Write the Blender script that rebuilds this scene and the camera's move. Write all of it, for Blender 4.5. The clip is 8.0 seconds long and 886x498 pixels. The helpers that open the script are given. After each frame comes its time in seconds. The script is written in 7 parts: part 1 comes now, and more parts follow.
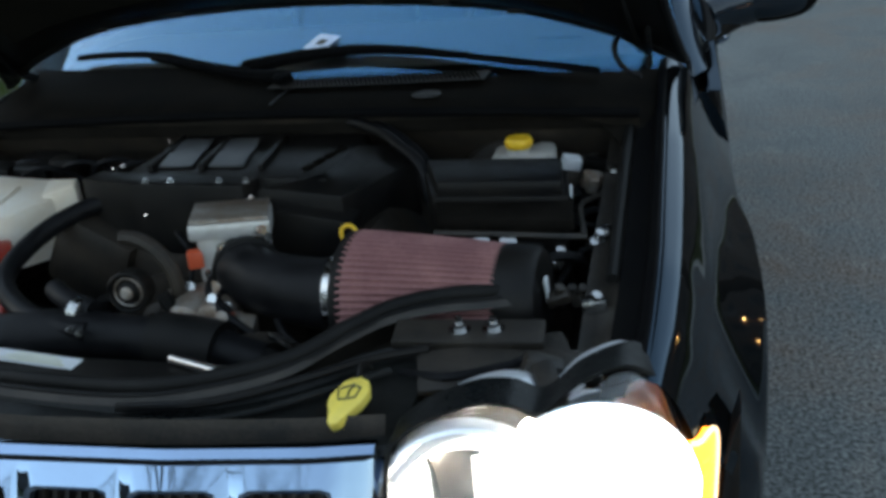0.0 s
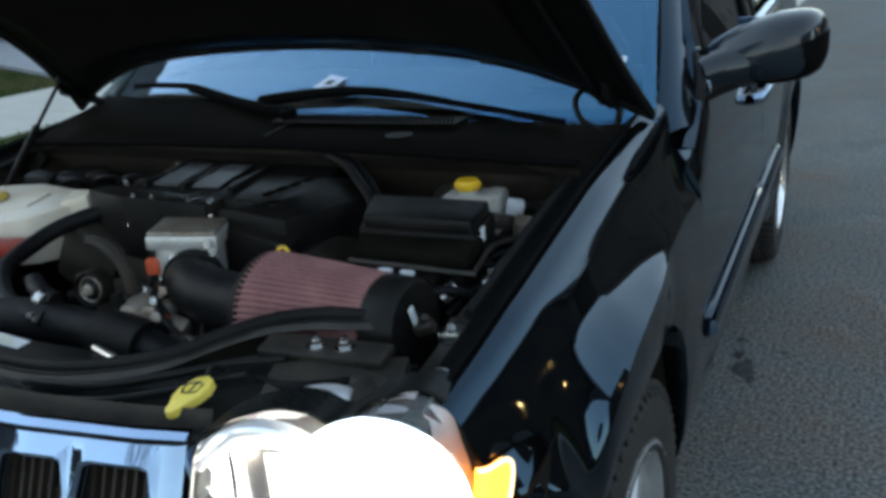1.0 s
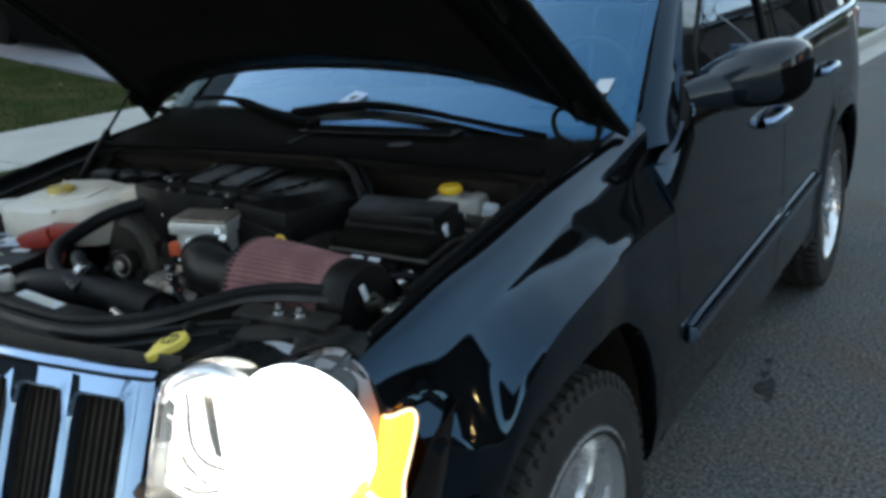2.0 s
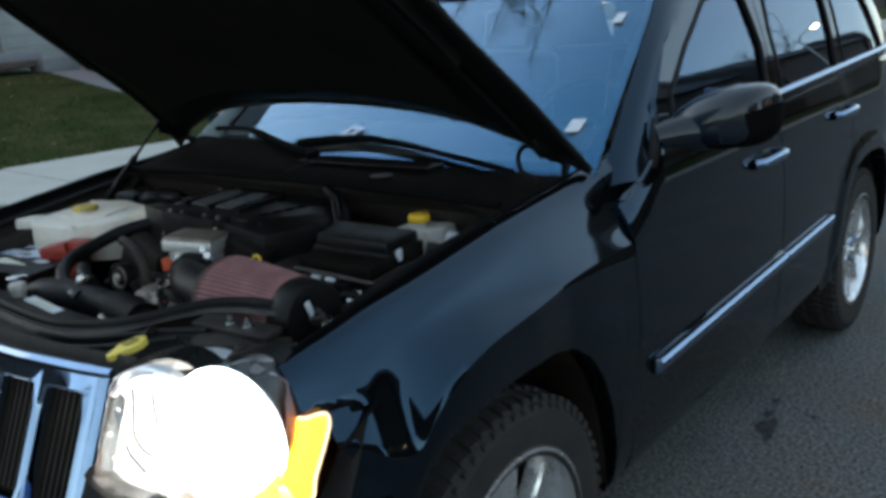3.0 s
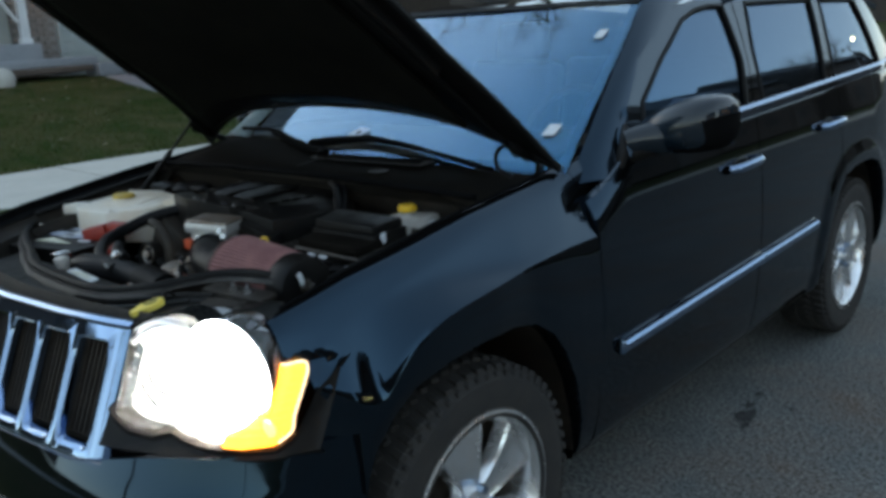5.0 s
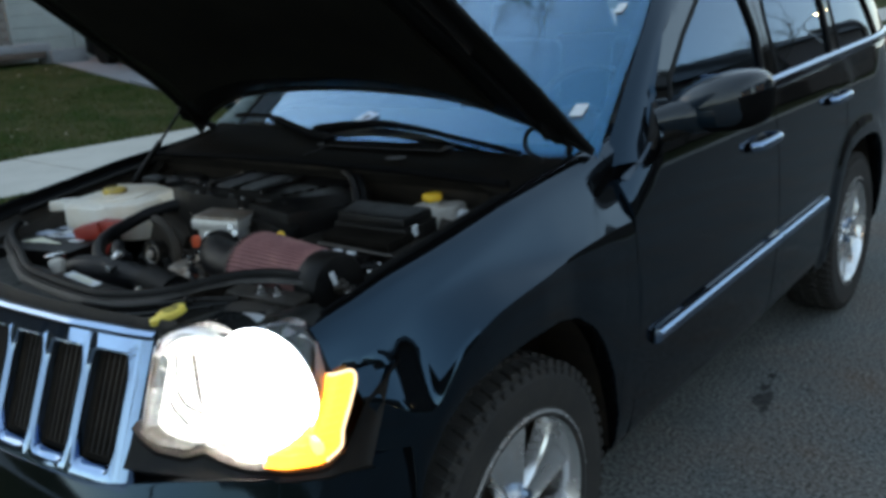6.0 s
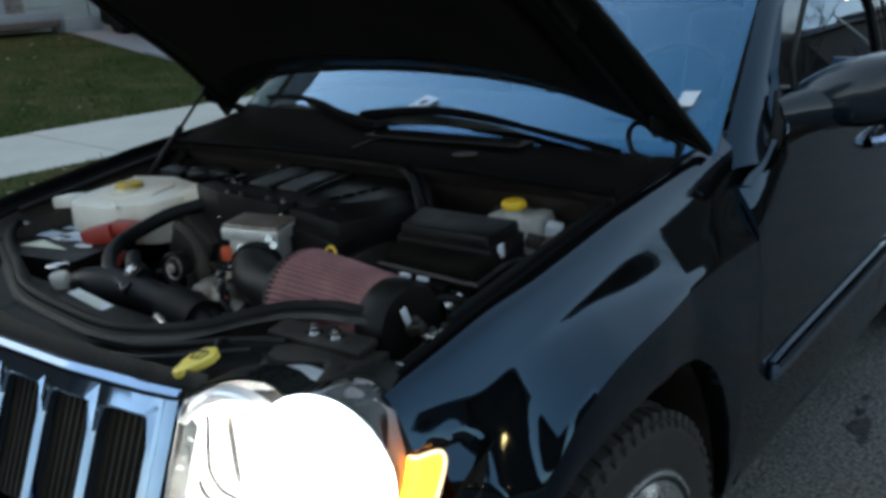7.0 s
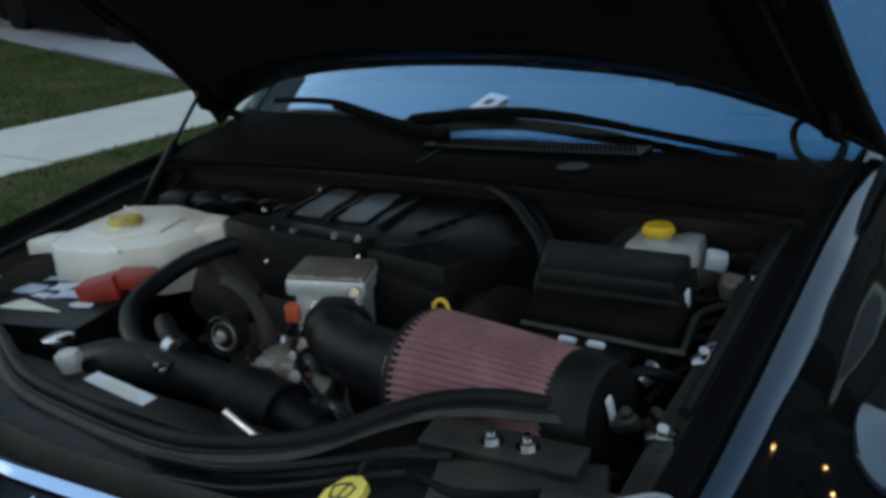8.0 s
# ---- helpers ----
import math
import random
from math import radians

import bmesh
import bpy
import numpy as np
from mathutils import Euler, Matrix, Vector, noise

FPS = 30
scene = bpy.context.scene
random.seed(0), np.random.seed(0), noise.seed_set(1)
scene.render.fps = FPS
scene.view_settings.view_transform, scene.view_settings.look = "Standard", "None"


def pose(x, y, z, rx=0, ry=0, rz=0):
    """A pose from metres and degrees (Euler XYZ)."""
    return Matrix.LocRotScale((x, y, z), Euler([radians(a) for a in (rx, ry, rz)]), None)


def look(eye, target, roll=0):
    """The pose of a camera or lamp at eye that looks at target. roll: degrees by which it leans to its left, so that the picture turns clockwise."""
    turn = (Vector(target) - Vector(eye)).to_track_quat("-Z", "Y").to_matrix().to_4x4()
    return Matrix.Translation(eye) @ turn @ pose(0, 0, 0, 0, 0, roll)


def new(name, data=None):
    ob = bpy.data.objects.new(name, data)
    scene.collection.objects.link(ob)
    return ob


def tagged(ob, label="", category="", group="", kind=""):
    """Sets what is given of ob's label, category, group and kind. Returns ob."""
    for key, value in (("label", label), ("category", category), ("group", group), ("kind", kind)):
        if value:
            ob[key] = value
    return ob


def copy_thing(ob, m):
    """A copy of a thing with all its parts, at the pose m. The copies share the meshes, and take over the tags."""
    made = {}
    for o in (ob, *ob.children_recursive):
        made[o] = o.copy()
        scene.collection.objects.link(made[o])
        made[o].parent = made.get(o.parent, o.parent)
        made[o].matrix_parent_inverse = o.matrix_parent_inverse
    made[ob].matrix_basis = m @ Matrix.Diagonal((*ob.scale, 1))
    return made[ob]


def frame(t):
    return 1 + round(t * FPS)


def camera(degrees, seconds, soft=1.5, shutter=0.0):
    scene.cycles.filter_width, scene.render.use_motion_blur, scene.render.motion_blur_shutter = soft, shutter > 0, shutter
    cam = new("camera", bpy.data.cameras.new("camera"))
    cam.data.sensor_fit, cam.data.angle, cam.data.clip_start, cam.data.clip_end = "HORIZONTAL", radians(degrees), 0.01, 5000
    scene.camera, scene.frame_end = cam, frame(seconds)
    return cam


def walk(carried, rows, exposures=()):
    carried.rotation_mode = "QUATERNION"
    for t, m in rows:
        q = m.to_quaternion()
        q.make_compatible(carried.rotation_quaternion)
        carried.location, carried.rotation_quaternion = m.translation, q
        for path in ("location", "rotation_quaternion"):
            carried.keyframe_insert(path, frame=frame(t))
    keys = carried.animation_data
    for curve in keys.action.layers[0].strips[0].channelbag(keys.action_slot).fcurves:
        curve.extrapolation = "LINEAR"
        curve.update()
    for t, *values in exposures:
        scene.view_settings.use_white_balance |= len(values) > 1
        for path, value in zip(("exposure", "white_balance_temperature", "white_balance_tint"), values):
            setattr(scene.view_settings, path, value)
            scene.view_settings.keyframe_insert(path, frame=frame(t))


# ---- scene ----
EXPOSURES = [(0.0, 2.02, 7950, 9), (0.5, 2.1, 7950, 9), (1.0, 2.1, 7950, 9), (1.6, 2.02, 7950, 9), (3.0, 1.84, 7850, 9), (4.0, 1.8, 7850, 9), (8.0, 1.8, 7950, 9)]
cam = camera(54.0, 8.0, soft=3.8)
PATH = [
    (0, (0.802, -0.459, 1.545), (0.29, 1.303, 0.749), -5.7),
    (0.5, (1.058, -0.396, 1.528), (0.375, 1.31, 0.738), -4.5),
    (1, (1.215, -0.421, 1.533), (0.366, 1.259, 0.857), -4.6),
    (1.5, (1.387, -0.493, 1.536), (0.473, 1.169, 0.901), -4.0),
    (1.7, (1.447, -0.501, 1.528), (0.472, 1.129, 0.902), -4.5),
    (2.8, (1.797, -0.422, 1.532), (0.579, 1.063, 0.973), -3.1),
    (3, (1.836, -0.446, 1.536), (0.616, 1.05, 1.012), -3.8),
    (3.5, (1.941, -0.552, 1.546), (0.739, 0.962, 1.034), -4.7),
    (4, (2.048, -0.598, 1.551), (0.835, 0.911, 1.05), -5.0),
    (4.2, (2.082, -0.579, 1.552), (0.825, 0.895, 1.056), -5.3),
    (5.3, (2.142, -0.567, 1.542), (0.846, 0.873, 1.041), -2.8),
    (5.5, (2.063, -0.575, 1.544), (0.786, 0.879, 1.04), -2.6),
    (6, (1.91, -0.571, 1.542), (0.685, 0.913, 0.997), -4.1),
    (6.5, (1.755, -0.456, 1.532), (0.553, 1.038, 0.964), -4.5),
    (7, (1.544, -0.348, 1.533), (0.304, 1.102, 0.933), -3.6),
    (7.5, (1.242, -0.3, 1.542), (0.074, 1.195, 0.91), -4.2),
    (8, (1.005, -0.239, 1.534), (-0.076, 1.314, 0.888), -5.0),
]
walk(cam, [(t, look(eye, target, roll)) for t, eye, target, roll in PATH], EXPOSURES)

# ---- light ----
world = bpy.data.worlds.new("dusk")
scene.world = world
world.use_nodes = True
_wn = world.node_tree.nodes
_sky = _wn.new("ShaderNodeTexSky")
_sky.sky_type = "NISHITA"
_sky.sun_disc = False
_sky.sun_elevation = radians(16.0)
_sky.sun_rotation = radians(262.0)
_sky.ozone_density = 3.0
_sky.dust_density = 0.0
_bg = _wn["Background"]
# thin even cloud: three times brighter overhead than at the horizon
_tc = _wn.new("ShaderNodeTexCoord")
_sep = _wn.new("ShaderNodeSeparateXYZ")
_grad = _wn.new("ShaderNodeMapRange")
_grad.inputs["To Min"].default_value = 0.60
_grad.inputs["To Max"].default_value = 2.1
_mul = _wn.new("ShaderNodeVectorMath")
_mul.operation = "SCALE"
_wl = world.node_tree.links
_wl.new(_tc.outputs["Generated"], _sep.inputs[0])
_wl.new(_sep.outputs["Z"], _grad.inputs["Value"])
_tint = _wn.new("ShaderNodeMix")
_tint.data_type = "RGBA"
_tint.blend_type = "MULTIPLY"
_tint.inputs["Factor"].default_value = 1.0
_tint.inputs["B"].default_value = (0.72, 1.0, 1.30, 1)
_bw = _wn.new("ShaderNodeRGBToBW")
_veil = _wn.new("ShaderNodeMix")
_veil.data_type = "RGBA"
_veil.inputs["Factor"].default_value = 0.3
_wl.new(_sky.outputs[0], _bw.inputs[0])
_wl.new(_bw.outputs[0], _tint.inputs["A"])
_wl.new(_tint.outputs["Result"], _veil.inputs["A"])
_wl.new(_sky.outputs[0], _veil.inputs["B"])
_wl.new(_veil.outputs["Result"], _mul.inputs[0])
_wl.new(_grad.outputs[0], _mul.inputs["Scale"])
_wl.new(_mul.outputs[0], _bg.inputs[0])
_bg.inputs[1].default_value = 0.15
_sun = bpy.data.lights.new("sun", "SUN")
_sun.energy = 0.12
_sun.angle = radians(40)
_sun.color = (1.0, 0.84, 0.66)
_so = new("sun", _sun)
_so.matrix_world = look((-9.52, -1.34, 2.76), (0, 0, 0))


# ---- materials ----
def M(name, col, rough=0.5, metal=0.0, col2=None, scale=12.0, bump=0.0, bscale=120.0, coat=0.0, rvar=0.0, fine=0.0, spec=0.5):
    """Two-scale mottled surface: broad stains between col and col2, fine grain, relief."""
    m = bpy.data.materials.new(name)
    m.use_nodes = True
    n, l = m.node_tree.nodes, m.node_tree.links
    p = n["Principled BSDF"]
    p.inputs["Base Color"].default_value = (*col, 1)
    p.inputs["Roughness"].default_value = rough
    p.inputs["Metallic"].default_value = metal
    p.inputs["Coat Weight"].default_value = coat
    p.inputs["Coat Roughness"].default_value = 0.04
    p.inputs["Specular IOR Level"].default_value = spec
    tc = n.new("ShaderNodeTexCoord")
    if col2 or rvar:
        big = n.new("ShaderNodeTexNoise")
        big.inputs["Scale"].default_value = scale
        big.inputs["Detail"].default_value = 6
        big.inputs["Roughness"].default_value = 0.65
        l.new(tc.outputs["Object"], big.inputs["Vector"])
        fac = big.outputs["Fac"]
        if fine:
            sm = n.new("ShaderNodeTexNoise")
            sm.inputs["Scale"].default_value = scale * 25
            sm.inputs["Detail"].default_value = 2
            l.new(tc.outputs["Object"], sm.inputs["Vector"])
            mx = n.new("ShaderNodeMath")
            mx.operation = "MULTIPLY_ADD"
            mx.inputs[1].default_value = fine
            l.new(sm.outputs["Fac"], mx.inputs[0])
            sub = n.new("ShaderNodeMath")
            sub.operation = "SUBTRACT"
            sub.inputs[1].default_value = fine * 0.5
            l.new(fac, sub.inputs[0])
            l.new(sub.outputs[0], mx.inputs[2])
            fac = mx.outputs[0]
        mr = n.new("ShaderNodeMapRange")
        mr.inputs["From Min"].default_value = 0.32
        mr.inputs["From Max"].default_value = 0.68
        l.new(fac, mr.inputs["Value"])
        if col2:
            mix = n.new("ShaderNodeMix")
            mix.data_type = "RGBA"
            mix.inputs["A"].default_value = (*col, 1)
            mix.inputs["B"].default_value = (*col2, 1)
            l.new(mr.outputs[0], mix.inputs["Factor"])
            l.new(mix.outputs["Result"], p.inputs["Base Color"])
        if rvar:
            mr2 = n.new("ShaderNodeMapRange")
            mr2.inputs["To Min"].default_value = max(0.02, rough - rvar)
            mr2.inputs["To Max"].default_value = min(1, rough + rvar)
            l.new(mr.outputs[0], mr2.inputs["Value"])
            l.new(mr2.outputs[0], p.inputs["Roughness"])
    if bump:
        bn = n.new("ShaderNodeTexNoise")
        bn.inputs["Scale"].default_value = bscale
        bn.inputs["Detail"].default_value = 4
        l.new(tc.outputs["Object"], bn.inputs["Vector"])
        b = n.new("ShaderNodeBump")
        b.inputs["Strength"].default_value = bump
        b.inputs["Distance"].default_value = 0.6 / bscale
        l.new(bn.outputs["Fac"], b.inputs["Height"])
        l.new(b.outputs[0], p.inputs["Normal"])
    return m


def glow(name, col, strength):
    m = M(name, col, 0.3)
    p = m.node_tree.nodes["Principled BSDF"]
    p.inputs["Emission Color"].default_value = (*col, 1)
    p.inputs["Emission Strength"].default_value = strength
    return m


def glass(name, col, rough=0.0, trans=1.0, ior=1.45):
    m = M(name, col, rough)
    p = m.node_tree.nodes["Principled BSDF"]
    p.inputs["Transmission Weight"].default_value = trans
    p.inputs["IOR"].default_value = ior
    return m


PAINT = M("dusty_black_paint", (0.0012, 0.0014, 0.0016), 0.045, 0.0, (0.0035, 0.0035, 0.0035), 3, rvar=0.015, fine=0.3)
# specular tint carries the sky's blue, colouring reflections on the black paint
PAINT.node_tree.nodes["Principled BSDF"].inputs["Specular Tint"].default_value = (0.34, 0.66, 0.98, 1)
PAINT.node_tree.nodes["Principled BSDF"].inputs["IOR"].default_value = 1.56
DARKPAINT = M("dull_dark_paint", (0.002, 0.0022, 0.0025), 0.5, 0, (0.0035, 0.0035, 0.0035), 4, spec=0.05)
MIRRORCAP = M("mirror_cap", (0.003, 0.008, 0.013), 0.13, 0, (0.006, 0.012, 0.018), 9, rvar=0.05, fine=0.4)
# blue of the mirrored dusk sky is put into the chrome's base colour
SKYCHROME = M("chrome", (0.24, 0.34, 0.48), 0.06, 1.0, (0.22, 0.30, 0.42), 9, rvar=0.03)
DULLCHROME = M("dull_chrome", (0.42, 0.42, 0.42), 0.22, 1.0, (0.38, 0.37, 0.36), 30, rvar=0.1)
ALLOY = M("alloy", (0.80, 0.81, 0.82), 0.24, 0.85, (0.62, 0.61, 0.60), 14, rvar=0.08)
CASTBRIGHT = M("bright_cast_aluminium", (0.62, 0.61, 0.60), 0.38, 0.55, (0.46, 0.44, 0.41), 30, bump=0.1, bscale=200)
CASTALU = M("cast_aluminium", (0.36, 0.33, 0.30), 0.45, 0.7, (0.20, 0.13, 0.085), 25, bump=0.3, bscale=160, fine=0.4)
PLASTIC = M("black_plastic", (0.004, 0.004, 0.0045), 0.42, 0, (0.011, 0.0095, 0.008), 9, bump=0.12, bscale=260, rvar=0.12, fine=0.3, spec=0.14)
PLASTIC_GLOSS = M("smooth_black_plastic", (0.005, 0.006, 0.0065), 0.34, 0, (0.012, 0.012, 0.011), 9, rvar=0.12, fine=0.4, bump=0.1, bscale=40, spec=0.14)
WIPERMAT = M("matt_wiper_black", (0.003, 0.003, 0.0035), 0.65, 0, (0.005, 0.005, 0.005), 20, spec=0.02)
COWLMAT = M("weathered_cowl_plastic", (0.004, 0.0035, 0.003), 0.7, 0, (0.013, 0.011, 0.009), 7, bump=0.15, bscale=220, rvar=0.1, fine=0.4, spec=0.012)
BAYDARK = M("bay_black", (0.008, 0.007, 0.006), 0.6, 0, (0.034, 0.025, 0.018), 11, bump=0.2, bscale=90, fine=0.5, spec=0.3)
BRACKET = M("dusty_bracket", (0.010, 0.009, 0.008), 0.5, 0.0, (0.030, 0.024, 0.019), 14, bump=0.2, bscale=120, fine=0.4, spec=0.3)
RUBBER = M("black_rubber", (0.005, 0.005, 0.005), 0.55, 0, (0.010, 0.0095, 0.009), 12, bump=0.15, bscale=200, fine=0.3, spec=0.1)
HOSE = M("rubber_hose", (0.004, 0.004, 0.0045), 0.45, 0, (0.010, 0.010, 0.011), 16, rvar=0.1, spec=0.1)
TYRE = M("tyre_rubber", (0.010, 0.010, 0.010), 0.8, 0, (0.025, 0.022, 0.019), 9, bump=0.2, bscale=150, fine=0.4)
INSUL = M("hood_insulation", (0.006, 0.006, 0.005), 1.0, 0, (0.010, 0.009, 0.007), 10, bump=0.4, bscale=180, spec=0.05)
HOODIN = M("hood_inner_panel", (0.004, 0.004, 0.004), 0.45, 0, (0.006, 0.006, 0.006), 6, spec=0.15)
FILTER = M("red_filter_cloth", (0.160, 0.062, 0.064), 0.8, 0, (0.264, 0.12, 0.112), 10, bump=0.2, bscale=300, fine=0.4)
TANK = M("milky_tank_plastic", (0.64, 0.616, 0.56), 0.36, 0, (0.592, 0.48, 0.36), 5, bump=0.08, bscale=40, fine=0.2)
TANKW = M("white_reservoir_plastic", (0.48, 0.464, 0.432), 0.4, 0, (0.36, 0.328, 0.288), 18)
YELLOW = M("yellow_plastic", (0.85, 0.50, 0.02), 0.42, 0, (0.70, 0.40, 0.03), 30)
YELLOWDARK = M("worn_yellow_cap", (0.60, 0.40, 0.05), 0.45, 0, (0.30, 0.22, 0.07), 40)
YELLOWPALE = M("washer_cap_yellow", (0.80, 0.60, 0.10), 0.45, 0, (0.66, 0.50, 0.10), 35)
PRINT = M("black_print", (0.03, 0.03, 0.02), 0.5)
RED = M("red_cover_plastic", (0.36, 0.026, 0.011), 0.45, 0, (0.22, 0.016, 0.009), 20)
ORANGE = M("orange_connector", (0.55, 0.08, 0.03), 0.45)
LABEL = M("white_label", (0.576, 0.592, 0.608), 0.5, 0, (0.48, 0.496, 0.512), 30)
LABELBLUE = M("pale_blue_label", (0.304, 0.376, 0.528), 0.4, 0, (0.496, 0.528, 0.576), 22)
LABELYEL = M("pale_yellow_label", (0.528, 0.512, 0.336), 0.5, 0, (0.592, 0.592, 0.528), 25)
SEAT = M("dark_leather", (0.02, 0.02, 0.022), 0.55, 0, (0.03, 0.03, 0.032), 20)
DASH = M("grey_dashboard", (0.012, 0.013, 0.014), 0.8, 0, (0.018, 0.019, 0.02), 12)
ASPHALT = M("asphalt", (0.084, 0.090, 0.088), 0.85, 0, (0.128, 0.136, 0.132), 2.2, bump=0.4, bscale=90, fine=0.9, spec=0.15)
_an, _al = ASPHALT.node_tree.nodes, ASPHALT.node_tree.links
_ap = _an["Principled BSDF"]
_dn = _an.new("ShaderNodeTexNoise")
_dn.inputs["Scale"].default_value = 1.1
_dn.inputs["Detail"].default_value = 9
_dn.inputs["Roughness"].default_value = 0.7
_dr = _an.new("ShaderNodeMapRange")
_dr.inputs["From Min"].default_value = 0.46
_dr.inputs["From Max"].default_value = 0.72
_dm = _an.new("ShaderNodeMix")
_dm.data_type = "RGBA"
_dm.inputs["B"].default_value = (0.11, 0.077, 0.058, 1)
_old = _ap.inputs["Base Color"].links[0].from_socket
_dt = _an.new("ShaderNodeTexCoord")
_al.new(_dt.outputs["Object"], _dn.inputs["Vector"])
_al.new(_dn.outputs["Fac"], _dr.inputs["Value"])
_al.new(_dr.outputs[0], _dm.inputs["Factor"])
_al.new(_old, _dm.inputs["A"])
# pale worn stones
_vo = _an.new("ShaderNodeTexVoronoi")
_vo.inputs["Scale"].default_value = 60
_vr = _an.new("ShaderNodeMapRange")
_vr.inputs["From Min"].default_value = 0.25
_vr.inputs["From Max"].default_value = 0.05
_vr.inputs["To Max"].default_value = 0.35
_vm = _an.new("ShaderNodeMix")
_vm.data_type = "RGBA"
_vm.inputs["B"].default_value = (0.175, 0.168, 0.16, 1)
_al.new(_dt.outputs["Object"], _vo.inputs["Vector"])
_al.new(_vo.outputs["Distance"], _vr.inputs["Value"])
_al.new(_vr.outputs[0], _vm.inputs["Factor"])
_al.new(_dm.outputs["Result"], _vm.inputs["A"])
# chalky scuffs and a fine salt-and-pepper grain
_sn = _an.new("ShaderNodeTexNoise")
_sn.inputs["Scale"].default_value = 4.3
_sn.inputs["Detail"].default_value = 8
_sn.inputs["Roughness"].default_value = 0.6
_sr = _an.new("ShaderNodeMapRange")
_sr.inputs["From Min"].default_value = 0.60
_sr.inputs["From Max"].default_value = 0.74
_sr.inputs["To Max"].default_value = 0.55
_sm = _an.new("ShaderNodeMix")
_sm.data_type = "RGBA"
_sm.inputs["B"].default_value = (0.20, 0.188, 0.17, 1)
_gn = _an.new("ShaderNodeTexNoise")
_gn.inputs["Scale"].default_value = 75
_gn.inputs["Detail"].default_value = 3
_gr = _an.new("ShaderNodeMapRange")
_gr.inputs["From Min"].default_value = 0.35
_gr.inputs["From Max"].default_value = 0.65
_gr.inputs["To Min"].default_value = 0.35
_gr.inputs["To Max"].default_value = 1.65
_gm = _an.new("ShaderNodeVectorMath")
_gm.operation = "SCALE"
for _nd in (_sn, _gn):
    _al.new(_dt.outputs["Object"], _nd.inputs["Vector"])
_al.new(_sn.outputs["Fac"], _sr.inputs["Value"])
_al.new(_sr.outputs[0], _sm.inputs["Factor"])
_al.new(_vm.outputs["Result"], _sm.inputs["A"])
_al.new(_gn.outputs["Fac"], _gr.inputs["Value"])
_al.new(_sm.outputs["Result"], _gm.inputs[0])
_al.new(_gr.outputs[0], _gm.inputs["Scale"])
_al.new(_gm.outputs[0], _ap.inputs["Base Color"])
CONCRETE = M("concrete", (0.365, 0.3504, 0.3139), 0.85, 0, (0.438, 0.4197, 0.3796), 1.8, bump=0.25, bscale=70, fine=0.4)
DRIVECRETE = M("driveway_concrete", (0.1971, 0.208, 0.2263), 0.8, 0, (0.2482, 0.2591, 0.2774), 1.1, bump=0.25, bscale=70, fine=0.5)
GRASSMAT = M("winter_grass", (0.0125, 0.032, 0.005), 0.9, 0, (0.066, 0.058, 0.026), 1.9, bump=0.6, bscale=40, fine=0.8, spec=0.08)
BLADE = M("grass_blades", (0.019, 0.054, 0.008), 0.8, 0, (0.096, 0.086, 0.038), 1.9, fine=0.8, spec=0.08)
STAIN = M("oil_stain", (0.016, 0.016, 0.016), 0.7, 0, (0.055, 0.056, 0.055), 34, fine=0.6, spec=0.2)
BRICK = M("brown_brick", (0.125, 0.110, 0.098), 0.85, 0, (0.180, 0.165, 0.150), 8, bump=0.3, bscale=60, fine=0.4)
MORTAR = M("mortar", (0.219, 0.2044, 0.1898), 0.95, 0, (0.1752, 0.1679, 0.1533), 20)
SIDING = M("grey_panel_paint", (0.31, 0.34, 0.325), 0.6, 0, (0.26, 0.285, 0.275), 3)
WHITEPAINT = M("white_paint", (0.592, 0.6, 0.608), 0.5, 0, (0.528, 0.536, 0.544), 6)
ROOFMAT = M("dark_shingles", (0.05, 0.048, 0.047), 0.9, 0, (0.08, 0.075, 0.07), 5, bump=0.5, bscale=30)
DARKBRICK = M("dark_far_brick", (0.045, 0.036, 0.03), 0.9, 0, (0.062, 0.048, 0.04), 4, bump=0.3, bscale=40)
HOUSEBRICK = M("far_brick", (0.0803, 0.0584, 0.04745), 0.9, 0, (0.1095, 0.0803, 0.0657), 4, bump=0.3, bscale=40)
BARK = M("bark", (0.06, 0.05, 0.042), 0.9, 0, (0.11, 0.095, 0.08), 14, bump=0.6, bscale=50)
STEEL = M("galvanised_steel", (0.5, 0.5, 0.5), 0.4, 1.0, (0.4, 0.4, 0.4), 8)
WINDSHIELD = glass("windshield_glass", (0.80, 0.88, 0.88), 0.0)
_wp = WINDSHIELD.node_tree.nodes["Principled BSDF"]
_wp.inputs["IOR"].default_value = 2.0
# sky blue painted into the windshield's reflection by its specular tint
_wp.inputs["Specular Tint"].default_value = (0.05, 0.50, 1.0, 1)
TINT = glass("tinted_glass", (0.03, 0.04, 0.045), 0.0, ior=2.05)
# side glass: reflected sky blue likewise put into the specular tint
TINT.node_tree.nodes["Principled BSDF"].inputs["Specular Tint"].default_value = (0.03, 0.47, 1.0, 1)
FRIT = M("black_glass_border", (0.004, 0.004, 0.005), 0.6, 0, spec=0.1)
LENS = glass("lamp_lens", (1.0, 1.0, 1.0), 0.04)
REFLECTOR = M("silvered_reflector", (0.86, 0.88, 0.90), 0.45, 0.75, (0.78, 0.80, 0.83), 20, rvar=0.1)
MOULDED = M("grey_moulded_plastic", (0.50, 0.51, 0.53), 0.4)
LOWBEAM = glow("lit_low_beam", (0.94, 0.97, 1.0), 120.0)
INNERGLOW = glow("inner_headlight_glow", (0.93, 0.98, 1.0), 0.32)
# weak emission imitates signal light caught in the lens edge
LITEDGE = glow("lit_clear_lens_edge", (1.0, 0.80, 0.50), 0.5)
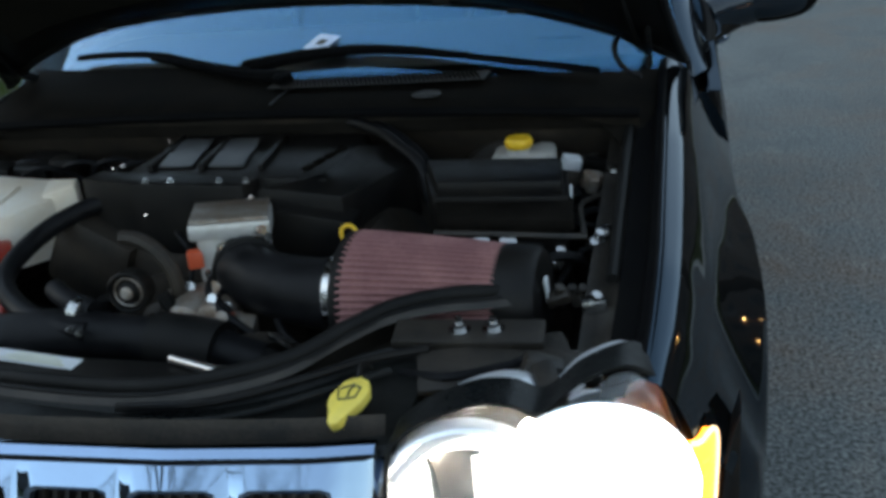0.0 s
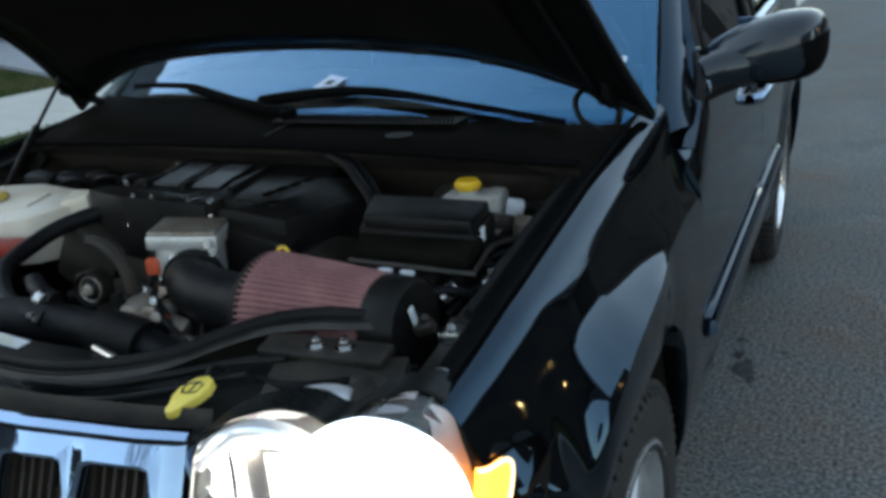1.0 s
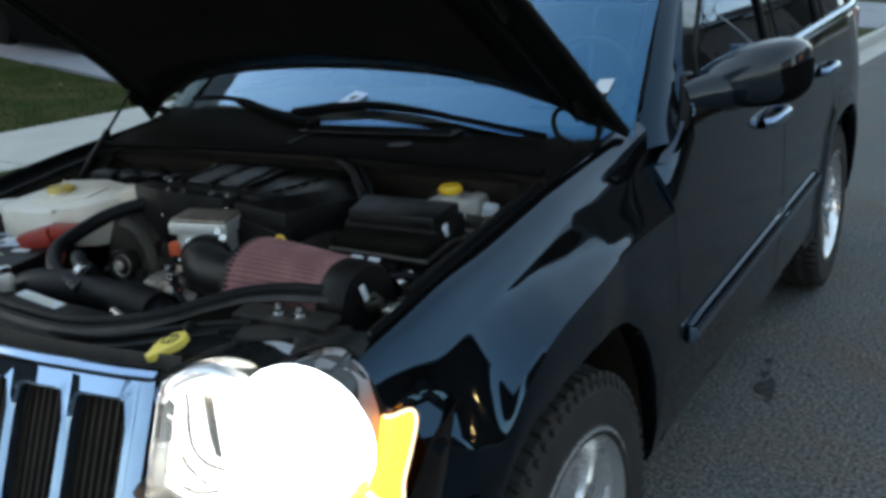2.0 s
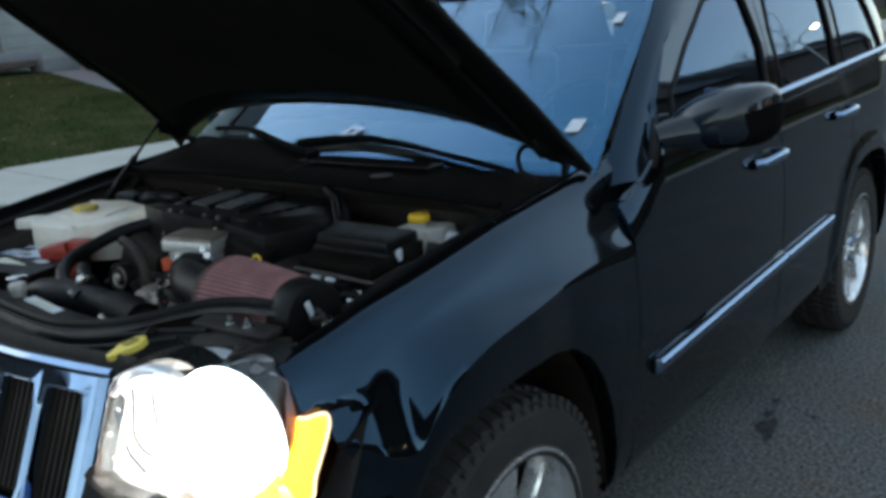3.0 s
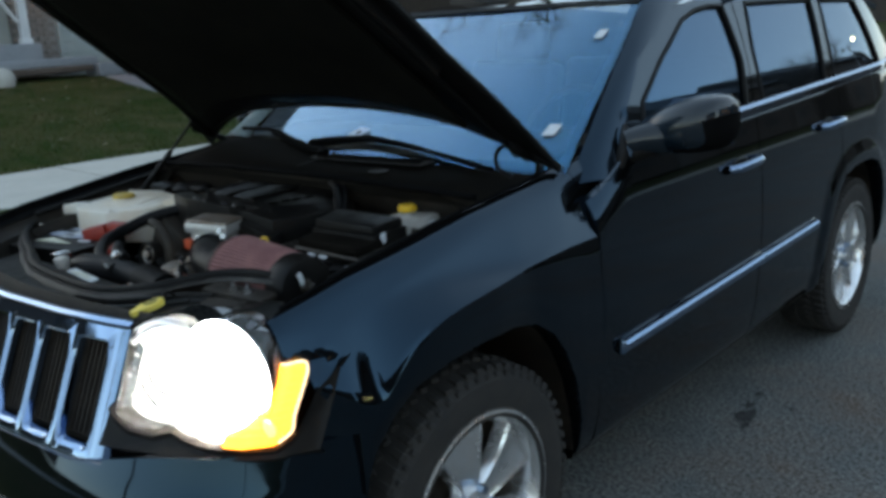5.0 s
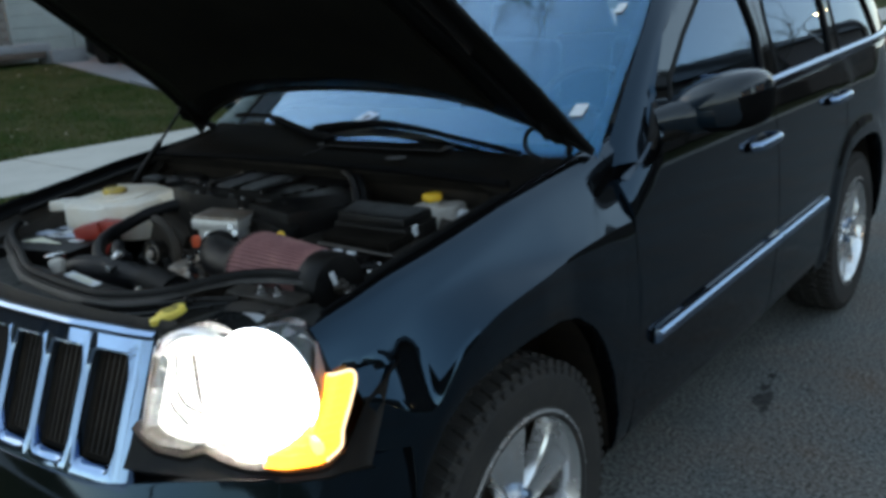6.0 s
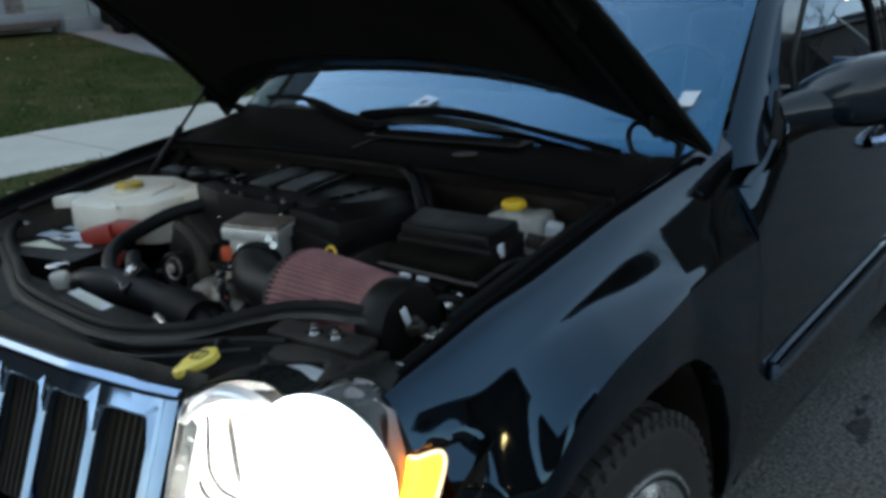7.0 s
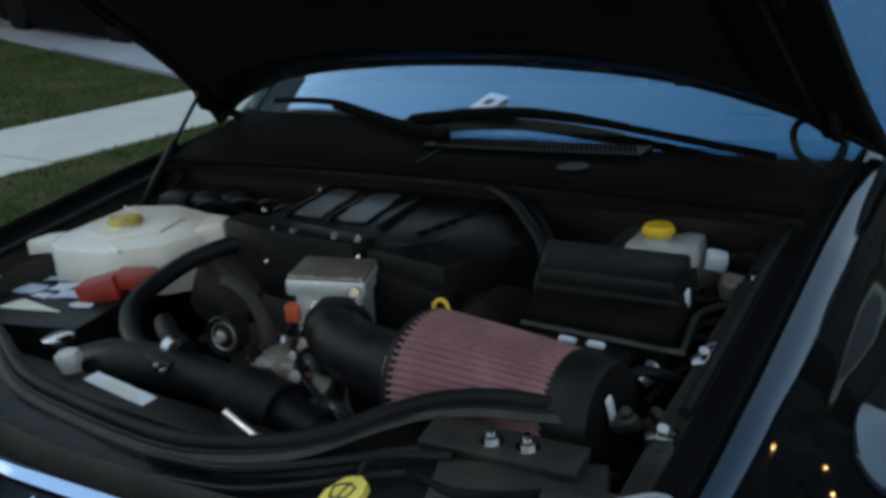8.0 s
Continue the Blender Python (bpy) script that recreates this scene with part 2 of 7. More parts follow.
AMBER = glow("lit_amber", (1.0, 0.29, 0.03), 2.0)
AMBERHOT = glow("lit_amber_bulb", (1.0, 0.48, 0.08), 2.2)
PORCHLIT = glow("warm_porch_light", (1.0, 0.36, 0.08), 14.0)
LANTERNLIT = glow("porch_lantern_light", (1.0, 0.55, 0.22), 45.0)
STREETLIT = glow("street_lamp_light", (1.0, 0.62, 0.25), 90.0)


# ---- mesh tools ----
def part(name, bm, material, parent=None, label="", smooth=True, angle=38.0):
    """Links bm as one mesh object, under parent if given."""
    bmesh.ops.remove_doubles(bm, verts=bm.verts, dist=1e-5)
    bmesh.ops.recalc_face_normals(bm, faces=bm.faces)
    if smooth:
        lim = radians(angle)
        for f in bm.faces:
            f.smooth = True
        for e in bm.edges:
            if len(e.link_faces) == 2 and e.calc_face_angle(0) > lim:
                e.smooth = False
    me = bpy.data.meshes.new(name)
    bm.to_mesh(me)
    bm.free()
    me.materials.append(material)
    ob = new(name, me)
    if parent:
        ob.parent = parent
    if label:
        ob["label"] = label
    return ob


def empty(name, loc, label, category, group="", kind=""):
    ob = new(name)
    ob.location = loc
    ob.empty_display_size = 0.2
    return tagged(ob, label, category, group, kind)


def grid(rows, bm=None, close=False):
    """Quads through rows of points of equal length."""
    bm = bm or bmesh.new()
    vs = [[bm.verts.new(p) for p in r] for r in rows]
    n = len(rows[0])
    for a, b in zip(vs, vs[1:]):
        for i in range(n if close else n - 1):
            j = (i + 1) % n
            bm.faces.new((a[i], a[j], b[j], b[i]))
    return bm


def box(size, loc=(0, 0, 0), bevel=0.0, seg=2, rot=(0, 0, 0), bm=None, top=(1, 1)):
    """Bevelled box; top: how much of its width and depth the top face keeps."""
    b = bmesh.new()
    bmesh.ops.create_cube(b, size=1)
    for v in b.verts:
        k = top if v.co.z > 0 else (1, 1)
        v.co = Vector((v.co.x * size[0] * k[0], v.co.y * size[1] * k[1], v.co.z * size[2]))
    if bevel:
        bmesh.ops.bevel(b, geom=b.edges[:], offset=bevel, segments=seg, affect="EDGES", profile=0.6)
    b.transform(pose(*loc, *rot))
    return merge(bm, b)


def merge(bm, b):
    if bm is None:
        return b
    me = bpy.data.meshes.new("t")
    b.to_mesh(me)
    b.free()
    bm.from_mesh(me)
    bpy.data.meshes.remove(me)
    return bm


def lathe(profile, axis_from, axis_to, n=32, bm=None, caps=True):
    """profile: (distance along the axis in metres, radius)."""
    a, b = Vector(axis_from), Vector(axis_to)
    d = (b - a).normalized()
    q = d.to_track_quat("Z", "Y").to_matrix()
    rows = []
    for h, r in profile:
        rows.append([a + d * h + q @ Vector((r * math.cos(2 * math.pi * i / n), r * math.sin(2 * math.pi * i / n), 0)) for i in range(n)])
    g = grid(rows, close=True)
    if caps:
        g.verts.ensure_lookup_table()
        for k in (0, len(rows) - 1):
            if profile[k][1] > 1e-4:
                g.faces.new([g.verts[k * n + i] for i in range(n)])
    return merge(bm, g)


def cyl(a, b, r, n=20, bm=None, r2=None, bev=0.0):
    L = (Vector(b) - Vector(a)).length
    r2 = r if r2 is None else r2
    bev = min(bev, L * 0.4)
    prof = [(0, r), (L, r2)] if not bev else [(0, r - bev), (bev * 0.3, r - bev * 0.3), (bev, r), (L - bev, r2), (L - bev * 0.3, r2 - bev * 0.3), (L, r2 - bev)]
    return lathe(prof, a, b, n, bm)


def smooth_path(pts, steps=8):
    """Catmull-Rom through pts."""
    P = [Vector(p) for p in pts]
    P = [2 * P[0] - P[1]] + P + [2 * P[-1] - P[-2]]
    out = []
    for i in range(1, len(P) - 2):
        for s in range(steps):
            t = s / steps
            a, b, c, d = P[i - 1], P[i], P[i + 1], P[i + 2]
            out.append(0.5 * ((2 * b) + (c - a) * t + (2 * a - 5 * b + 4 * c - d) * t * t + (3 * b - a - 3 * c + d) * t ** 3))
    out.append(P[-2])
    return out


def tube(pts, r, n=10, steps=8, bm=None, radii=None, raw=False, ridge=0.0):
    """Swept round tube through pts; radii: one for each point given; ridge: depth of corrugation."""
    path = [Vector(p) for p in pts] if raw else smooth_path(pts, steps)
    m = len(path)
    rows, up = [], Vector((0, 0, 1))
    prev = None
    for i, p in enumerate(path):
        d = (path[min(i + 1, m - 1)] - path[max(i - 1, 0)]).normalized()
        if prev is None:
            s = d.cross(up) if abs(d.z) < 0.95 else d.cross(Vector((1, 0, 0)))
        else:
            s = prev - d * prev.dot(d)
        s.normalize()
        prev = s
        t = s.cross(d)
        rr = r
        if radii:
            f = i / (m - 1) * (len(radii) - 1)
            k = min(int(f), len(radii) - 2)
            rr = radii[k] + (radii[k + 1] - radii[k]) * (f - k)
        if ridge:
            rr += ridge * (1 if i % 2 else -1)
        rows.append([p + rr * (s * math.cos(2 * math.pi * k / n) + t * math.sin(2 * math.pi * k / n)) for k in range(n)])
    g = grid(rows, close=True)
    g.verts.ensure_lookup_table()
    g.faces.new([g.verts[k] for k in range(n)])
    g.faces.new([g.verts[(m - 1) * n + k] for k in range(n)])
    return merge(bm, g)


def prism(poly, vec, bevel=0.0, bm=None, seg=2):
    """Flat polygon of 3D points, swept by vec."""
    b = bmesh.new()
    vec = Vector(vec)
    lo = [b.verts.new(p) for p in poly]
    hi = [b.verts.new(Vector(p) + vec) for p in poly]
    n = len(poly)
    b.faces.new(lo)
    b.faces.new(hi)
    for i in range(n):
        b.faces.new((lo[i], lo[(i + 1) % n], hi[(i + 1) % n], hi[i]))
    bmesh.ops.recalc_face_normals(b, faces=b.faces)
    if bevel:
        bmesh.ops.bevel(b, geom=b.edges[:], offset=bevel, segments=seg, affect="EDGES", profile=0.6)
    return merge(bm, b)


def thick(bm, d):
    """Gives an open sheet the thickness d."""
    bmesh.ops.recalc_face_normals(bm, faces=bm.faces)
    bmesh.ops.solidify(bm, geom=bm.faces[:], thickness=d)
    return bm


def lerp(x, xs, ys):
    return float(np.interp(x, xs, ys))


def step(x, a, b):
    t = min(1, max(0, (x - a) / (b - a)))
    return t * t * (3 - 2 * t)


# ---- ground, road, kerb, pavement ----
KY = [-400, -40, -6, 0, 4, 8, 11, 16, 22, 40, 400]
KX = [-1.5, -1.5, -1.45, -1.35, -1.2, -0.8, -0.5, -0.2, 0.0, 0.2, 0.2]


def kerb_x(y):
    """Street-side edge of the kerb beside the parked car."""
    return 0.25 * (lerp(y - 1.5, KY, KX) + 2 * lerp(y, KY, KX) + lerp(y + 1.5, KY, KX))


def lawn_z(u):
    return lerp(u, [0.15, 3.1, 4.62, 11.3, 16, 60], [0.13, 0.42, 0.46, 1.02, 1.12, 1.3])


ys = [-400, -150, -60, -30, -16, -9] + [-6 + i * 1.0 for i in range(37)] + [36, 45, 60, 100, 200, 400]
us = [500, 200, 60, 30, 16, 14, 12.5, 11.3, 10, 8.5, 7, 5.6, 4.62, 3.9, 3.1, 2.6, 2, 1.4, 0.8, 0.151]
rows = []
for y in ys:
    k = kerb_x(y)
    r = [(k - u, y, lawn_z(u) + (0.0 if 3.0 < u < 4.7 else 0.02 * noise.noise((u * 0.6, y * 0.6, 0)))) for u in us]
    r += [(k - 0.15, y, -0.03), (9.35, y, -0.03), (9.36, y, 0.13), (14, y, 0.3), (20, y, 0.5), (60, y, 0.8), (600, y, 1.0)]
    rows.append(r)
ground = part("ground", grid(rows), GRASSMAT, smooth=True, angle=60)
tagged(ground, "dull green and straw-brown winter lawn rising gently from the street", "ground", kind="structure")
rows = [[(kerb_x(y) - 0.01, y, 0.0)] + [(x, y, 0.0) for x in (0.6, 1.4, 2.4, 4, 6, 9.2)] for y in ys]
road = part("road", grid(rows), ASPHALT)
tagged(road, "worn grey asphalt road with pale scuffs and dark spots", "road", kind="structure")

rows = []
for y in [-60 + i * 0.8 for i in range(160)]:
    k = kerb_x(y)
    rows.append([(k + 0.32, y, 0.004), (k + 0.02, y, 0.012), (k, y, 0.02), (k - 0.02, y, 0.115), (k - 0.04, y, 0.132), (k - 0.16, y, 0.135), (k - 0.165, y, -0.02)])
kerb = part("kerb", grid(rows), CONCRETE)
tagged(kerb, "pale concrete kerb and gutter edging the road", "kerb", kind="structure")
rows = [[(9.0, y, 0.004), (9.2, y, 0.015), (9.22, y, 0.12), (9.25, y, 0.135), (9.37, y, 0.135)] for y in ys]
kerb2 = part("kerb", grid(rows), CONCRETE)
tagged(kerb2, "pale concrete kerb on the other side of the road", "kerb", kind="structure")

pavement = empty("pavement", (-4.6, 3, 0.44), "pale concrete pavement of square slabs crossing the lawn", "pavement", kind="structure")
yy = -12.0
while yy < 34:
    corners = []
    for u, y in ((3.1, yy + 0.006), (4.62, yy + 0.006), (4.62, yy + 1.494), (3.1, yy + 1.494)):
        corners.append((kerb_x(y) - u + 4.6, y - 3, lawn_z(u) - 0.022 - 0.44 + 0.004 * math.sin(yy * 3)))
    part("slab", prism(corners, (0, 0, 0.035), 0.006, seg=1), CONCRETE, pavement)
    yy += 1.5

driveway = empty("driveway", (-8, 8, 0.8), "pale concrete driveway running up to the garage", "driveway", kind="structure")


def drive_slab(y0a, y0b, y1a, y1b, ua, ub):
    """Slab between offsets ua and ub; its long edges go from (ua, y0a) to (ub, y0b) and from (ua, y1a) to (ub, y1b)."""
    rows = []
    for i in range(9):
        f = i / 8
        u = ua + (ub - ua) * f
        r = []
        for ya, yb in ((y0a, y0b), (y1a, y1b)):
            y = ya + (yb - ya) * f
            r.append((kerb_x(y) - u + 8, y - 8, lawn_z(u) + 0.012 - 0.8))
        rows.append(r)
    g = grid(rows)
    bmesh.ops.recalc_face_normals(g, faces=g.faces)
    part("slab", thick(g, 0.04), DRIVECRETE, driveway)


drive_slab(5.35, 5.6, 9.7, 9.85, 0.17, 3.08)
drive_slab(5.66, 6.28, 9.9, 10.7, 4.65, 8.2)
drive_slab(6.29, 7.0, 10.71, 11.4, 8.23, 12.0)
drive_slab(15.5, 15.8, 20.5, 20.8, 0.17, 3.08)
drive_slab(17.7, 19.0, 22.0, 23.5, 4.65, 11.0)


def oil_spot(x, y, r, seed):
    b = bmesh.new()
    rnd = random.Random(seed)
    vs = []
    for i in range(48):
        a = 2 * math.pi * i / 48
        rr = r * (0.7 + 0.5 * noise.noise((math.cos(a) * 1.5 + seed, math.sin(a) * 1.5, seed)) + 0.08 * rnd.random())
        vs.append(b.verts.new((x + rr * math.cos(a), y + 1.5 * rr * math.sin(a), 0.005)))
    b.faces.new(vs)
    tagged(part("oil_stain", b, STAIN), "dark oil stain soaked into the asphalt", "stain", "oil stains on the road")


oil_spot(0.90, 2.50, 0.048, 1)
oil_spot(0.872, 2.61, 0.026, 7)
oil_spot(0.86, 2.73, 0.022, 2)
oil_spot(1.02, 2.66, 0.015, 3)
oil_spot(0.93, 2.42, 0.022, 5)


# ---- grass, as loose blades, and fallen leaves ----
rnd = random.Random(4)
verts, faces = [], []
for k in range(90000):
    y = rnd.uniform(-1.0, 12.5)
    u = rnd.choice((rnd.uniform(0.2, 3.06), rnd.uniform(4.66, 11.0), rnd.uniform(4.66, 8.0)))
    if (u > 4.6 and 5.58 + (u - 4.65) * 0.18 < y < 10.0 + (u - 4.65) * 0.22) or (u < 3.2 and 5.2 < y < 9.9):
        continue
    x, z = kerb_x(y) - u, lawn_z(u) - 0.005
    h, a, w = rnd.uniform(0.02, 0.06), rnd.uniform(0, 6.28), rnd.uniform(0.004, 0.012)
    lx, ly = rnd.uniform(-0.03, 0.03), rnd.uniform(-0.03, 0.03)
    n0 = len(verts)
    verts += [(x - w * math.cos(a), y - w * math.sin(a), z), (x + w * math.cos(a), y + w * math.sin(a), z), (x + lx, y + ly, z + h)]
    faces.append((n0, n0 + 1, n0 + 2))
me = bpy.data.meshes.new("grass")
me.from_pydata(verts, [], faces)
me.materials.append(BLADE)
tagged(new("grass", me), "short ragged winter grass, green mixed with straw", "grass", kind="stuff")
LEAF = M("dry_leaf", (0.22, 0.18, 0.12), 0.8, 0, (0.40, 0.36, 0.29), 30)
verts, faces = [], []
for k in range(120):
    y, u = rnd.uniform(0, 9), rnd.choice((rnd.uniform(5.1, 10.5), rnd.uniform(0.4, 3.1)))
    x, z, s, a = kerb_x(y) - u, lawn_z(u) + 0.035, rnd.uniform(0.014, 0.036), rnd.uniform(0, 6.28)
    n0 = len(verts)
    for q, rr, dz in ((0, 1, 0), (1.1, 0.5, 0.012), (2.2, 0.9, 0.004), (3.3, 0.5, 0.015), (4.6, 0.8, 0.0)):
        verts.append((x + s * rr * math.cos(a + q), y + s * rr * math.sin(a + q), z + dz))
    faces.append(tuple(range(n0, n0 + 5)))
me = bpy.data.meshes.new("leaves")
me.from_pydata(verts, [], faces)
me.materials.append(LEAF)
tagged(new("fallen_leaves", me), "pale dry fallen leaves scattered over the lawn", "leaves", kind="stuff")


# ---- the car ----
car = empty("car", (0, 0, 0), "black off-road wagon with open hood and lit headlight", "car")


def front_y(x, z):
    """Slanted face of grille and lamps."""
    return lerp(abs(x), [0, 0.25, 0.42, 0.49, 0.56, 0.64, 0.72, 0.80, 0.845, 0.88], [0.205, 0.222, 0.246, 0.262, 0.287, 0.318, 0.352, 0.40, 0.445, 0.52]) + 0.42 * (z - 0.95)


ZK = [0.30, 0.36, 0.45, 0.60, 0.75, 0.90, 1.0, 1.08, 1.15, 1.24]
XK = [0.858, 0.890, 0.906, 0.918, 0.922, 0.918, 0.91, 0.899, 0.886, 0.868]


def side_x(y, z):
    """Half width of the body at a height, tapering to both ends."""
    x = lerp(z, ZK, XK)
    if y > 3.9:
        x -= 0.10 * ((y - 3.9) / 0.75) ** 2
    return x


ARCH_D = [-0.432, -0.425, -0.40, -0.36, -0.31, -0.24, -0.12, 0, 0.12, 0.22, 0.29, 0.345, 0.395, 0.43, 0.445]
ARCH_Z = [0.34, 0.48, 0.60, 0.695, 0.755, 0.80, 0.822, 0.828, 0.822, 0.798, 0.75, 0.68, 0.58, 0.46, 0.34]
FRONT, REAR, HUB = 0.90, 3.68, 0.375


def arch_bottom(y, low):
    """Lower edge of the side panels: the sill, or the wheel opening."""
    for c in (FRONT, REAR):
        d = y - c
        if ARCH_D[0] <= d <= ARCH_D[-1]:
            return max(low, lerp(d, ARCH_D, ARCH_Z))
    return low


def near_arch(y, z):
    """1 at the rim of a wheel opening, falling to 0 within 7 cm."""
    best = 9
    for c in (FRONT, REAR):
        if abs(y - c) > 0.6:
            continue
        for d in np.linspace(ARCH_D[0], ARCH_D[-1], 90):
            best = min(best, math.hypot(y - c - d, z - lerp(d, ARCH_D, ARCH_Z)))
    return 1 - step(best, 0.03, 0.11)


def columns(y0, y1):
    out, y = [], y0
    while y < y1 - 1e-6:
        out.append(y)
        d = min(abs(abs(y - c) - 0.41) for c in (FRONT, REAR))
        y += 0.005 if d < 0.06 else 0.0125
    return out + [y1]


CREST_Y, CREST_Z = [0.36, 0.42, 0.61, 1.01, 1.25, 1.425, 1.60], [0.985, 1.003, 1.045, 1.103, 1.127, 1.150, 1.178]


SHOULDER = [0.786, 0.796, 0.814, 0.826, 0.842, 0.861, 0.884, 0.907, 0.917]


CREASE_Y = [0.40, 0.45, 0.50, 0.54, 0.565, 0.59, 0.62, 0.65, 0.70, 0.77, 0.82, 0.93, 1.05, 1.10, 1.18, 1.3]
CREASE_Z = [0.862, 0.846, 0.824, 0.803, 0.798, 0.818, 0.858, 0.881, 0.907, 0.927, 0.935, 0.945, 0.952, 0.956, 0.958, 0.955]
# lines that run along the fender: crest, end of the crown, root of the flare, crease over the wheel
LINE_Y = [0.40, 0.45, 0.50, 0.58, 0.65, 0.72, 0.81, 0.95, 1.10, 1.20, 1.30, 1.42, 1.65]
CREST_X = [0.772, 0.776, 0.780, 0.784, 0.786, 0.786, 0.786, 0.786, 0.786, 0.786, 0.786, 0.786, 0.786]
CROWN_X = [0.811, 0.821, 0.831, 0.839, 0.843, 0.846, 0.846, 0.844, 0.840, 0.837, 0.835, 0.834, 0.840]
CROWN_D = [0.033, 0.041, 0.047, 0.052, 0.052, 0.050, 0.047, 0.044, 0.040, 0.038, 0.036, 0.034, 0.038]
ROOT_X = [0.834, 0.846, 0.857, 0.864, 0.868, 0.870, 0.874, 0.883, 0.893, 0.886, 0.878, 0.870, 0.870]
ROOT_Z = [0.915, 0.921, 0.927, 0.940, 0.963, 0.975, 0.983, 0.981, 0.984, 1.000, 1.018, 1.030, 1.050]
EDGE_X = [0.868, 0.896, 0.914, 0.926, 0.931, 0.934, 0.934, 0.930, 0.914, 0.913, 0.913, 0.914, 0.914]


def fender_sheet(sgn, y0=0.40, y1=1.418, first=0):
    """Pressed sheet through those lines: a rounded crown, a steep band, the flare's ledge, and the upright lip that hangs from the crease; its front edge is cut back round the signal lamp."""
    fine = np.arange(0.40, 1.6501, 0.005)

    def line(ys_, vs):
        a = np.interp(fine, ys_, vs)
        for turn in range(16):
            p = np.concatenate(([2 * a[0] - a[1]], a, [2 * a[-1] - a[-2]]))
            a = 0.5 * a + 0.25 * (p[:-2] + p[2:])
        return lambda y: float(np.interp(y, fine, a))
    zc, ze = line(CREST_Y, CREST_Z), line(CREASE_Y, CREASE_Z)
    xc, x2, d1, x3, z3, xe = [line(LINE_Y, v) for v in (CREST_X, CROWN_X, CROWN_D, ROOT_X, ROOT_Z, EDGE_X)]
    rows = []
    for y in columns(0.40, 1.418) + columns(1.4205, 1.65):
        if not y0 - 1e-6 <= y <= y1 + 1e-6:
            continue
        zb = arch_bottom(y, 0.748 if y < 0.50 else 0.33)
        top = zc(y)
        ctrl = [(xe(y), ze(y)), (x3(y), z3(y)), (x2(y), top - d1(y)), (xc(y) + 0.54 * (x2(y) - xc(y)), top - 0.27 * d1(y)), (xc(y) + 0.010, top - 0.001), (xc(y), top)]
        upper = [(p.x, p.y) for p in smooth_path([Vector((a, b, 0)) for a, b in ctrl], 6)]
        flare = step(y, 0.40, 0.60) * (1 - step(y, 1.04, 1.24))
        pts = []
        for k in range(10):
            f = k / 10
            z = zb + (ze(y) - zb) * (0.02 + 0.98 * f)
            pts.append((xe(y) + (side_x(y, z) - side_x(y, ze(y))) * (1 - flare) + 0.004 * math.sin(math.pi * f), z))
        pts = [(pts[0][0] - 0.06, zb + 0.006), (pts[0][0] - 0.008, zb)] + pts + upper
        pts += [(xc(y) - 0.006, top + 0.001), (xc(y) - 0.016, top - 0.006), (xc(y) - 0.021, top - 0.022), (xc(y) - 0.041, top - 0.03), (xc(y) - 0.051, top - 0.03)]
        r = []
        for x, z in pts:
            low = (1 - step(y, 0.40, 0.54)) * (1 - step(z, 0.908, 0.926))
            r.append((sgn * (x - 0.006 * low), y + 0.040 * low, z))
        rows.append(r[first:])
    return grid(rows)


def gutter_strip(sgn):
    rows = []
    for y in np.linspace(0.42, 1.40, 50):
        x = lerp(y, LINE_Y, CREST_X)
        z = np.interp(y, CREST_Y, CREST_Z)
        rows.append([(sgn * (x + dx), y, z + dz) for dx, dz in ((-0.001, 0.0015), (-0.006, 0.004), (-0.016, -0.002), (-0.020, -0.018), (-0.040, -0.027), (-0.052, -0.027))])
    return grid(rows)


for sgn in (1, -1):
    part("fender_gutter", thick(gutter_strip(sgn), 0.002), WIPERMAT, car, "matt black gutter along the fender's inner edge")
    part("fender", fender_sheet(sgn), PAINT, car, "glossy black front fender with flared wheel arch")


def door_profile(y, top, low=0.315, sgn=1, arch=True):
    zb = arch_bottom(y, low) if arch else low
    pts = [(side_x(y, zb) - 0.06, zb + 0.004), (side_x(y, zb) - 0.006, zb)]
    n = 24
    for i in range(n):
        z = zb + 0.006 + (top - zb - 0.006) * i / (n - 1)
        x = side_x(y, z)
        if y < 1.62:
            x = min(x, lerp(1.150 + 0.13 * (y - 1.418) - z, [0, 0.005, 0.015, 0.03, 0.055, 0.085, 0.12, 0.16, 0.22], SHOULDER) + 0.25 * (y - 1.418))
        if arch:
            x += 0.016 * near_arch(y, z) if y > 2.9 else 0
        pts.append((x, z))
    x = side_x(y, top)
    pts += [(x - 0.006, top + 0.006), (x - 0.03, top + 0.008)]
    return [(sgn * x, y, z) for x, z in pts]


def belt(y):
    return lerp(y, [1.42, 1.52, 1.62, 2.5, 4.6], [1.062, 1.10, 1.149, 1.172, 1.232])


def panel(name, y0, y1, sgn, label="", low=0.315):
    rows = [door_profile(y, belt(y), low, sgn) for y in columns(y0, y1)]
    for end, s in ((0, 1), (-1, -1)):
        lip = [(p[0] - sgn * 0.025, p[1] + 0.0 * s, p[2]) for p in rows[end]]
        rows.insert(0, lip) if end == 0 else rows.append(lip)
    return part(name, grid(rows), PAINT, car, label)


def slope_x(y, z):
    """Side glass leaning in above the belt."""
    d = z - belt(y)
    return side_x(y, belt(y)) - 0.012 - 0.31 * d - 0.24 * max(0, d) ** 2


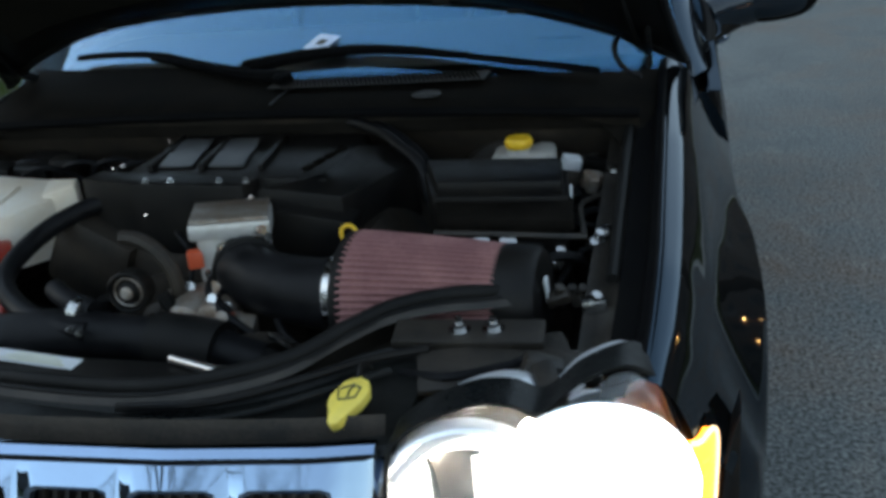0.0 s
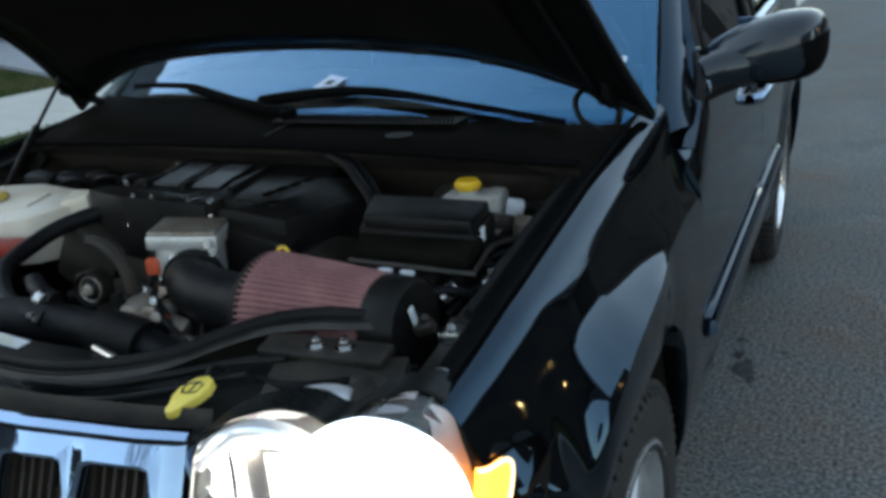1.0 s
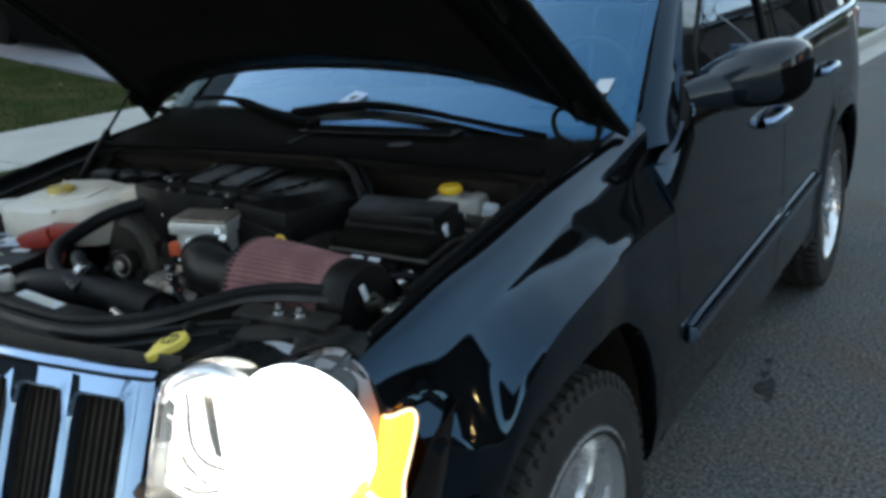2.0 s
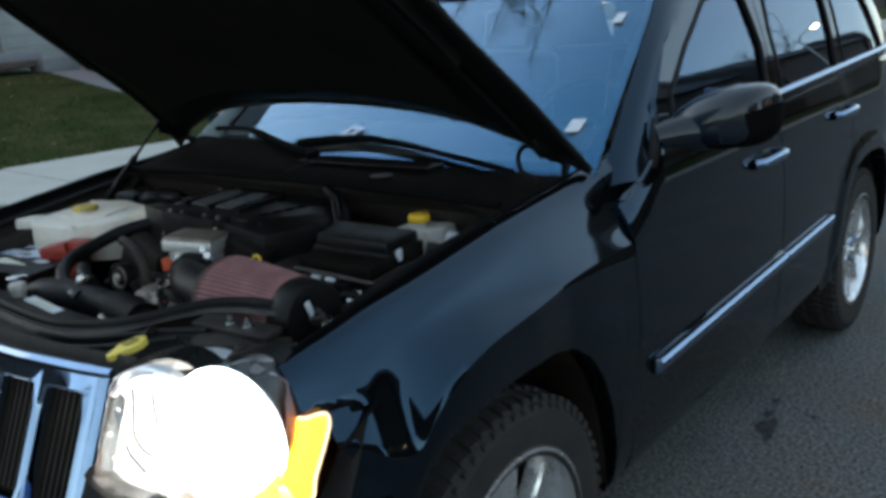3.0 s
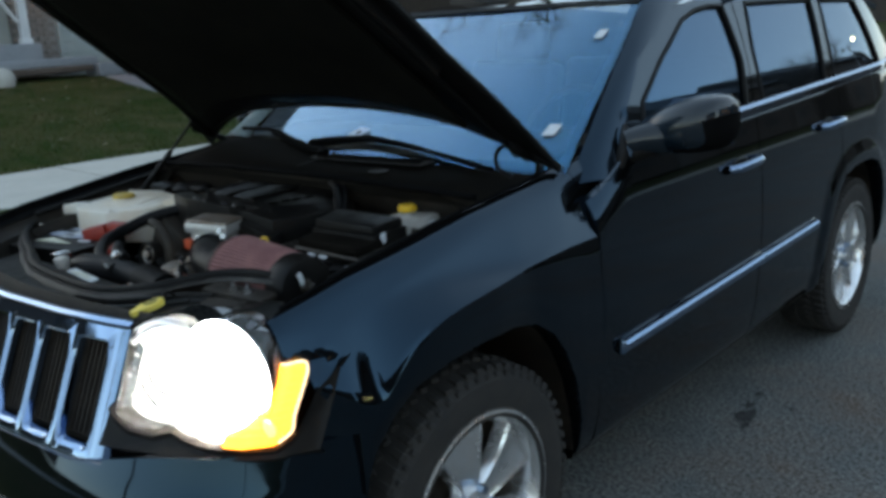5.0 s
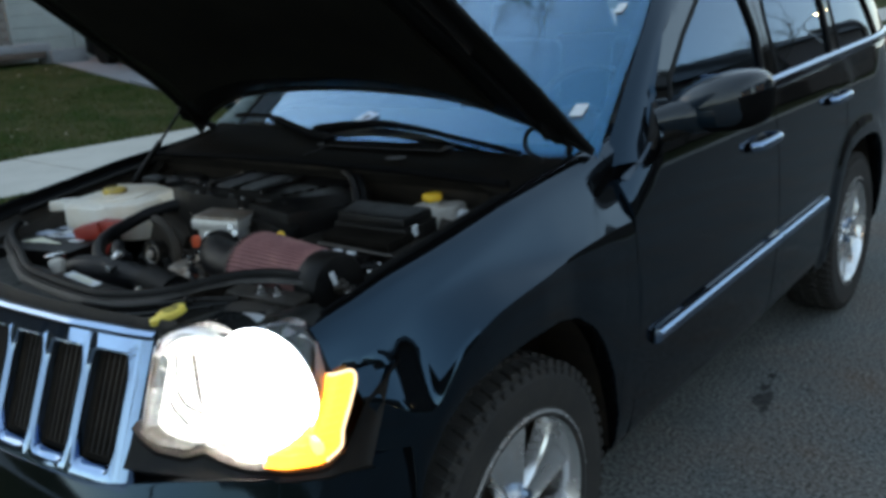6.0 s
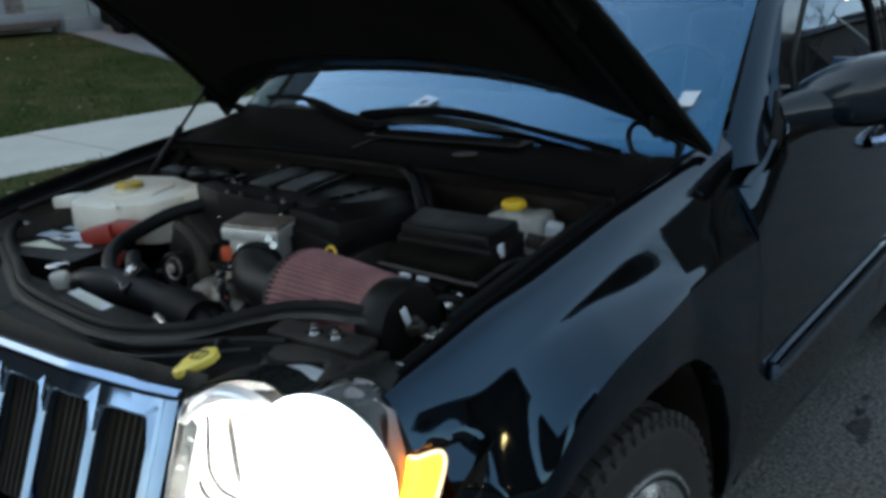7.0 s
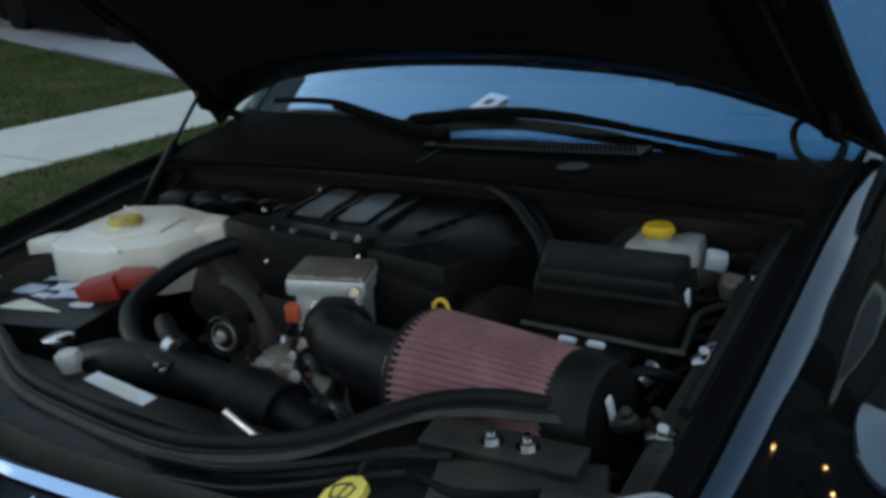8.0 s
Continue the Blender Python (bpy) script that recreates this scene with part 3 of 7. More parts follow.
def side_poly(pts, sgn, off=0.0, depth=0.02):
    """Outline given as (y, z) on the leaning side, thick inward."""
    b = bmesh.new()
    b.faces.new([b.verts.new((0, y, z)) for y, z in pts])
    ys, zs = [p[0] for p in pts], [p[1] for p in pts]
    for axis, lo, hi, st in ((1, min(ys), max(ys), 0.12), (2, min(zs), max(zs), 0.04)):
        c = lo + st
        while c < hi - 0.01:
            co, no = Vector((0, 0, 0)), Vector((0, 0, 0))
            co[axis], no[axis] = c, 1
            bmesh.ops.bisect_plane(b, geom=b.verts[:] + b.edges[:] + b.faces[:], plane_co=co, plane_no=no, dist=1e-5)
            c += st
    for v in b.verts:
        v.co.x = sgn * (slope_x(v.co.y, v.co.z) + off)
    low = bmesh.ops.extrude_face_region(b, geom=b.faces[:])
    for v in low["geom"]:
        if isinstance(v, bmesh.types.BMVert):
            v.co.x -= sgn * depth
    return b


WIN_F = [(1.735, 1.178), (1.80, 1.285), (1.99, 1.395), (2.238, 1.515), (2.36, 1.545), (2.47, 1.556), (2.585, 1.556), (2.575, 1.36), (2.49, 1.18)]
WIN_R = [(2.645, 1.188), (2.70, 1.40), (2.79, 1.562), (3.47, 1.565), (3.40, 1.40), (3.315, 1.205)]
WIN_Q = [(3.43, 1.212), (3.50, 1.40), (3.575, 1.562), (4.04, 1.555), (4.09, 1.40), (4.13, 1.232)]

def window_seal(pts, sgn):
    """Rubber bead round a side window."""
    path = []
    for (y0, z0), (y1, z1) in zip(pts, pts[1:] + pts[:1]):
        for k in range(4):
            y, z = y0 + (y1 - y0) * k / 4, z0 + (z1 - z0) * k / 4
            path.append((sgn * (slope_x(y, z) + 0.003), y, z))
    return tube(path + path[:1], 0.0095, 8, raw=True)


for sgn in (1, -1):
    door = panel("front_door", 1.425, 2.535, sgn, "glossy black front door")
    part("window_pane", side_poly(WIN_F, sgn, -0.004, 0.004), TINT, door, "dark front door glass reflecting the sky").visible_shadow = False
    f = side_poly([(1.66, 1.165), (1.735, 1.178), (1.80, 1.285), (1.99, 1.395), (2.238, 1.515), (2.36, 1.545), (2.47, 1.556), (2.585, 1.556), (2.605, 1.585), (2.40, 1.584), (2.25, 1.565), (2.10, 1.525), (1.86, 1.405), (1.70, 1.275)], sgn, 0.006, 0.02)
    f = merge(f, side_poly([(2.49, 1.18), (2.575, 1.36), (2.585, 1.556), (2.675, 1.57), (2.62, 1.36), (2.545, 1.18)], sgn, 0.006, 0.02))
    part("door_frame", f, PAINT, door)
    part("window_seal", window_seal(WIN_F, sgn), RUBBER, door, "black rubber window seal")
    door2 = panel("rear_door", 2.542, 3.42, sgn, "glossy black rear door")
    part("window_pane", side_poly(WIN_R, sgn, -0.004, 0.004), TINT, door2, "dark rear door glass reflecting the sky").visible_shadow = False
    f = side_poly([(2.555, 1.18), (2.63, 1.36), (2.685, 1.57), (2.79, 1.592), (3.50, 1.592), (3.525, 1.565), (3.455, 1.40), (3.372, 1.205), (3.315, 1.205), (3.40, 1.40), (3.47, 1.565), (2.79, 1.562), (2.70, 1.40), (2.645, 1.188)], sgn, 0.006, 0.02)
    part("door_frame", f, PAINT, door2)
    part("window_seal", window_seal(WIN_R, sgn), RUBBER, door2, "black rubber window seal")
    quarter = panel("quarter_panel", 3.427, 4.62, sgn, "glossy black rear quarter panel")
    part("window_pane", side_poly(WIN_Q, sgn, -0.004, 0.004), TINT, quarter, "dark quarter glass reflecting a lamp").visible_shadow = False
    f = side_poly([(3.378, 1.208), (3.46, 1.40), (3.53, 1.565), (3.56, 1.592), (4.22, 1.585), (4.42, 1.40), (4.58, 1.245), (4.13, 1.232), (4.09, 1.40), (4.04, 1.555), (3.575, 1.562), (3.50, 1.40), (3.43, 1.212)], sgn, 0.006, 0.02)
    part("window_frame", f, PAINT, quarter)
    part("window_seal", window_seal(WIN_Q, sgn), RUBBER, quarter, "black rubber window seal")
    # A pillar between the windshield and the door frame
    W = [(0.820, 1.408, 1.092), (0.813, 1.455, 1.131), (0.784, 1.612, 1.262), (0.747, 1.785, 1.388), (0.711, 1.945, 1.50), (0.691, 2.025, 1.558), (0.679, 2.09, 1.60)]
    S = [(0.886, 1.530, 1.100), (0.873, 1.575, 1.138), (0.828, 1.725, 1.262), (0.787, 1.895, 1.398), (0.744, 2.085, 1.512), (0.716, 2.24, 1.568), (0.700, 2.36, 1.595)]
    g = grid([[tuple(Vector(a).lerp(Vector(b), t) + Vector((0.006, -0.006, 0.008)) * math.sin(math.pi * t)) for t in (0, 0.06, 0.2, 0.4, 0.6, 0.8, 0.94, 1.0)] for a, b in zip(W, S)])
    for v in g.verts:
        v.co.x *= sgn
    part("a_pillar", thick(g, 0.02), PAINT, car, "black windshield pillar")
    # fender shoulder running up to the pillar's foot
    part("fender_shoulder", thick(fender_sheet(sgn, 1.4205, 1.575, 18), 0.006), PAINT, car)
    # sail panel in front of the door glass, carrying the mirror
    f = side_poly([(1.60, 1.150), (1.735, 1.178), (1.70, 1.262), (1.64, 1.215)], sgn, 0.004, 0.02)
    part("sail_panel", f, PAINT, car)
    # black window sill strip and chrome belt strip
    pts = [(sgn * (side_x(y, belt(y)) + 0.004), y, belt(y) + 0.002) for y in np.linspace(1.62, 4.5, 24)]
    rows = [[(p[0], p[1], p[2] - 0.006), (p[0] + sgn * 0.008, p[1], p[2] + 0.002), (p[0] + sgn * 0.004, p[1], p[2] + 0.026), (p[0] - sgn * 0.012, p[1], p[2] + 0.036)] for p in pts]
    part("belt_strip", thick(grid(rows), 0.004), SKYCHROME, car, "bright chrome belt strip")
    # lower door trim with a chrome insert
    for y0, y1, kk in ((1.522, 2.532, 0), (2.545, 3.10, 1)):
        rows, rows2 = [], []
        for y in np.linspace(y0, y1, 10):
            z = lerp(y, [1.5, 3.14], [0.615, 0.656])
            x = side_x(y, z)
            rows.append([(sgn * (x - 0.004), y, z - 0.028), (sgn * (x + 0.010), y, z - 0.025), (sgn * (x + 0.013), y, z), (sgn * (x + 0.009), y, z + 0.022), (sgn * (x - 0.002), y, z + 0.027)])
            rows2.append([(sgn * (x + 0.0165), y, z - 0.022), (sgn * (x + 0.024), y, z - 0.014), (sgn * (x + 0.025), y, z + 0.008), (sgn * (x + 0.018), y, z + 0.016)])
        for rr, base in ((rows, -0.004), (rows2, 0.008)):
            for k, dy in ((0, -0.008), (-1, 0.008)):
                cap_row = [(sgn * (side_x(p[1], p[2]) + base), p[1] + dy, p[2]) for p in rr[k]]
                rr.insert(0, cap_row) if k == 0 else rr.append(cap_row)
        part("door_trim", thick(grid(rows), 0.006), PAINT, door if kk == 0 else door2, "black door moulding")
        part("trim_insert", thick(grid(rows2), 0.004), SKYCHROME, door if kk == 0 else door2, "chrome moulding insert")
    # handles
    for d, y0, y1, z in ((door, 2.255, 2.49, 1.013), (door2, 3.16, 3.39, 1.048)):
        x = side_x(y0, z)
        cup = bmesh.new()
        bmesh.ops.create_uvsphere(cup, u_segments=16, v_segments=10, radius=1)
        cup.transform(Matrix.LocRotScale((sgn * (x - 0.002), (y0 + y1) / 2 - 0.01, z - 0.005), None, (0.006, 0.075, 0.034)))
        part("handle_cup", cup, PLASTIC_GLOSS, d)
        g = tube([(sgn * (x + 0.004), y0, z), (sgn * (x + 0.034), y0 + 0.03, z + 0.004), (sgn * (x + 0.042), (y0 + y1) / 2, z + 0.007), (sgn * (x + 0.034), y1 - 0.03, z + 0.008), (sgn * (x + 0.002), y1, z + 0.006)], 0.016, 10, 6)
        for v in g.verts:
            v.co.x = sgn * (x + 0.02) + (v.co.x - sgn * (x + 0.02)) * 0.9
        part("door_handle", g, SKYCHROME, d, "bright chrome pull handle")
    # sill
    rows = [[(sgn * 0.78, y, 0.29), (sgn * 0.842, y, 0.292), (sgn * 0.850, y, 0.303), (sgn * 0.850, y, 0.33), (sgn * 0.82, y, 0.335)] for y in np.linspace(1.37, 3.22, 12)]
    part("sill", grid(rows), PLASTIC, car, "dark plastic rocker sill")
    # liners of the wheel openings
    for c in (FRONT, REAR):
        rows = []
        for d, z in zip(ARCH_D, ARCH_Z):
            rows.append([(sgn * 0.868, c + d, z), (sgn * 0.55, c + d * 0.98, z - 0.01), (sgn * 0.52, c, 0.36)])
        part("wheel_liner", grid(rows), BAYDARK, car, "matt black wheel well liner")

# roof
rows = []
for y in np.linspace(2.02, 4.55, 26):
    r = []
    for i in range(-12, 13):
        t = i / 12
        zr = lerp(y, [2.02, 2.25, 2.7, 3.6, 4.2, 4.55], [1.582, 1.622, 1.652, 1.662, 1.64, 1.58])
        yy = y - 0.05 * (1 - t * t) * (1 - step(y, 2.02, 2.6)) + 0.10 * (t ** 4) * (1 - step(y, 2.02, 2.4))
        r.append((0.70 * t, yy, zr - 0.055 * abs(t) ** 3.2))
    rows.append(r)
part("roof", thick(grid(rows), 0.03), PAINT, car, "glossy black roof")


def shield(x, z):
    """Windshield surface: y at a height."""
    return 1.455 + (z - 1.238) / 0.612 + 0.02 - 0.055 * (1 - (x / 0.73) ** 2) + 0.10 * max(0, z - 1.4) ** 2 + 0.5 * max(0, abs(x) - 0.42) ** 2


rows = []
for i in range(9):
    z = 1.125 + (1.592 - 1.125) * i / 8
    hw = lerp(z, [1.125, 1.18, 1.29, 1.42, 1.54, 1.60], [0.824, 0.806, 0.772, 0.736, 0.694, 0.675])
    rows.append([(hw * t / 14, shield(hw * t / 14, z), z) for t in range(-14, 15)])
ws = part("windshield", thick(grid(rows), 0.005), WINDSHIELD, car, "windshield glass reflecting blue dusk sky and branches")
ws.visible_shadow = False
rows2 = [[(p[0], p[1] - 0.004, p[2] + 0.004) for p in rows[-1]], [(p[0] * 0.995, p[1] - 0.028, p[2] - 0.012) for p in rows[-1]]]
part("windshield_seal", thick(grid(rows2), 0.006), RUBBER, car, "black rubber seal along the roof edge")
for sgn in (1, -1):
    rows3 = []
    for r in rows:
        z = r[0][2]
        x0 = lerp(z, [1.125, 1.18, 1.27, 1.38, 1.50, 1.60], [0.79, 0.775, 0.748, 0.715, 0.68, 0.64])
        x1 = abs(r[0][0]) - 0.003
        rows3.append([(sgn * (x0 + (x1 - x0) * k / 3), shield(x0 + (x1 - x0) * k / 3, z) + 0.016, z) for k in range(4)])
    part("glass_border", thick(grid(rows3), 0.002), FRIT, ws, "black painted border of the glass")


def glass_card(px, pz, k, off):
    """Slanted card lying flat on the glass."""
    a, b, d, e = [Vector(q) * k for q in ((-0.042, -0.010), (0.010, -0.014), (-0.010, 0.014), (0.042, 0.008))]
    rows = []
    for t in (0, 0.33, 0.67, 1):
        r = []
        for s in (0, 0.33, 0.67, 1):
            q = a.lerp(b, s).lerp(d.lerp(e, s), t)
            r.append((px + q.x, shield(px + q.x, pz + q.y) + off, pz + q.y))
        rows.append(r)
    return thick(grid(rows), 0.0006)


part("windshield_tag", glass_card(0.036, 1.2195, 1.0, -0.012), LABELBLUE, ws, "pale printed card on the windshield")
part("tag_print", glass_card(0.036, 1.2195, 0.35, -0.0145), PRINT, ws)
for (px, pz, w, h, mm, lab) in ((0.711, 1.237, 0.034, 0.05, LABEL, "pale square inspection sticker"), (0.640, 1.490, 0.026, 0.046, LABEL, "small pale toll tag")):
    part("windshield_sticker", thick(grid([[(px + w * (i / 4 - 0.5), shield(px + w * (i / 4 - 0.5), pz + h * 0.55 * (j / 4 - 0.5)) - 0.012, pz + h * 0.55 * (j / 4 - 0.5)) for i in range(5)] for j in range(5)]), 0.0006), mm, ws, lab)

# tail of the body
rows = []
for z in np.linspace(0.45, 1.60, 12):
    y = lerp(z, [0.45, 0.8, 1.2, 1.6], [4.70, 4.74, 4.70, 4.50])
    hw = lerp(z, [0.45, 1.2, 1.6], [0.80, 0.80, 0.66])
    rows.append([(hw * t / 6, y - 0.12 * abs(t / 6) ** 4, z) for t in range(-6, 7)])
part("tailgate", thick(grid(rows), 0.03), PAINT, car, "black tailgate")
for sgn in (1, -1):
    tl = box((0.05, 0.16, 0.34), (sgn * 0.795, 4.60, 1.03), 0.02, 3)
    part("tail_lamp", tl, M("tail_lamp_plastic", (0.30, 0.03, 0.03), 0.15, 0, (0.42, 0.30, 0.30), 9), car, "red and clear tail lamp")
part("floor_pan", box((1.6, 4.0, 0.12), (0, 2.5, 0.36), 0.03), BAYDARK, car)


# ---- mirrors ----
def mirror_pt(ca, sa, sx, sz):
    """Rounded box whose upper inner corner falls away towards the neck."""
    px = math.copysign(abs(ca) ** 0.55, ca) * sx
    pz = math.copysign(abs(sa) ** 0.62, sa) * sz
    if px < 0:
        q = -px / sx
        px *= 1 + 0.50 * q
        pz *= 1 - (0.50 * q ** 1.7 if pz > 0 else 0.10 * q)
    return px, pz


for sgn in (1, -1):
    n = 28
    rows = []
    for k, (y, sx, sz, dx, dz) in enumerate(((1.668, 0.02, 0.015, 0.0, -0.01), (1.672, 0.055, 0.042, 0.0, -0.008), (1.685, 0.08, 0.06, 0, -0.004), (1.715, 0.098, 0.073, 0, 0), (1.76, 0.107, 0.079, 0, 0), (1.80, 0.108, 0.079, 0, 0), (1.815, 0.104, 0.075, 0, 0), (1.812, 0.096, 0.067, 0, 0))):
        r = []
        for i in range(n):
            a = 2 * math.pi * i / n
            ca, sa = math.cos(a), math.sin(a)
            px, pz = mirror_pt(ca, sa, sx, sz)
            r.append((sgn * (1.018 + dx + px), y + 0.021 * max(0, px / 0.108), 1.232 + dz + pz + 0.10 * px))
        rows.append(r)
    g = grid(rows, close=True)
    g.verts.ensure_lookup_table()
    g.faces.new([g.verts[i] for i in range(n)])
    mirror = part("side_mirror", g, MIRRORCAP, car, "glossy dark blue-black door mirror housing")
    lows = []
    for k, (y, sx, sz) in enumerate(((1.674, 0.058, 0.046), (1.685, 0.083, 0.064), (1.715, 0.101, 0.077), (1.76, 0.110, 0.083), (1.80, 0.111, 0.083), (1.816, 0.107, 0.079))):
        r = []
        for i in range(22):
            a = radians(198 + 168 * i / 21)
            ca, sa = math.cos(a), math.sin(a)
            px, pz = mirror_pt(ca, sa, sx, sz)
            r.append((sgn * (1.018 + px), y + 0.021 * max(0, px / 0.108), 1.232 + pz + 0.10 * px))
        lows.append(r)
    low = grid(lows)
    part("lower_shell", low, WIPERMAT, mirror, "matt black lower mirror shell")
    g = box((0.19, 0.006, 0.125), (sgn * 1.02, 1.811, 1.235), 0.002)
    part("mirror_glass", g, SKYCHROME, mirror, "mirror glass")
    g = tube([(sgn * 0.862, 1.65, 1.152), (sgn * 0.90, 1.675, 1.164), (sgn * 0.95, 1.715, 1.182), (sgn * 0.98, 1.75, 1.19)], 0.03, 12, 6, radii=[0.034, 0.030, 0.032, 0.034])
    part("mirror_arm", g, PLASTIC, mirror, "black mirror arm")
    g = tube([(sgn * 0.862, 1.645, 1.186), (sgn * 0.90, 1.678, 1.194), (sgn * 0.945, 1.715, 1.200), (sgn * 0.985, 1.75, 1.216)], 0.04, 18, 6, radii=[0.036, 0.044, 0.055, 0.066])
    part("mirror_neck", g, MIRRORCAP, mirror)
    part("mirror_foot", tube([(sgn * 0.868, 1.60, 1.120), (sgn * 0.872, 1.615, 1.160), (sgn * 0.866, 1.635, 1.200), (sgn * 0.852, 1.665, 1.235)], 0.012, 8, 5, radii=[0.018, 0.016, 0.013, 0.008]), PLASTIC, mirror, "black rubber foot of the mirror")


# ---- wheels ----
TREAD = {}


def wheel(y, sgn):
    w = part("wheel", lathe([(0, 0.02), (0.001, 0.10), (0.001, 0.235), (0.16, 0.235)], (sgn * 0.66, y, HUB), (sgn * 0.83, y, HUB), 40), BAYDARK, car, "road wheel with chunky tyre")
    # tyre carcass and tread blocks
    o = sgn * 0.668
    prof = [(0.0, 0.240), (0.008, 0.262), (0.002, 0.30), (0.004, 0.335), (0.022, 0.358), (0.045, 0.3655), (0.12, 0.369), (0.195, 0.3655), (0.218, 0.358), (0.236, 0.335), (0.238, 0.30), (0.232, 0.262), (0.240, 0.246), (0.235, 0.238), (0.0, 0.238)]
    tyre = lathe(prof, (o, y, HUB), (o + sgn * 0.24, y, HUB), 72, caps=False)
    for k in range(60 if sgn > 0 else 0):
        a = 2 * math.pi * k / 60
        for j, (h, r, sx, st, sr, sk) in enumerate(((0.035, 0.362, 0.045, 0.021, 0.016, 0.2), (0.205, 0.362, 0.045, 0.021, 0.016, -0.2), (0.085, 0.369, 0.036, 0.022, 0.014, 0.5), (0.155, 0.369, 0.036, 0.022, 0.014, -0.5), (0.226, 0.346, 0.02, 0.016, 0.014, 0.0))):
            aa = a + (0.052 if h in (0.085, 0.205, 0.228) else 0)
            if j not in TREAD:
                blk = box((sx, st, sr), (0, 0, 0), 0.002, 1, (0, 0, math.degrees(sk)), top=(0.9, 0.86))
                TREAD[j] = bpy.data.meshes.new("tread_block")
                blk.to_mesh(TREAD[j])
                blk.free()
                TREAD[j].materials.append(TYRE)
            tb = new("tread_block", TREAD[j])
            tb.parent = w
            tb.matrix_local = Matrix.Translation((o + sgn * h, y, HUB)) @ Matrix.Rotation(aa, 4, "X") @ Matrix.Translation((0, 0, r))
    part("tyre", tyre, TYRE, w, "dusty black all-terrain tyre", smooth=True, angle=30)
    face = sgn * 0.888
    rim = lathe([(0.0, 0.252), (0.008, 0.258), (0.016, 0.257), (0.019, 0.247), (0.010, 0.236), (-0.015, 0.222), (-0.05, 0.218), (-0.12, 0.214)], (face, y, HUB), (face + sgn * 1, y, HUB), 64, caps=False)
    part("rim", rim, ALLOY, w, "grey alloy rim with bright lip")
    for k in range(5):
        a = 2 * math.pi * k / 5 + (0.22 if y < 2 else 0.9)
        # broad dished spoke with a raised ridge each side
        rows = []
        for t, rr in ((0, 0.035), (0.2, 0.075), (0.5, 0.13), (0.8, 0.185), (1.0, 0.226)):
            hw = lerp(t, [0, 0.2, 0.5, 0.8, 1], [0.030, 0.038, 0.054, 0.074, 0.088])
            dx = lerp(t, [0, 0.2, 0.6, 1], [-0.012, -0.004, 0.002, -0.004])
            rows.append([(sgn * (dx - 0.045), s * hw * 1.02, rr) if abs(s) > 1.05 else (sgn * (dx - 0.016 * (1 - abs(s) ** 4) - 0.012 * (abs(s) > 0.97)), s * hw, rr) for s in (-1.1, -1.0, -0.86, -0.5, 0, 0.5, 0.86, 1.0, 1.1)])
        g = grid(rows)
        g.transform(Matrix.Translation((face, y, HUB)) @ Matrix.Rotation(a, 4, "X"))
        part("spoke", g, ALLOY, w, "broad dished alloy spoke")
    hubcap = lathe([(-0.03, 0.055), (-0.012, 0.05), (-0.008, 0.034), (0.004, 0.031), (0.008, 0.02), (0.009, 0.001)], (face, y, HUB), (face + sgn, y, HUB), 32, caps=False)
    part("centre_cap", hubcap, ALLOY, w)
    for k in range(5):
        a = 2 * math.pi * (k + 0.5) / 5 + 0.22
        c = Vector((face - sgn * 0.02, y + 0.05 * math.sin(-a), HUB + 0.05 * math.cos(a)))
        part("wheel_nut", cyl(c, c + Vector((sgn * 0.022, 0, 0)), 0.011, 6), SKYCHROME, w)


for sgn in (1, -1):
    wheel(FRONT, sgn)
    wheel(REAR, sgn)


# ---- nose: bumper, grille, lamps ----
rows = []
for z in (0.36, 0.40, 0.46, 0.52, 0.57, 0.60, 0.64, 0.675, 0.70):
    bow = lerp(z, [0.36, 0.42, 0.52, 0.58, 0.64, 0.70], [0.10, 0.05, 0.035, 0.05, 0.07, 0.095])
    rows.append([(x, bow + lerp(abs(x), [0, 0.4, 0.62, 0.76, 0.86, 0.895, 0.905], [0, 0.03, 0.085, 0.16, 0.27, 0.38, 0.46]), z) for x in (-0.905, -0.895, -0.88, -0.86, -0.82, -0.76, -0.70, -0.62, -0.5, -0.4, -0.2, 0, 0.2, 0.4, 0.5, 0.62, 0.70, 0.76, 0.82, 0.86, 0.88, 0.895, 0.905)])
last = rows[-1]
rows.append([(p[0] * (0.995), p[1] + 0.012, lerp(abs(p[0]), [0, 0.47, 0.56, 0.7, 0.86, 0.905], [0.70, 0.70, 0.735, 0.745, 0.75, 0.748])) for p in last])
rows.append([(p[0] * 0.97, p[1] + 0.07, p[2] + 0.006) for p in rows[-1]])
part("front_bumper", thick(grid(rows), 0.01), PAINT, car, "glossy black front bumper")


def on_face(x, z, off=0.0):
    return (x, front_y(x, z) - off, z)


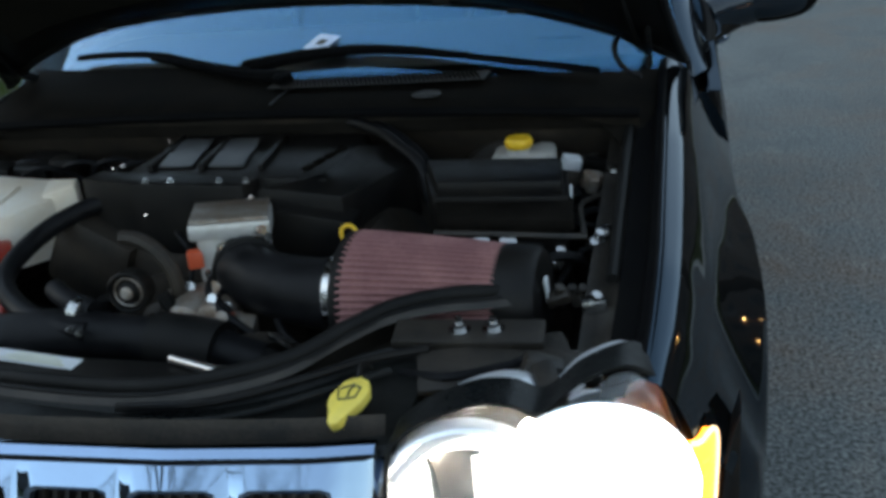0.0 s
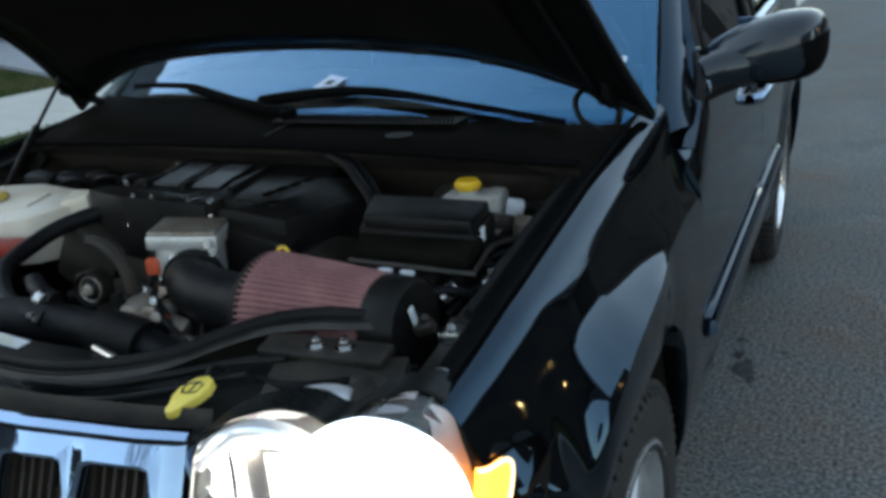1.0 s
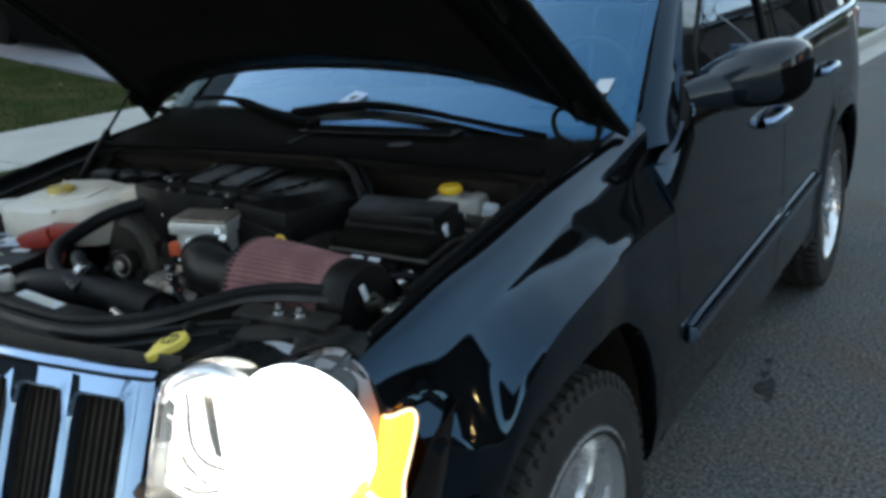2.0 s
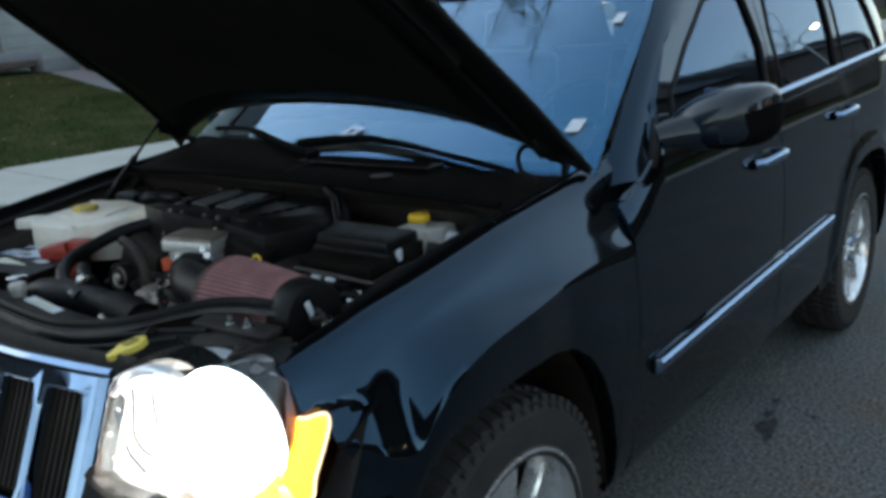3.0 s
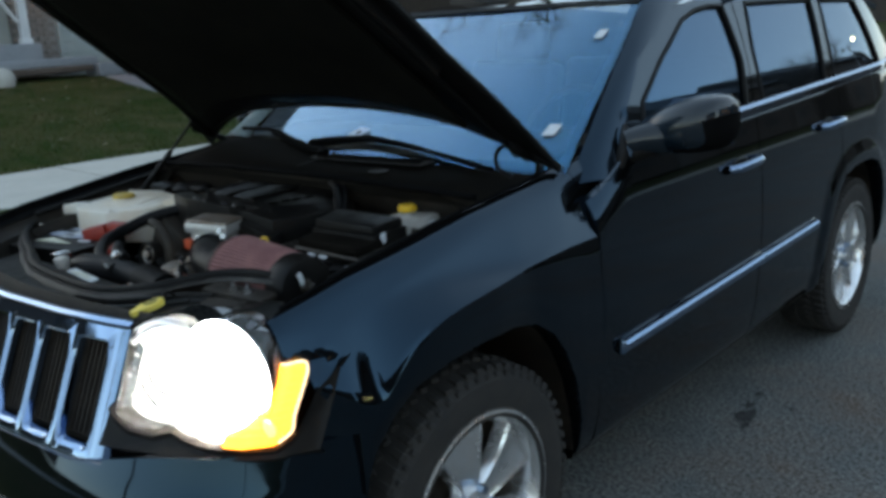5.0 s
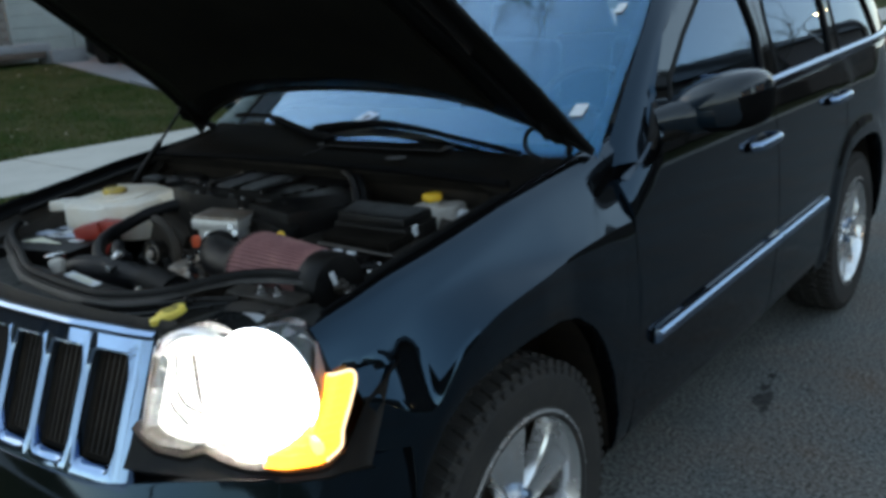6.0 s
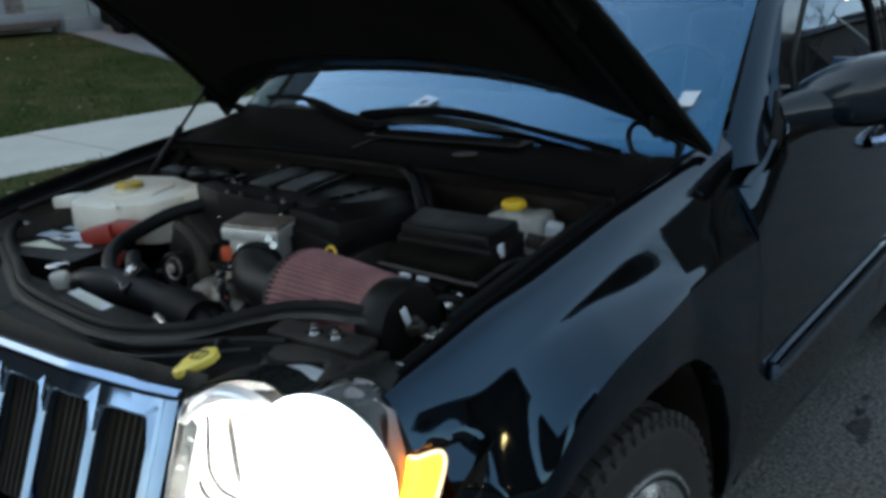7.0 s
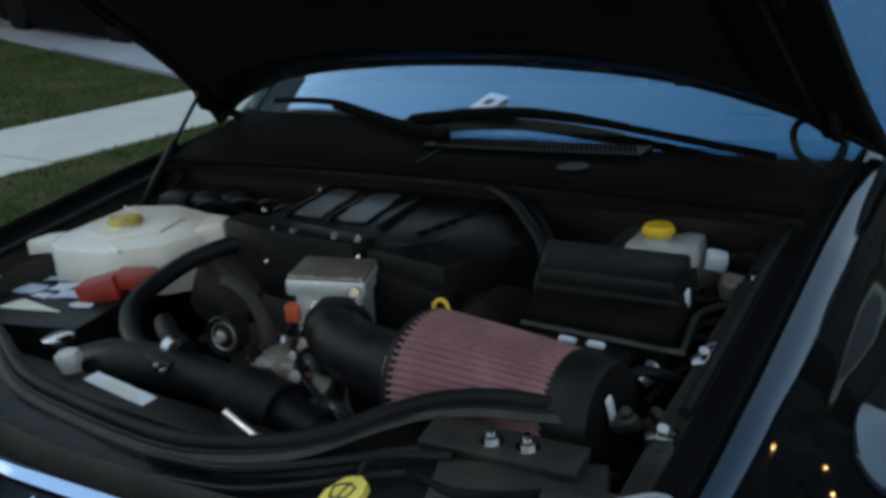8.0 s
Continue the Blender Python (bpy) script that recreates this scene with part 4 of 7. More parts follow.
def slot_ring(cx, hw, z0, z1, cell_hw, c0, c1, n=32):
    """One opening of the grille: chrome between a cell and a rounded slot, turned inward."""
    def rounded(h, a, b, r, off, k):
        ca = math.atan2((c1 - c0) / 2, cell_hw)
        q4 = n // 4
        corner = (ca, math.pi - ca, math.pi + ca, 2 * math.pi - ca, 2 * math.pi + ca)
        seg, f = divmod(k, q4)
        t = corner[seg] + (corner[seg + 1] - corner[seg]) * f / q4
        c, s = math.cos(t), math.sin(t)
        m = max(abs(c) / h, abs(s) / ((b - a) / 2))
        x, z = c / m, s / m
        xl, zl = h - r, (b - a) / 2 - r
        if r and abs(x) > xl and abs(z) > zl:
            vx, vz = abs(x) - xl, abs(z) - zl
            q = math.hypot(vx, vz)
            if q > r:
                x, z = math.copysign(xl + vx * r / q, x), math.copysign(zl + vz * r / q, z)
        return on_face(cx + x, (a + b) / 2 + z, off)
    rows = [[rounded(cell_hw, c0, c1, 0, 0.0, k) for k in range(n)]]
    rows.append([rounded(hw + 0.006, z0 - 0.006, z1 + 0.006, 0.022, 0.004, k) for k in range(n)])
    rows.append([rounded(hw, z0, z1, 0.018, 0.0, k) for k in range(n)])
    rows.append([rounded(hw - 0.002, z0 + 0.002, z1 - 0.002, 0.016, -0.016, k) for k in range(n)])
    return grid(rows, close=True)


PITCH = 0.1307
g = bmesh.new()
for k in range(-3, 4):
    merge(g, slot_ring(k * PITCH, 0.0545, 0.722, 0.932, PITCH / 2, 0.695, 0.962))
for sgn in (1, -1):
    merge(g, grid([[on_face(sgn * x, z, o) for x, o in ((3.5 * PITCH, 0), (0.478, 0.0), (0.487, -0.004), (0.491, -0.03))] for z in np.linspace(0.695, 0.962, 8)]))
merge(g, grid([[on_face(x, 0.695 + d, o) for x in np.linspace(-0.488, 0.488, 30)] for d, o in ((0, 0), (-0.008, -0.004), (-0.012, -0.03))]))
grille = part("grille", g, SKYCHROME, car, "chrome seven-slot grille surround")
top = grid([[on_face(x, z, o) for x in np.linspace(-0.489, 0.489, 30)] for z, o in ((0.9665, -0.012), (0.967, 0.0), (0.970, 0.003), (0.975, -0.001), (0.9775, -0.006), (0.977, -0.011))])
part("grille_top_strip", thick(top, 0.003), SKYCHROME, grille, "chrome strip along the grille top")
part("grille_gap", grid([[on_face(x, z, -0.008) for x in np.linspace(-0.49, 0.49, 12)] for z in (0.958, 0.972)]), PLASTIC, grille)
for k in range(-3, 4):
    ins = bmesh.new()
    for i in range(7):
        x = k * PITCH - 0.048 + i * 0.016
        box((0.005, 0.012, 0.215), (x, front_y(x, 0.83) + 0.030, 0.83), 0, 1, (-22.8, 0, 0), ins)
    for i in range(5):
        z = 0.74 + i * 0.046
        box((0.106, 0.006, 0.005), (k * PITCH, front_y(k * PITCH, z) + 0.036, z), 0, 1, (0, 0, 0), ins)
    part("slot_mesh", ins, BAYDARK, grille, "black bars behind a grille slot", smooth=False)
part("grille_backing", grid([[on_face(x, z, -0.055) for x in np.linspace(-0.485, 0.485, 12)] for z in (0.68, 0.98)]), BAYDARK, grille)


LENS_EDGE = [(0.508, 0.806), (0.545, 0.788), (0.605, 0.782), (0.642, 0.796), (0.68, 0.781), (0.735, 0.772), (0.775, 0.779), (0.803, 0.80), (0.819, 0.84), (0.821, 0.88),
             (0.813, 0.914), (0.803, 0.945), (0.788, 0.983), (0.766, 1.005), (0.74, 1.013), (0.70, 1.004), (0.662, 0.980), (0.63, 0.994), (0.593, 1.0), (0.55, 0.993), (0.518, 0.978), (0.506, 0.96), (0.506, 0.88)]
LENS_MID = (0.662, 0.888)


def headlight(sgn):
    def P(x, z, off=0.0):
        return (sgn * x, front_y(x, z) - off, z)
    base = [(p.x, p.y) for p in smooth_path([(x, z, 0) for x, z in LENS_EDGE + LENS_EDGE[:1]], 5)[:-1]]

    def loop(t, off, grow=0.0):
        mx, mz = LENS_MID
        out = []
        for x, z in base:
            dx, dz = x - mx, z - mz
            q = 1 + grow / math.hypot(dx, dz)
            out.append(P(mx + dx * t * q, mz + dz * t * q, off))
        return out
    body = part("headlight", grid([loop(1, -0.04, 0.002), loop(1, 0.0, 0.002), loop(1, 0.001, 0.007), loop(1, -0.05, 0.008)], close=True), PLASTIC_GLOSS, car, "lit twin round headlight behind a clear lens")
    rows = [loop(t, o) for t, o in ((1.0, -0.035), (1.0, 0.004), (0.985, 0.012), (0.95, 0.017), (0.85, 0.022), (0.65, 0.027), (0.4, 0.030), (0.15, 0.031), (0.01, 0.031))]
    part("lens", thick(grid(rows, close=True), 0.003), LENS, body, "clear headlight lens").visible_shadow = False
    rows = [loop(0.995, -0.03), loop(0.97, -0.07)] + [loop(t, -0.10) for t in (0.9, 0.5, 0.02)]
    part("housing", grid(rows, close=True), REFLECTOR, body, "bright reflector housing")
    d = Vector((sgn * 0.22, -0.93, 0.05)).normalized()
    # inner lamp: a shallow lit bowl, its bulb shield and the moulded lines across it
    o, r = Vector(P(0.583, 0.888, -0.018)), 0.092
    part("reflector", lathe([(-0.03, 0.078), (-0.002, r * 1.06), (0.004, r * 1.10), (0.0, r * 1.14), (-0.02, r * 1.15)], o, o + d, 40, caps=False), REFLECTOR, body, "polished round reflector")
    part("inner_lamp", lathe([(-0.045, 0.001), (-0.04, r * 0.5), (-0.025, r * 0.8), (-0.004, r * 1.04)], o, o + d, 40, caps=False), INNERGLOW, body, "pale lit inner lamp")
    part("bulb_shield", box((0.018, 0.008, 0.012), P(0.606, 0.945, -0.012), 0.003, 2, (-20, 0, sgn * 20)), MOULDED, body, "grey bulb shield")
    for line, w in ((((0.547, 0.962), (0.556, 0.935), (0.563, 0.905), (0.573, 0.880), (0.595, 0.860), (0.627, 0.850)), 0.0022), (((0.558, 0.868), (0.570, 0.853), (0.580, 0.846), (0.604, 0.829)), 0.0024), (((0.529, 0.913), (0.536, 0.905), (0.537, 0.888)), 0.002), (((0.565, 0.826), (0.59, 0.818), (0.62, 0.822)), 0.0016)):
        part("moulded_line", tube([P(x, z, 0.010) for x, z in line], 1.3 * w, 6, 5), BRACKET, body)
    arc = [P(0.583 + 0.083 * math.cos(a), 0.900 + 0.080 * math.sin(a), 0.006) for a in np.linspace(radians(25), radians(150), 9)]
    part("chrome_arc", tube(arc, 0.006, 8, 3), MOULDED, body, "pale grey ring round the inner lamp")
    for k in range(5):
        a = radians(150 + 38 * k)
        c = Vector(P(0.583 + 0.062 * math.cos(a), 0.888 + 0.062 * math.sin(a), 0.008))
        part("moulded_mark", box((0.010, 0.003, 0.005), c, 0.001, 1, (0, -math.degrees(a) * sgn, sgn * 14)), MOULDED, body)
    # added emissive plate: its glow replaces lamp light on the housing between the bowls
    part("gap_glow_plate", box((0.095, 0.004, 0.15), P(0.640, 0.888, -0.006), 0.002, 1, (0, 0, sgn * 14)), INNERGLOW, body, "added glowing plate filling the gap between the two lamps")
    # outer lamp: the dazzling low beam
    o, r = Vector(P(0.722, 0.889, 0.000)), 0.117
    part("reflector", lathe([(-0.075, 0.03), (-0.06, r * 0.55), (-0.03, r * 0.78), (-0.008, r * 0.97), (0.0, r * 1.0), (-0.003, r * 1.02)], o, o + d, 40, caps=False), REFLECTOR, body, "polished round reflector")
    part("low_beam", lathe([(-0.045, 0.0005), (-0.04, r * 0.5), (-0.025, r * 0.72), (-0.008, r * 0.90), (-0.003, r * 0.94)], o, o + d, 32, caps=False), LOWBEAM, body, "dazzling lit low beam")
    for c, rr in ((o + d * 0.006 + Vector((0, 0, 0.055)), 0.012), (Vector(P(0.648, 0.965, -0.012)), 0.010), (Vector(P(0.64, 0.83, -0.012)), 0.010), (Vector(P(0.53, 0.95, -0.012)), 0.008)):
        bl = bmesh.new()
        bmesh.ops.create_uvsphere(bl, u_segments=12, v_segments=8, radius=rr)
        bl.transform(Matrix.Translation(c))
        part("bulb", bl, LOWBEAM, body, "white-hot bulb")
    # amber turn signal wrapped round the corner, with its pale moulded edge
    rows, rim = [], []
    for z in (0.767, 0.772, 0.78, 0.79, 0.805, 0.82, 0.84, 0.86, 0.88, 0.90, 0.908, 0.914, 0.919):
        x0 = max(0.757, 0.724 + math.sqrt(max(0.0, 0.1005 ** 2 - (z - 0.886) ** 2)))
        x0 = lerp(z, [0.885, 0.919], [0.8245, 0.822]) if z > 0.885 else x0
        x1 = lerp(z, [0.767, 0.775, 0.79, 0.82, 0.86, 0.905, 0.919], [0.836, 0.848, 0.854, 0.853, 0.855, 0.856, 0.851])
        rows.append([P(x0 + (x1 - x0) * t, z, 0.015 + 0.007 * math.sin(math.pi * t)) for t in np.linspace(0, 1, 9)])
        rim.append(rows[-1][-1])
    am = part("side_marker", thick(grid(rows), 0.012), AMBER, car, "lit amber turn signal and side marker")
    part("lens_edge", tube([rows[-1][1], rows[-1][4], rim[-1], rim[-4], rim[-6], rim[-8], rim[3], rim[1]], 0.003, 6, 4), LITEDGE, am, "pale clear edge of the signal lens")
    hb = bmesh.new()
    bmesh.ops.create_uvsphere(hb, u_segments=16, v_segments=10, radius=0.018)
    hb.transform(Matrix.LocRotScale((sgn * 0.829, front_y(0.829, 0.802) - 0.022, 0.803), None, (1.25, 0.35, 1.0)))
    part("marker_bulb", hb, AMBERHOT, am, "bright amber bulb spot")
    for k in range(8):
        z = 0.79 + k * 0.015
        x0, x1 = 0.728 + math.sqrt(0.1005 ** 2 - (z - 0.886) ** 2), 0.850
        part("lens_rib", tube([P(x0 + (x1 - x0) * t, z, 0.0155 + 0.007 * math.sin(math.pi * t)) for t in (0.05, 0.35, 0.65, 0.95)], 0.0016, 4, 3), AMBER, am)
    # black trim between the lamp and the bumper, waving with the lamp's lower edge
    rows = []
    for x in np.linspace(0.488, 0.886, 42):
        zt = lerp(x, [0.488, 0.508, 0.545, 0.605, 0.642, 0.68, 0.735, 0.80, 0.84, 0.856, 0.866, 0.886], [0.82, 0.803, 0.785, 0.779, 0.792, 0.778, 0.768, 0.764, 0.764, 0.78, 0.86, 0.91])
        rows.append([P(x, zt + 0.004, -0.02), P(x, zt, 0.002), P(x, zt - 0.008, 0.010), P(x, zt - 0.018, 0.004), P(x, 0.5 * (zt + 0.745) - 0.006, 0.006), P(x, 0.742, 0.012), P(x, 0.730, -0.01)])
    part("lamp_trim", grid(rows), PLASTIC, car, "glossy black strip under the headlight")


for sgn in (1, -1):
    headlight(sgn)


# ---- hood, propped open ----
OPEN = radians(43)
HINGE = Vector((0, 1.385, 1.155))


def hood_pt(u, v, drop=0.0):
    """u across (-1..1), v from the rear edge (0) to the front (1): the closed hood, swung up about its hinge."""
    hw = lerp(v, [0, 0.10, 0.21, 0.40, 0.52, 1], [0.822, 0.796, 0.775, 0.760, 0.750, 0.71])
    dy = -(0.19 * (1 - abs(u) ** 3) * (1 - v) ** 1.5 + v * (1.16 - 0.10 * u * u))
    dz = 0.06 * (1 - abs(u) ** 2.4) * (1 - 0.25 * v) - 0.06 * v ** 2 + 0.014 * math.sin(math.pi * min(1, v / 0.42)) - drop
    c, s = math.cos(OPEN), math.sin(OPEN)
    return (u * hw, HINGE.y + dy * c + dz * s, HINGE.z - dy * s + dz * c)


U = [i / 16 for i in range(-16, 17)]
V = [i / 16 for i in range(17)]
skin = thick(grid([[hood_pt(u, v) for u in U] for v in V]), 0.004)
hood = part("hood", skin, PAINT, car, "black hood standing open on gas struts")
inner = grid([[hood_pt(u * 0.985, 0.012 + v * 0.97, 0.012 + 0.03 * step(min(1 - abs(u), v + 0.03, 1.03 - v), 0.03, 0.10)) for u in U] for v in V])
part("inner_panel", thick(inner, 0.004), HOODIN, hood, "dark inner hood panel")
edge = bmesh.new()
for sgn in (-1, 1):
    merge(edge, tube([hood_pt(sgn * 0.992, v, 0.010) for v in (0.0, 0.1, 0.25, 0.5, 0.75, 1.0)], 0.011, 8, 5))
    merge(edge, tube([hood_pt(sgn * 0.90, v, 0.046) for v in (0.03, 0.1, 0.25, 0.5, 0.75, 0.97)], 0.007, 6, 5))
merge(edge, tube([hood_pt(u, 0.0, 0.010) for u in (-1, -0.8, -0.5, 0, 0.5, 0.8, 1)], 0.011, 8, 6))
part("hood_rim", edge, HOODIN, hood, "rolled hood edge")
pad = grid([[hood_pt(u * 0.80, 0.12 + v * 0.76, 0.052 + 0.006 * math.sin(9 * v) * math.sin(7 * u)) for u in U] for v in V])
part("insulation_pad", thick(pad, 0.012), INSUL, hood, "matt black insulation pad")
for u, v in ((0.25, 0.004), (0.42, 0.004), (0.6, 0.004), (-0.3, 0.004), (-0.55, 0.004)):
    c = hood_pt(u, v, 0.018)
    part("hood_clip", box((0.035, 0.012, 0.012), c, 0.004), PLASTIC, hood)
for u, v in ((0.78, 0.55), (0.70, 0.72), (-0.7, 0.5)):
    c = Vector(hood_pt(u, v, 0.05))
    part("pad_clip", cyl(c, c + Vector((0, -0.004, -0.006)), 0.009, 12), BRACKET, hood)
for sgn in (-1, 1):
    a = Vector(hood_pt(sgn * 0.93, 0.08, 0.05))
    hinge = prism([(sgn * 0.742, 1.362, 1.115), (sgn * 0.742, 1.395, 1.115), (sgn * 0.742, 1.40, 1.17), (sgn * 0.742, a.y + 0.02, a.z + 0.01), (sgn * 0.742, a.y - 0.03, a.z + 0.03), (sgn * 0.742, a.y - 0.02, a.z - 0.005), (sgn * 0.742, 1.370, 1.16)], (sgn * 0.012, 0, 0), 0.003, seg=1)
    part("hinge", hinge, HOODIN, hood, "black hood hinge")
    # flange that hangs below the front part of the hood edge
    fl = grid([[hood_pt(sgn * (0.97 if sgn < 0 else 0.95), v, 0.004 + lerp(v, [0.415, 0.50, 0.65, 1], [0.03, 0.03, 0.035, 0.035] if sgn < 0 else [0.052, 0.045, 0.05, 0.05]) * f) for f in (0.0, 0.5, 1.0)] for v in (0.415, 0.43, 0.46, 0.50, 0.54, 0.58, 0.65, 0.8, 0.95)])
    part("hood_flange", thick(fl, 0.01), HOODIN, hood)
for sgn in (-1,):
    top = Vector((sgn * 0.737, 1.251, 1.245))
    bot = Vector((sgn * 0.69, 0.985, 1.03))
    st = part("gas_strut", cyl(bot, bot.lerp(top, 0.55), 0.010, 12), PLASTIC, car, "black gas strut holding the hood")
    part("strut_rod", cyl(bot.lerp(top, 0.5), top, 0.005, 10), PLASTIC_GLOSS, st)
    part("strut_ball", box((0.02, 0.02, 0.02), top, 0.006), PLASTIC, st)


# ---- engine bay ----
bay = bmesh.new()
merge(bay, grid([[(x, y, z) for x in (-0.74, 0.74)] for y, z in ((0.30, 0.62), (1.22, 0.62))]))
merge(bay, grid([[(x, y, z) for x in (-0.74, -0.3, 0.3, 0.74)] for y, z in ((1.215, 0.60), (1.20, 0.90), (1.17, 1.02), (1.12, 1.075), (1.105, 1.12))]))
part("firewall", bay, BAYDARK, car, "dark firewall and floor of the engine bay")
for sgn in (1, -1):
    # inner fender: flange beside the paint, folded edge, sloping apron
    rows = []
    for y in np.linspace(0.46, 1.40, 24):
        zc = lerp(y, CREST_Y, CREST_Z)
        rows.append([(sgn * x, y, zc + dz + 0.002 * math.sin(40 * y)) for x, dz in ((0.765, -0.028), (0.735, -0.033), (0.728, -0.045), (0.715, -0.06), (0.700, -0.065), (0.685, -0.062), (0.68, -0.09), (0.66, -0.20), (0.60, -0.36))])
    rail = part("inner_fender", grid(rows), BRACKET, car, "dusty black inner fender with folded flange")
    for y in (0.62, 0.80, 1.0, 1.22):
        zc = lerp(y, CREST_Y, CREST_Z) - 0.062
        b = cyl((sgn * 0.70, y, zc), (sgn * 0.70, y, zc + 0.008), 0.009, 6)
        part("bolt", merge(b, cyl((sgn * 0.70, y, zc), (sgn * 0.70, y, zc + 0.002), 0.014, 14)), DULLCHROME, rail)
    seal = tube([(sgn * 0.722, y, lerp(y, CREST_Y, CREST_Z) - 0.03) for y in (0.62, 0.8, 1.0, 1.2, 1.36)], 0.009, 8, 5)
    part("edge_seal", seal, RUBBER, rail)

# cowl below the windshield
rows = []
for x in np.linspace(-0.78, 0.78, 40):
    r = []
    yb = shield(x, 1.165) + 0.02
    for t in (0, 0.08, 0.3, 0.55, 0.8, 1.0):
        y = 1.108 + (yb - 1.108) * t
        z = lerp(t, [0, 0.08, 0.3, 0.55, 0.8, 1.0], [1.112, 1.124, 1.138, 1.140, 1.150, 1.163]) + 0.016 * (1 - (x / 0.78) ** 2) - 0.012
        z += 0.022 * step(-x, 0.0, 0.35) * t
        if abs(x) > 0.62:
            z -= 0.02 * step(abs(x), 0.62, 0.70) * (1 - t)
        r.append((x, y, z))
    r.insert(0, (x, 1.112, 1.085))
    r.insert(0, (x, 1.16, 1.07))
    rows.append(r)
cowl = part("cowl_panel", thick(grid(rows), 0.004), COWLMAT, car, "weathered black plastic cowl panel")
part("cowl_seal", tube([(x, 1.106, 1.112 + 0.016 * (1 - (x / 0.78) ** 2)) for x in (-0.74, -0.5, -0.25, 0, 0.25, 0.5, 0.74)], 0.010, 8, 6), WIPERMAT, cowl, "rubber seal along the cowl edge")
part("cowl_groove", tube([(0.005, 1.13, 1.141), (0.006, 1.2, 1.1465), (0.007, 1.28, 1.150)], 0.0025, 6, 4), PLASTIC, cowl)
for k in range(46):
    x = -0.02 + k * 0.0095
    y0 = shield(x, 1.165) - 0.075
    part("vent_slat", box((0.0035, 0.055, 0.006), (x, y0 + 0.028, 1.158), 0, 1, (6, 0, 24)), COWLMAT, cowl)
part("vent_recess", grid([[(x, shield(x, 1.165) - 0.08 + d, 1.1545 + 0.04 * d) for d in (0, 0.065)] for x in np.linspace(-0.04, 0.43, 14)]), BAYDARK, cowl)
part("cowl_dimple", lathe([(0, 0.0), (0.001, 0.025), (0.002, 0.03)], (0.325, 1.175, 1.141), (0.325, 1.175, 1.2), 18, caps=False), BAYDARK, cowl)


def wiper(pts, blade, pivot):
    w = part("wiper", tube(pts, 0.011, 8, 8, radii=[0.017, 0.014, 0.012, 0.010, 0.008]), WIPERMAT, car, "black wiper arm and blade")
    b = smooth_path(blade, 8)
    prof = []
    for p in b:
        prof.append([p + Vector(o) for o in ((0, -0.008, 0.0), (0, -0.003, 0.014), (0, 0.006, 0.012), (0, 0.010, -0.002))])
    part("blade", grid(prof, close=True), WIPERMAT, w)
    part("pivot_cap", cyl(pivot, Vector(pivot) + Vector((0, -0.006, 0.022)), 0.020, 16, bev=0.004), WIPERMAT, w)
    return w


wiper([(-0.13, 1.315, 1.182), (0.0, 1.328, 1.198), (0.13, 1.335, 1.206), (0.26, 1.325, 1.200), (0.38, 1.312, 1.188)],
      [(-0.02, 1.335, 1.198), (0.14, 1.338, 1.198), (0.28, 1.33, 1.190), (0.42, 1.312, 1.175), (0.54, 1.302, 1.160), (0.655, 1.288, 1.146)], (-0.13, 1.305, 1.165))
wiper([(-0.018, 1.272, 1.166), (-0.123, 1.284, 1.172), (-0.20, 1.303, 1.183), (-0.28, 1.325, 1.193), (-0.38, 1.350, 1.205)],
      [(-0.10, 1.282, 1.172), (-0.22, 1.312, 1.186), (-0.36, 1.349, 1.205), (-0.48, 1.364, 1.208), (-0.60, 1.378, 1.202)], (-0.018, 1.266, 1.155))

# radiator cover, sloping from the grille to the seal
rows = []
for x in np.linspace(-0.50, 0.50, 34):
    r = []
    ys_ = lerp(x, [-0.5, -0.40, -0.24, -0.07, 0.12, 0.235, 0.34, 0.40, 0.50], [0.47, 0.43, 0.375, 0.355, 0.345, 0.365, 0.405, 0.455, 0.50])
    zs_ = lerp(x, [-0.5, 0.12, 0.25, 0.40, 0.5], [0.962, 0.955, 0.958, 0.972, 0.985])
    for t in (0, 0.06, 0.2, 0.4, 0.6, 0.8, 0.93, 1.0):
        y = front_y(x, 0.982) + 0.004 + (ys_ - front_y(x, 0.982) - 0.004) * t
        z = lerp(t, [0, 0.06, 0.2, 0.6, 0.93, 1], [0.958, 0.962, 0.952, 0.946, 0.952, 0.965]) + (zs_ - 0.962) * t
        r.append((x, y, z + 0.004 * noise.noise((x * 6, t * 3, 2))))
    rows.append(r)
cover = part("radiator_cover", thick(grid(rows), 0.004), PLASTIC_GLOSS, car, "smooth black radiator cover panel")
part("cover_groove", tube([(0.12, 0.335, 0.958), (0.24, 0.352, 0.962), (0.34, 0.395, 0.972), (0.42, 0.44, 0.98), (0.50, 0.47, 0.985)], 0.006, 8, 8), PLASTIC, cover)
part("cover_rib", tube([(0.16, 0.312, 0.951), (0.28, 0.335, 0.955), (0.38, 0.385, 0.965), (0.46, 0.43, 0.975)], 0.005, 8, 8), PLASTIC_GLOSS, cover)

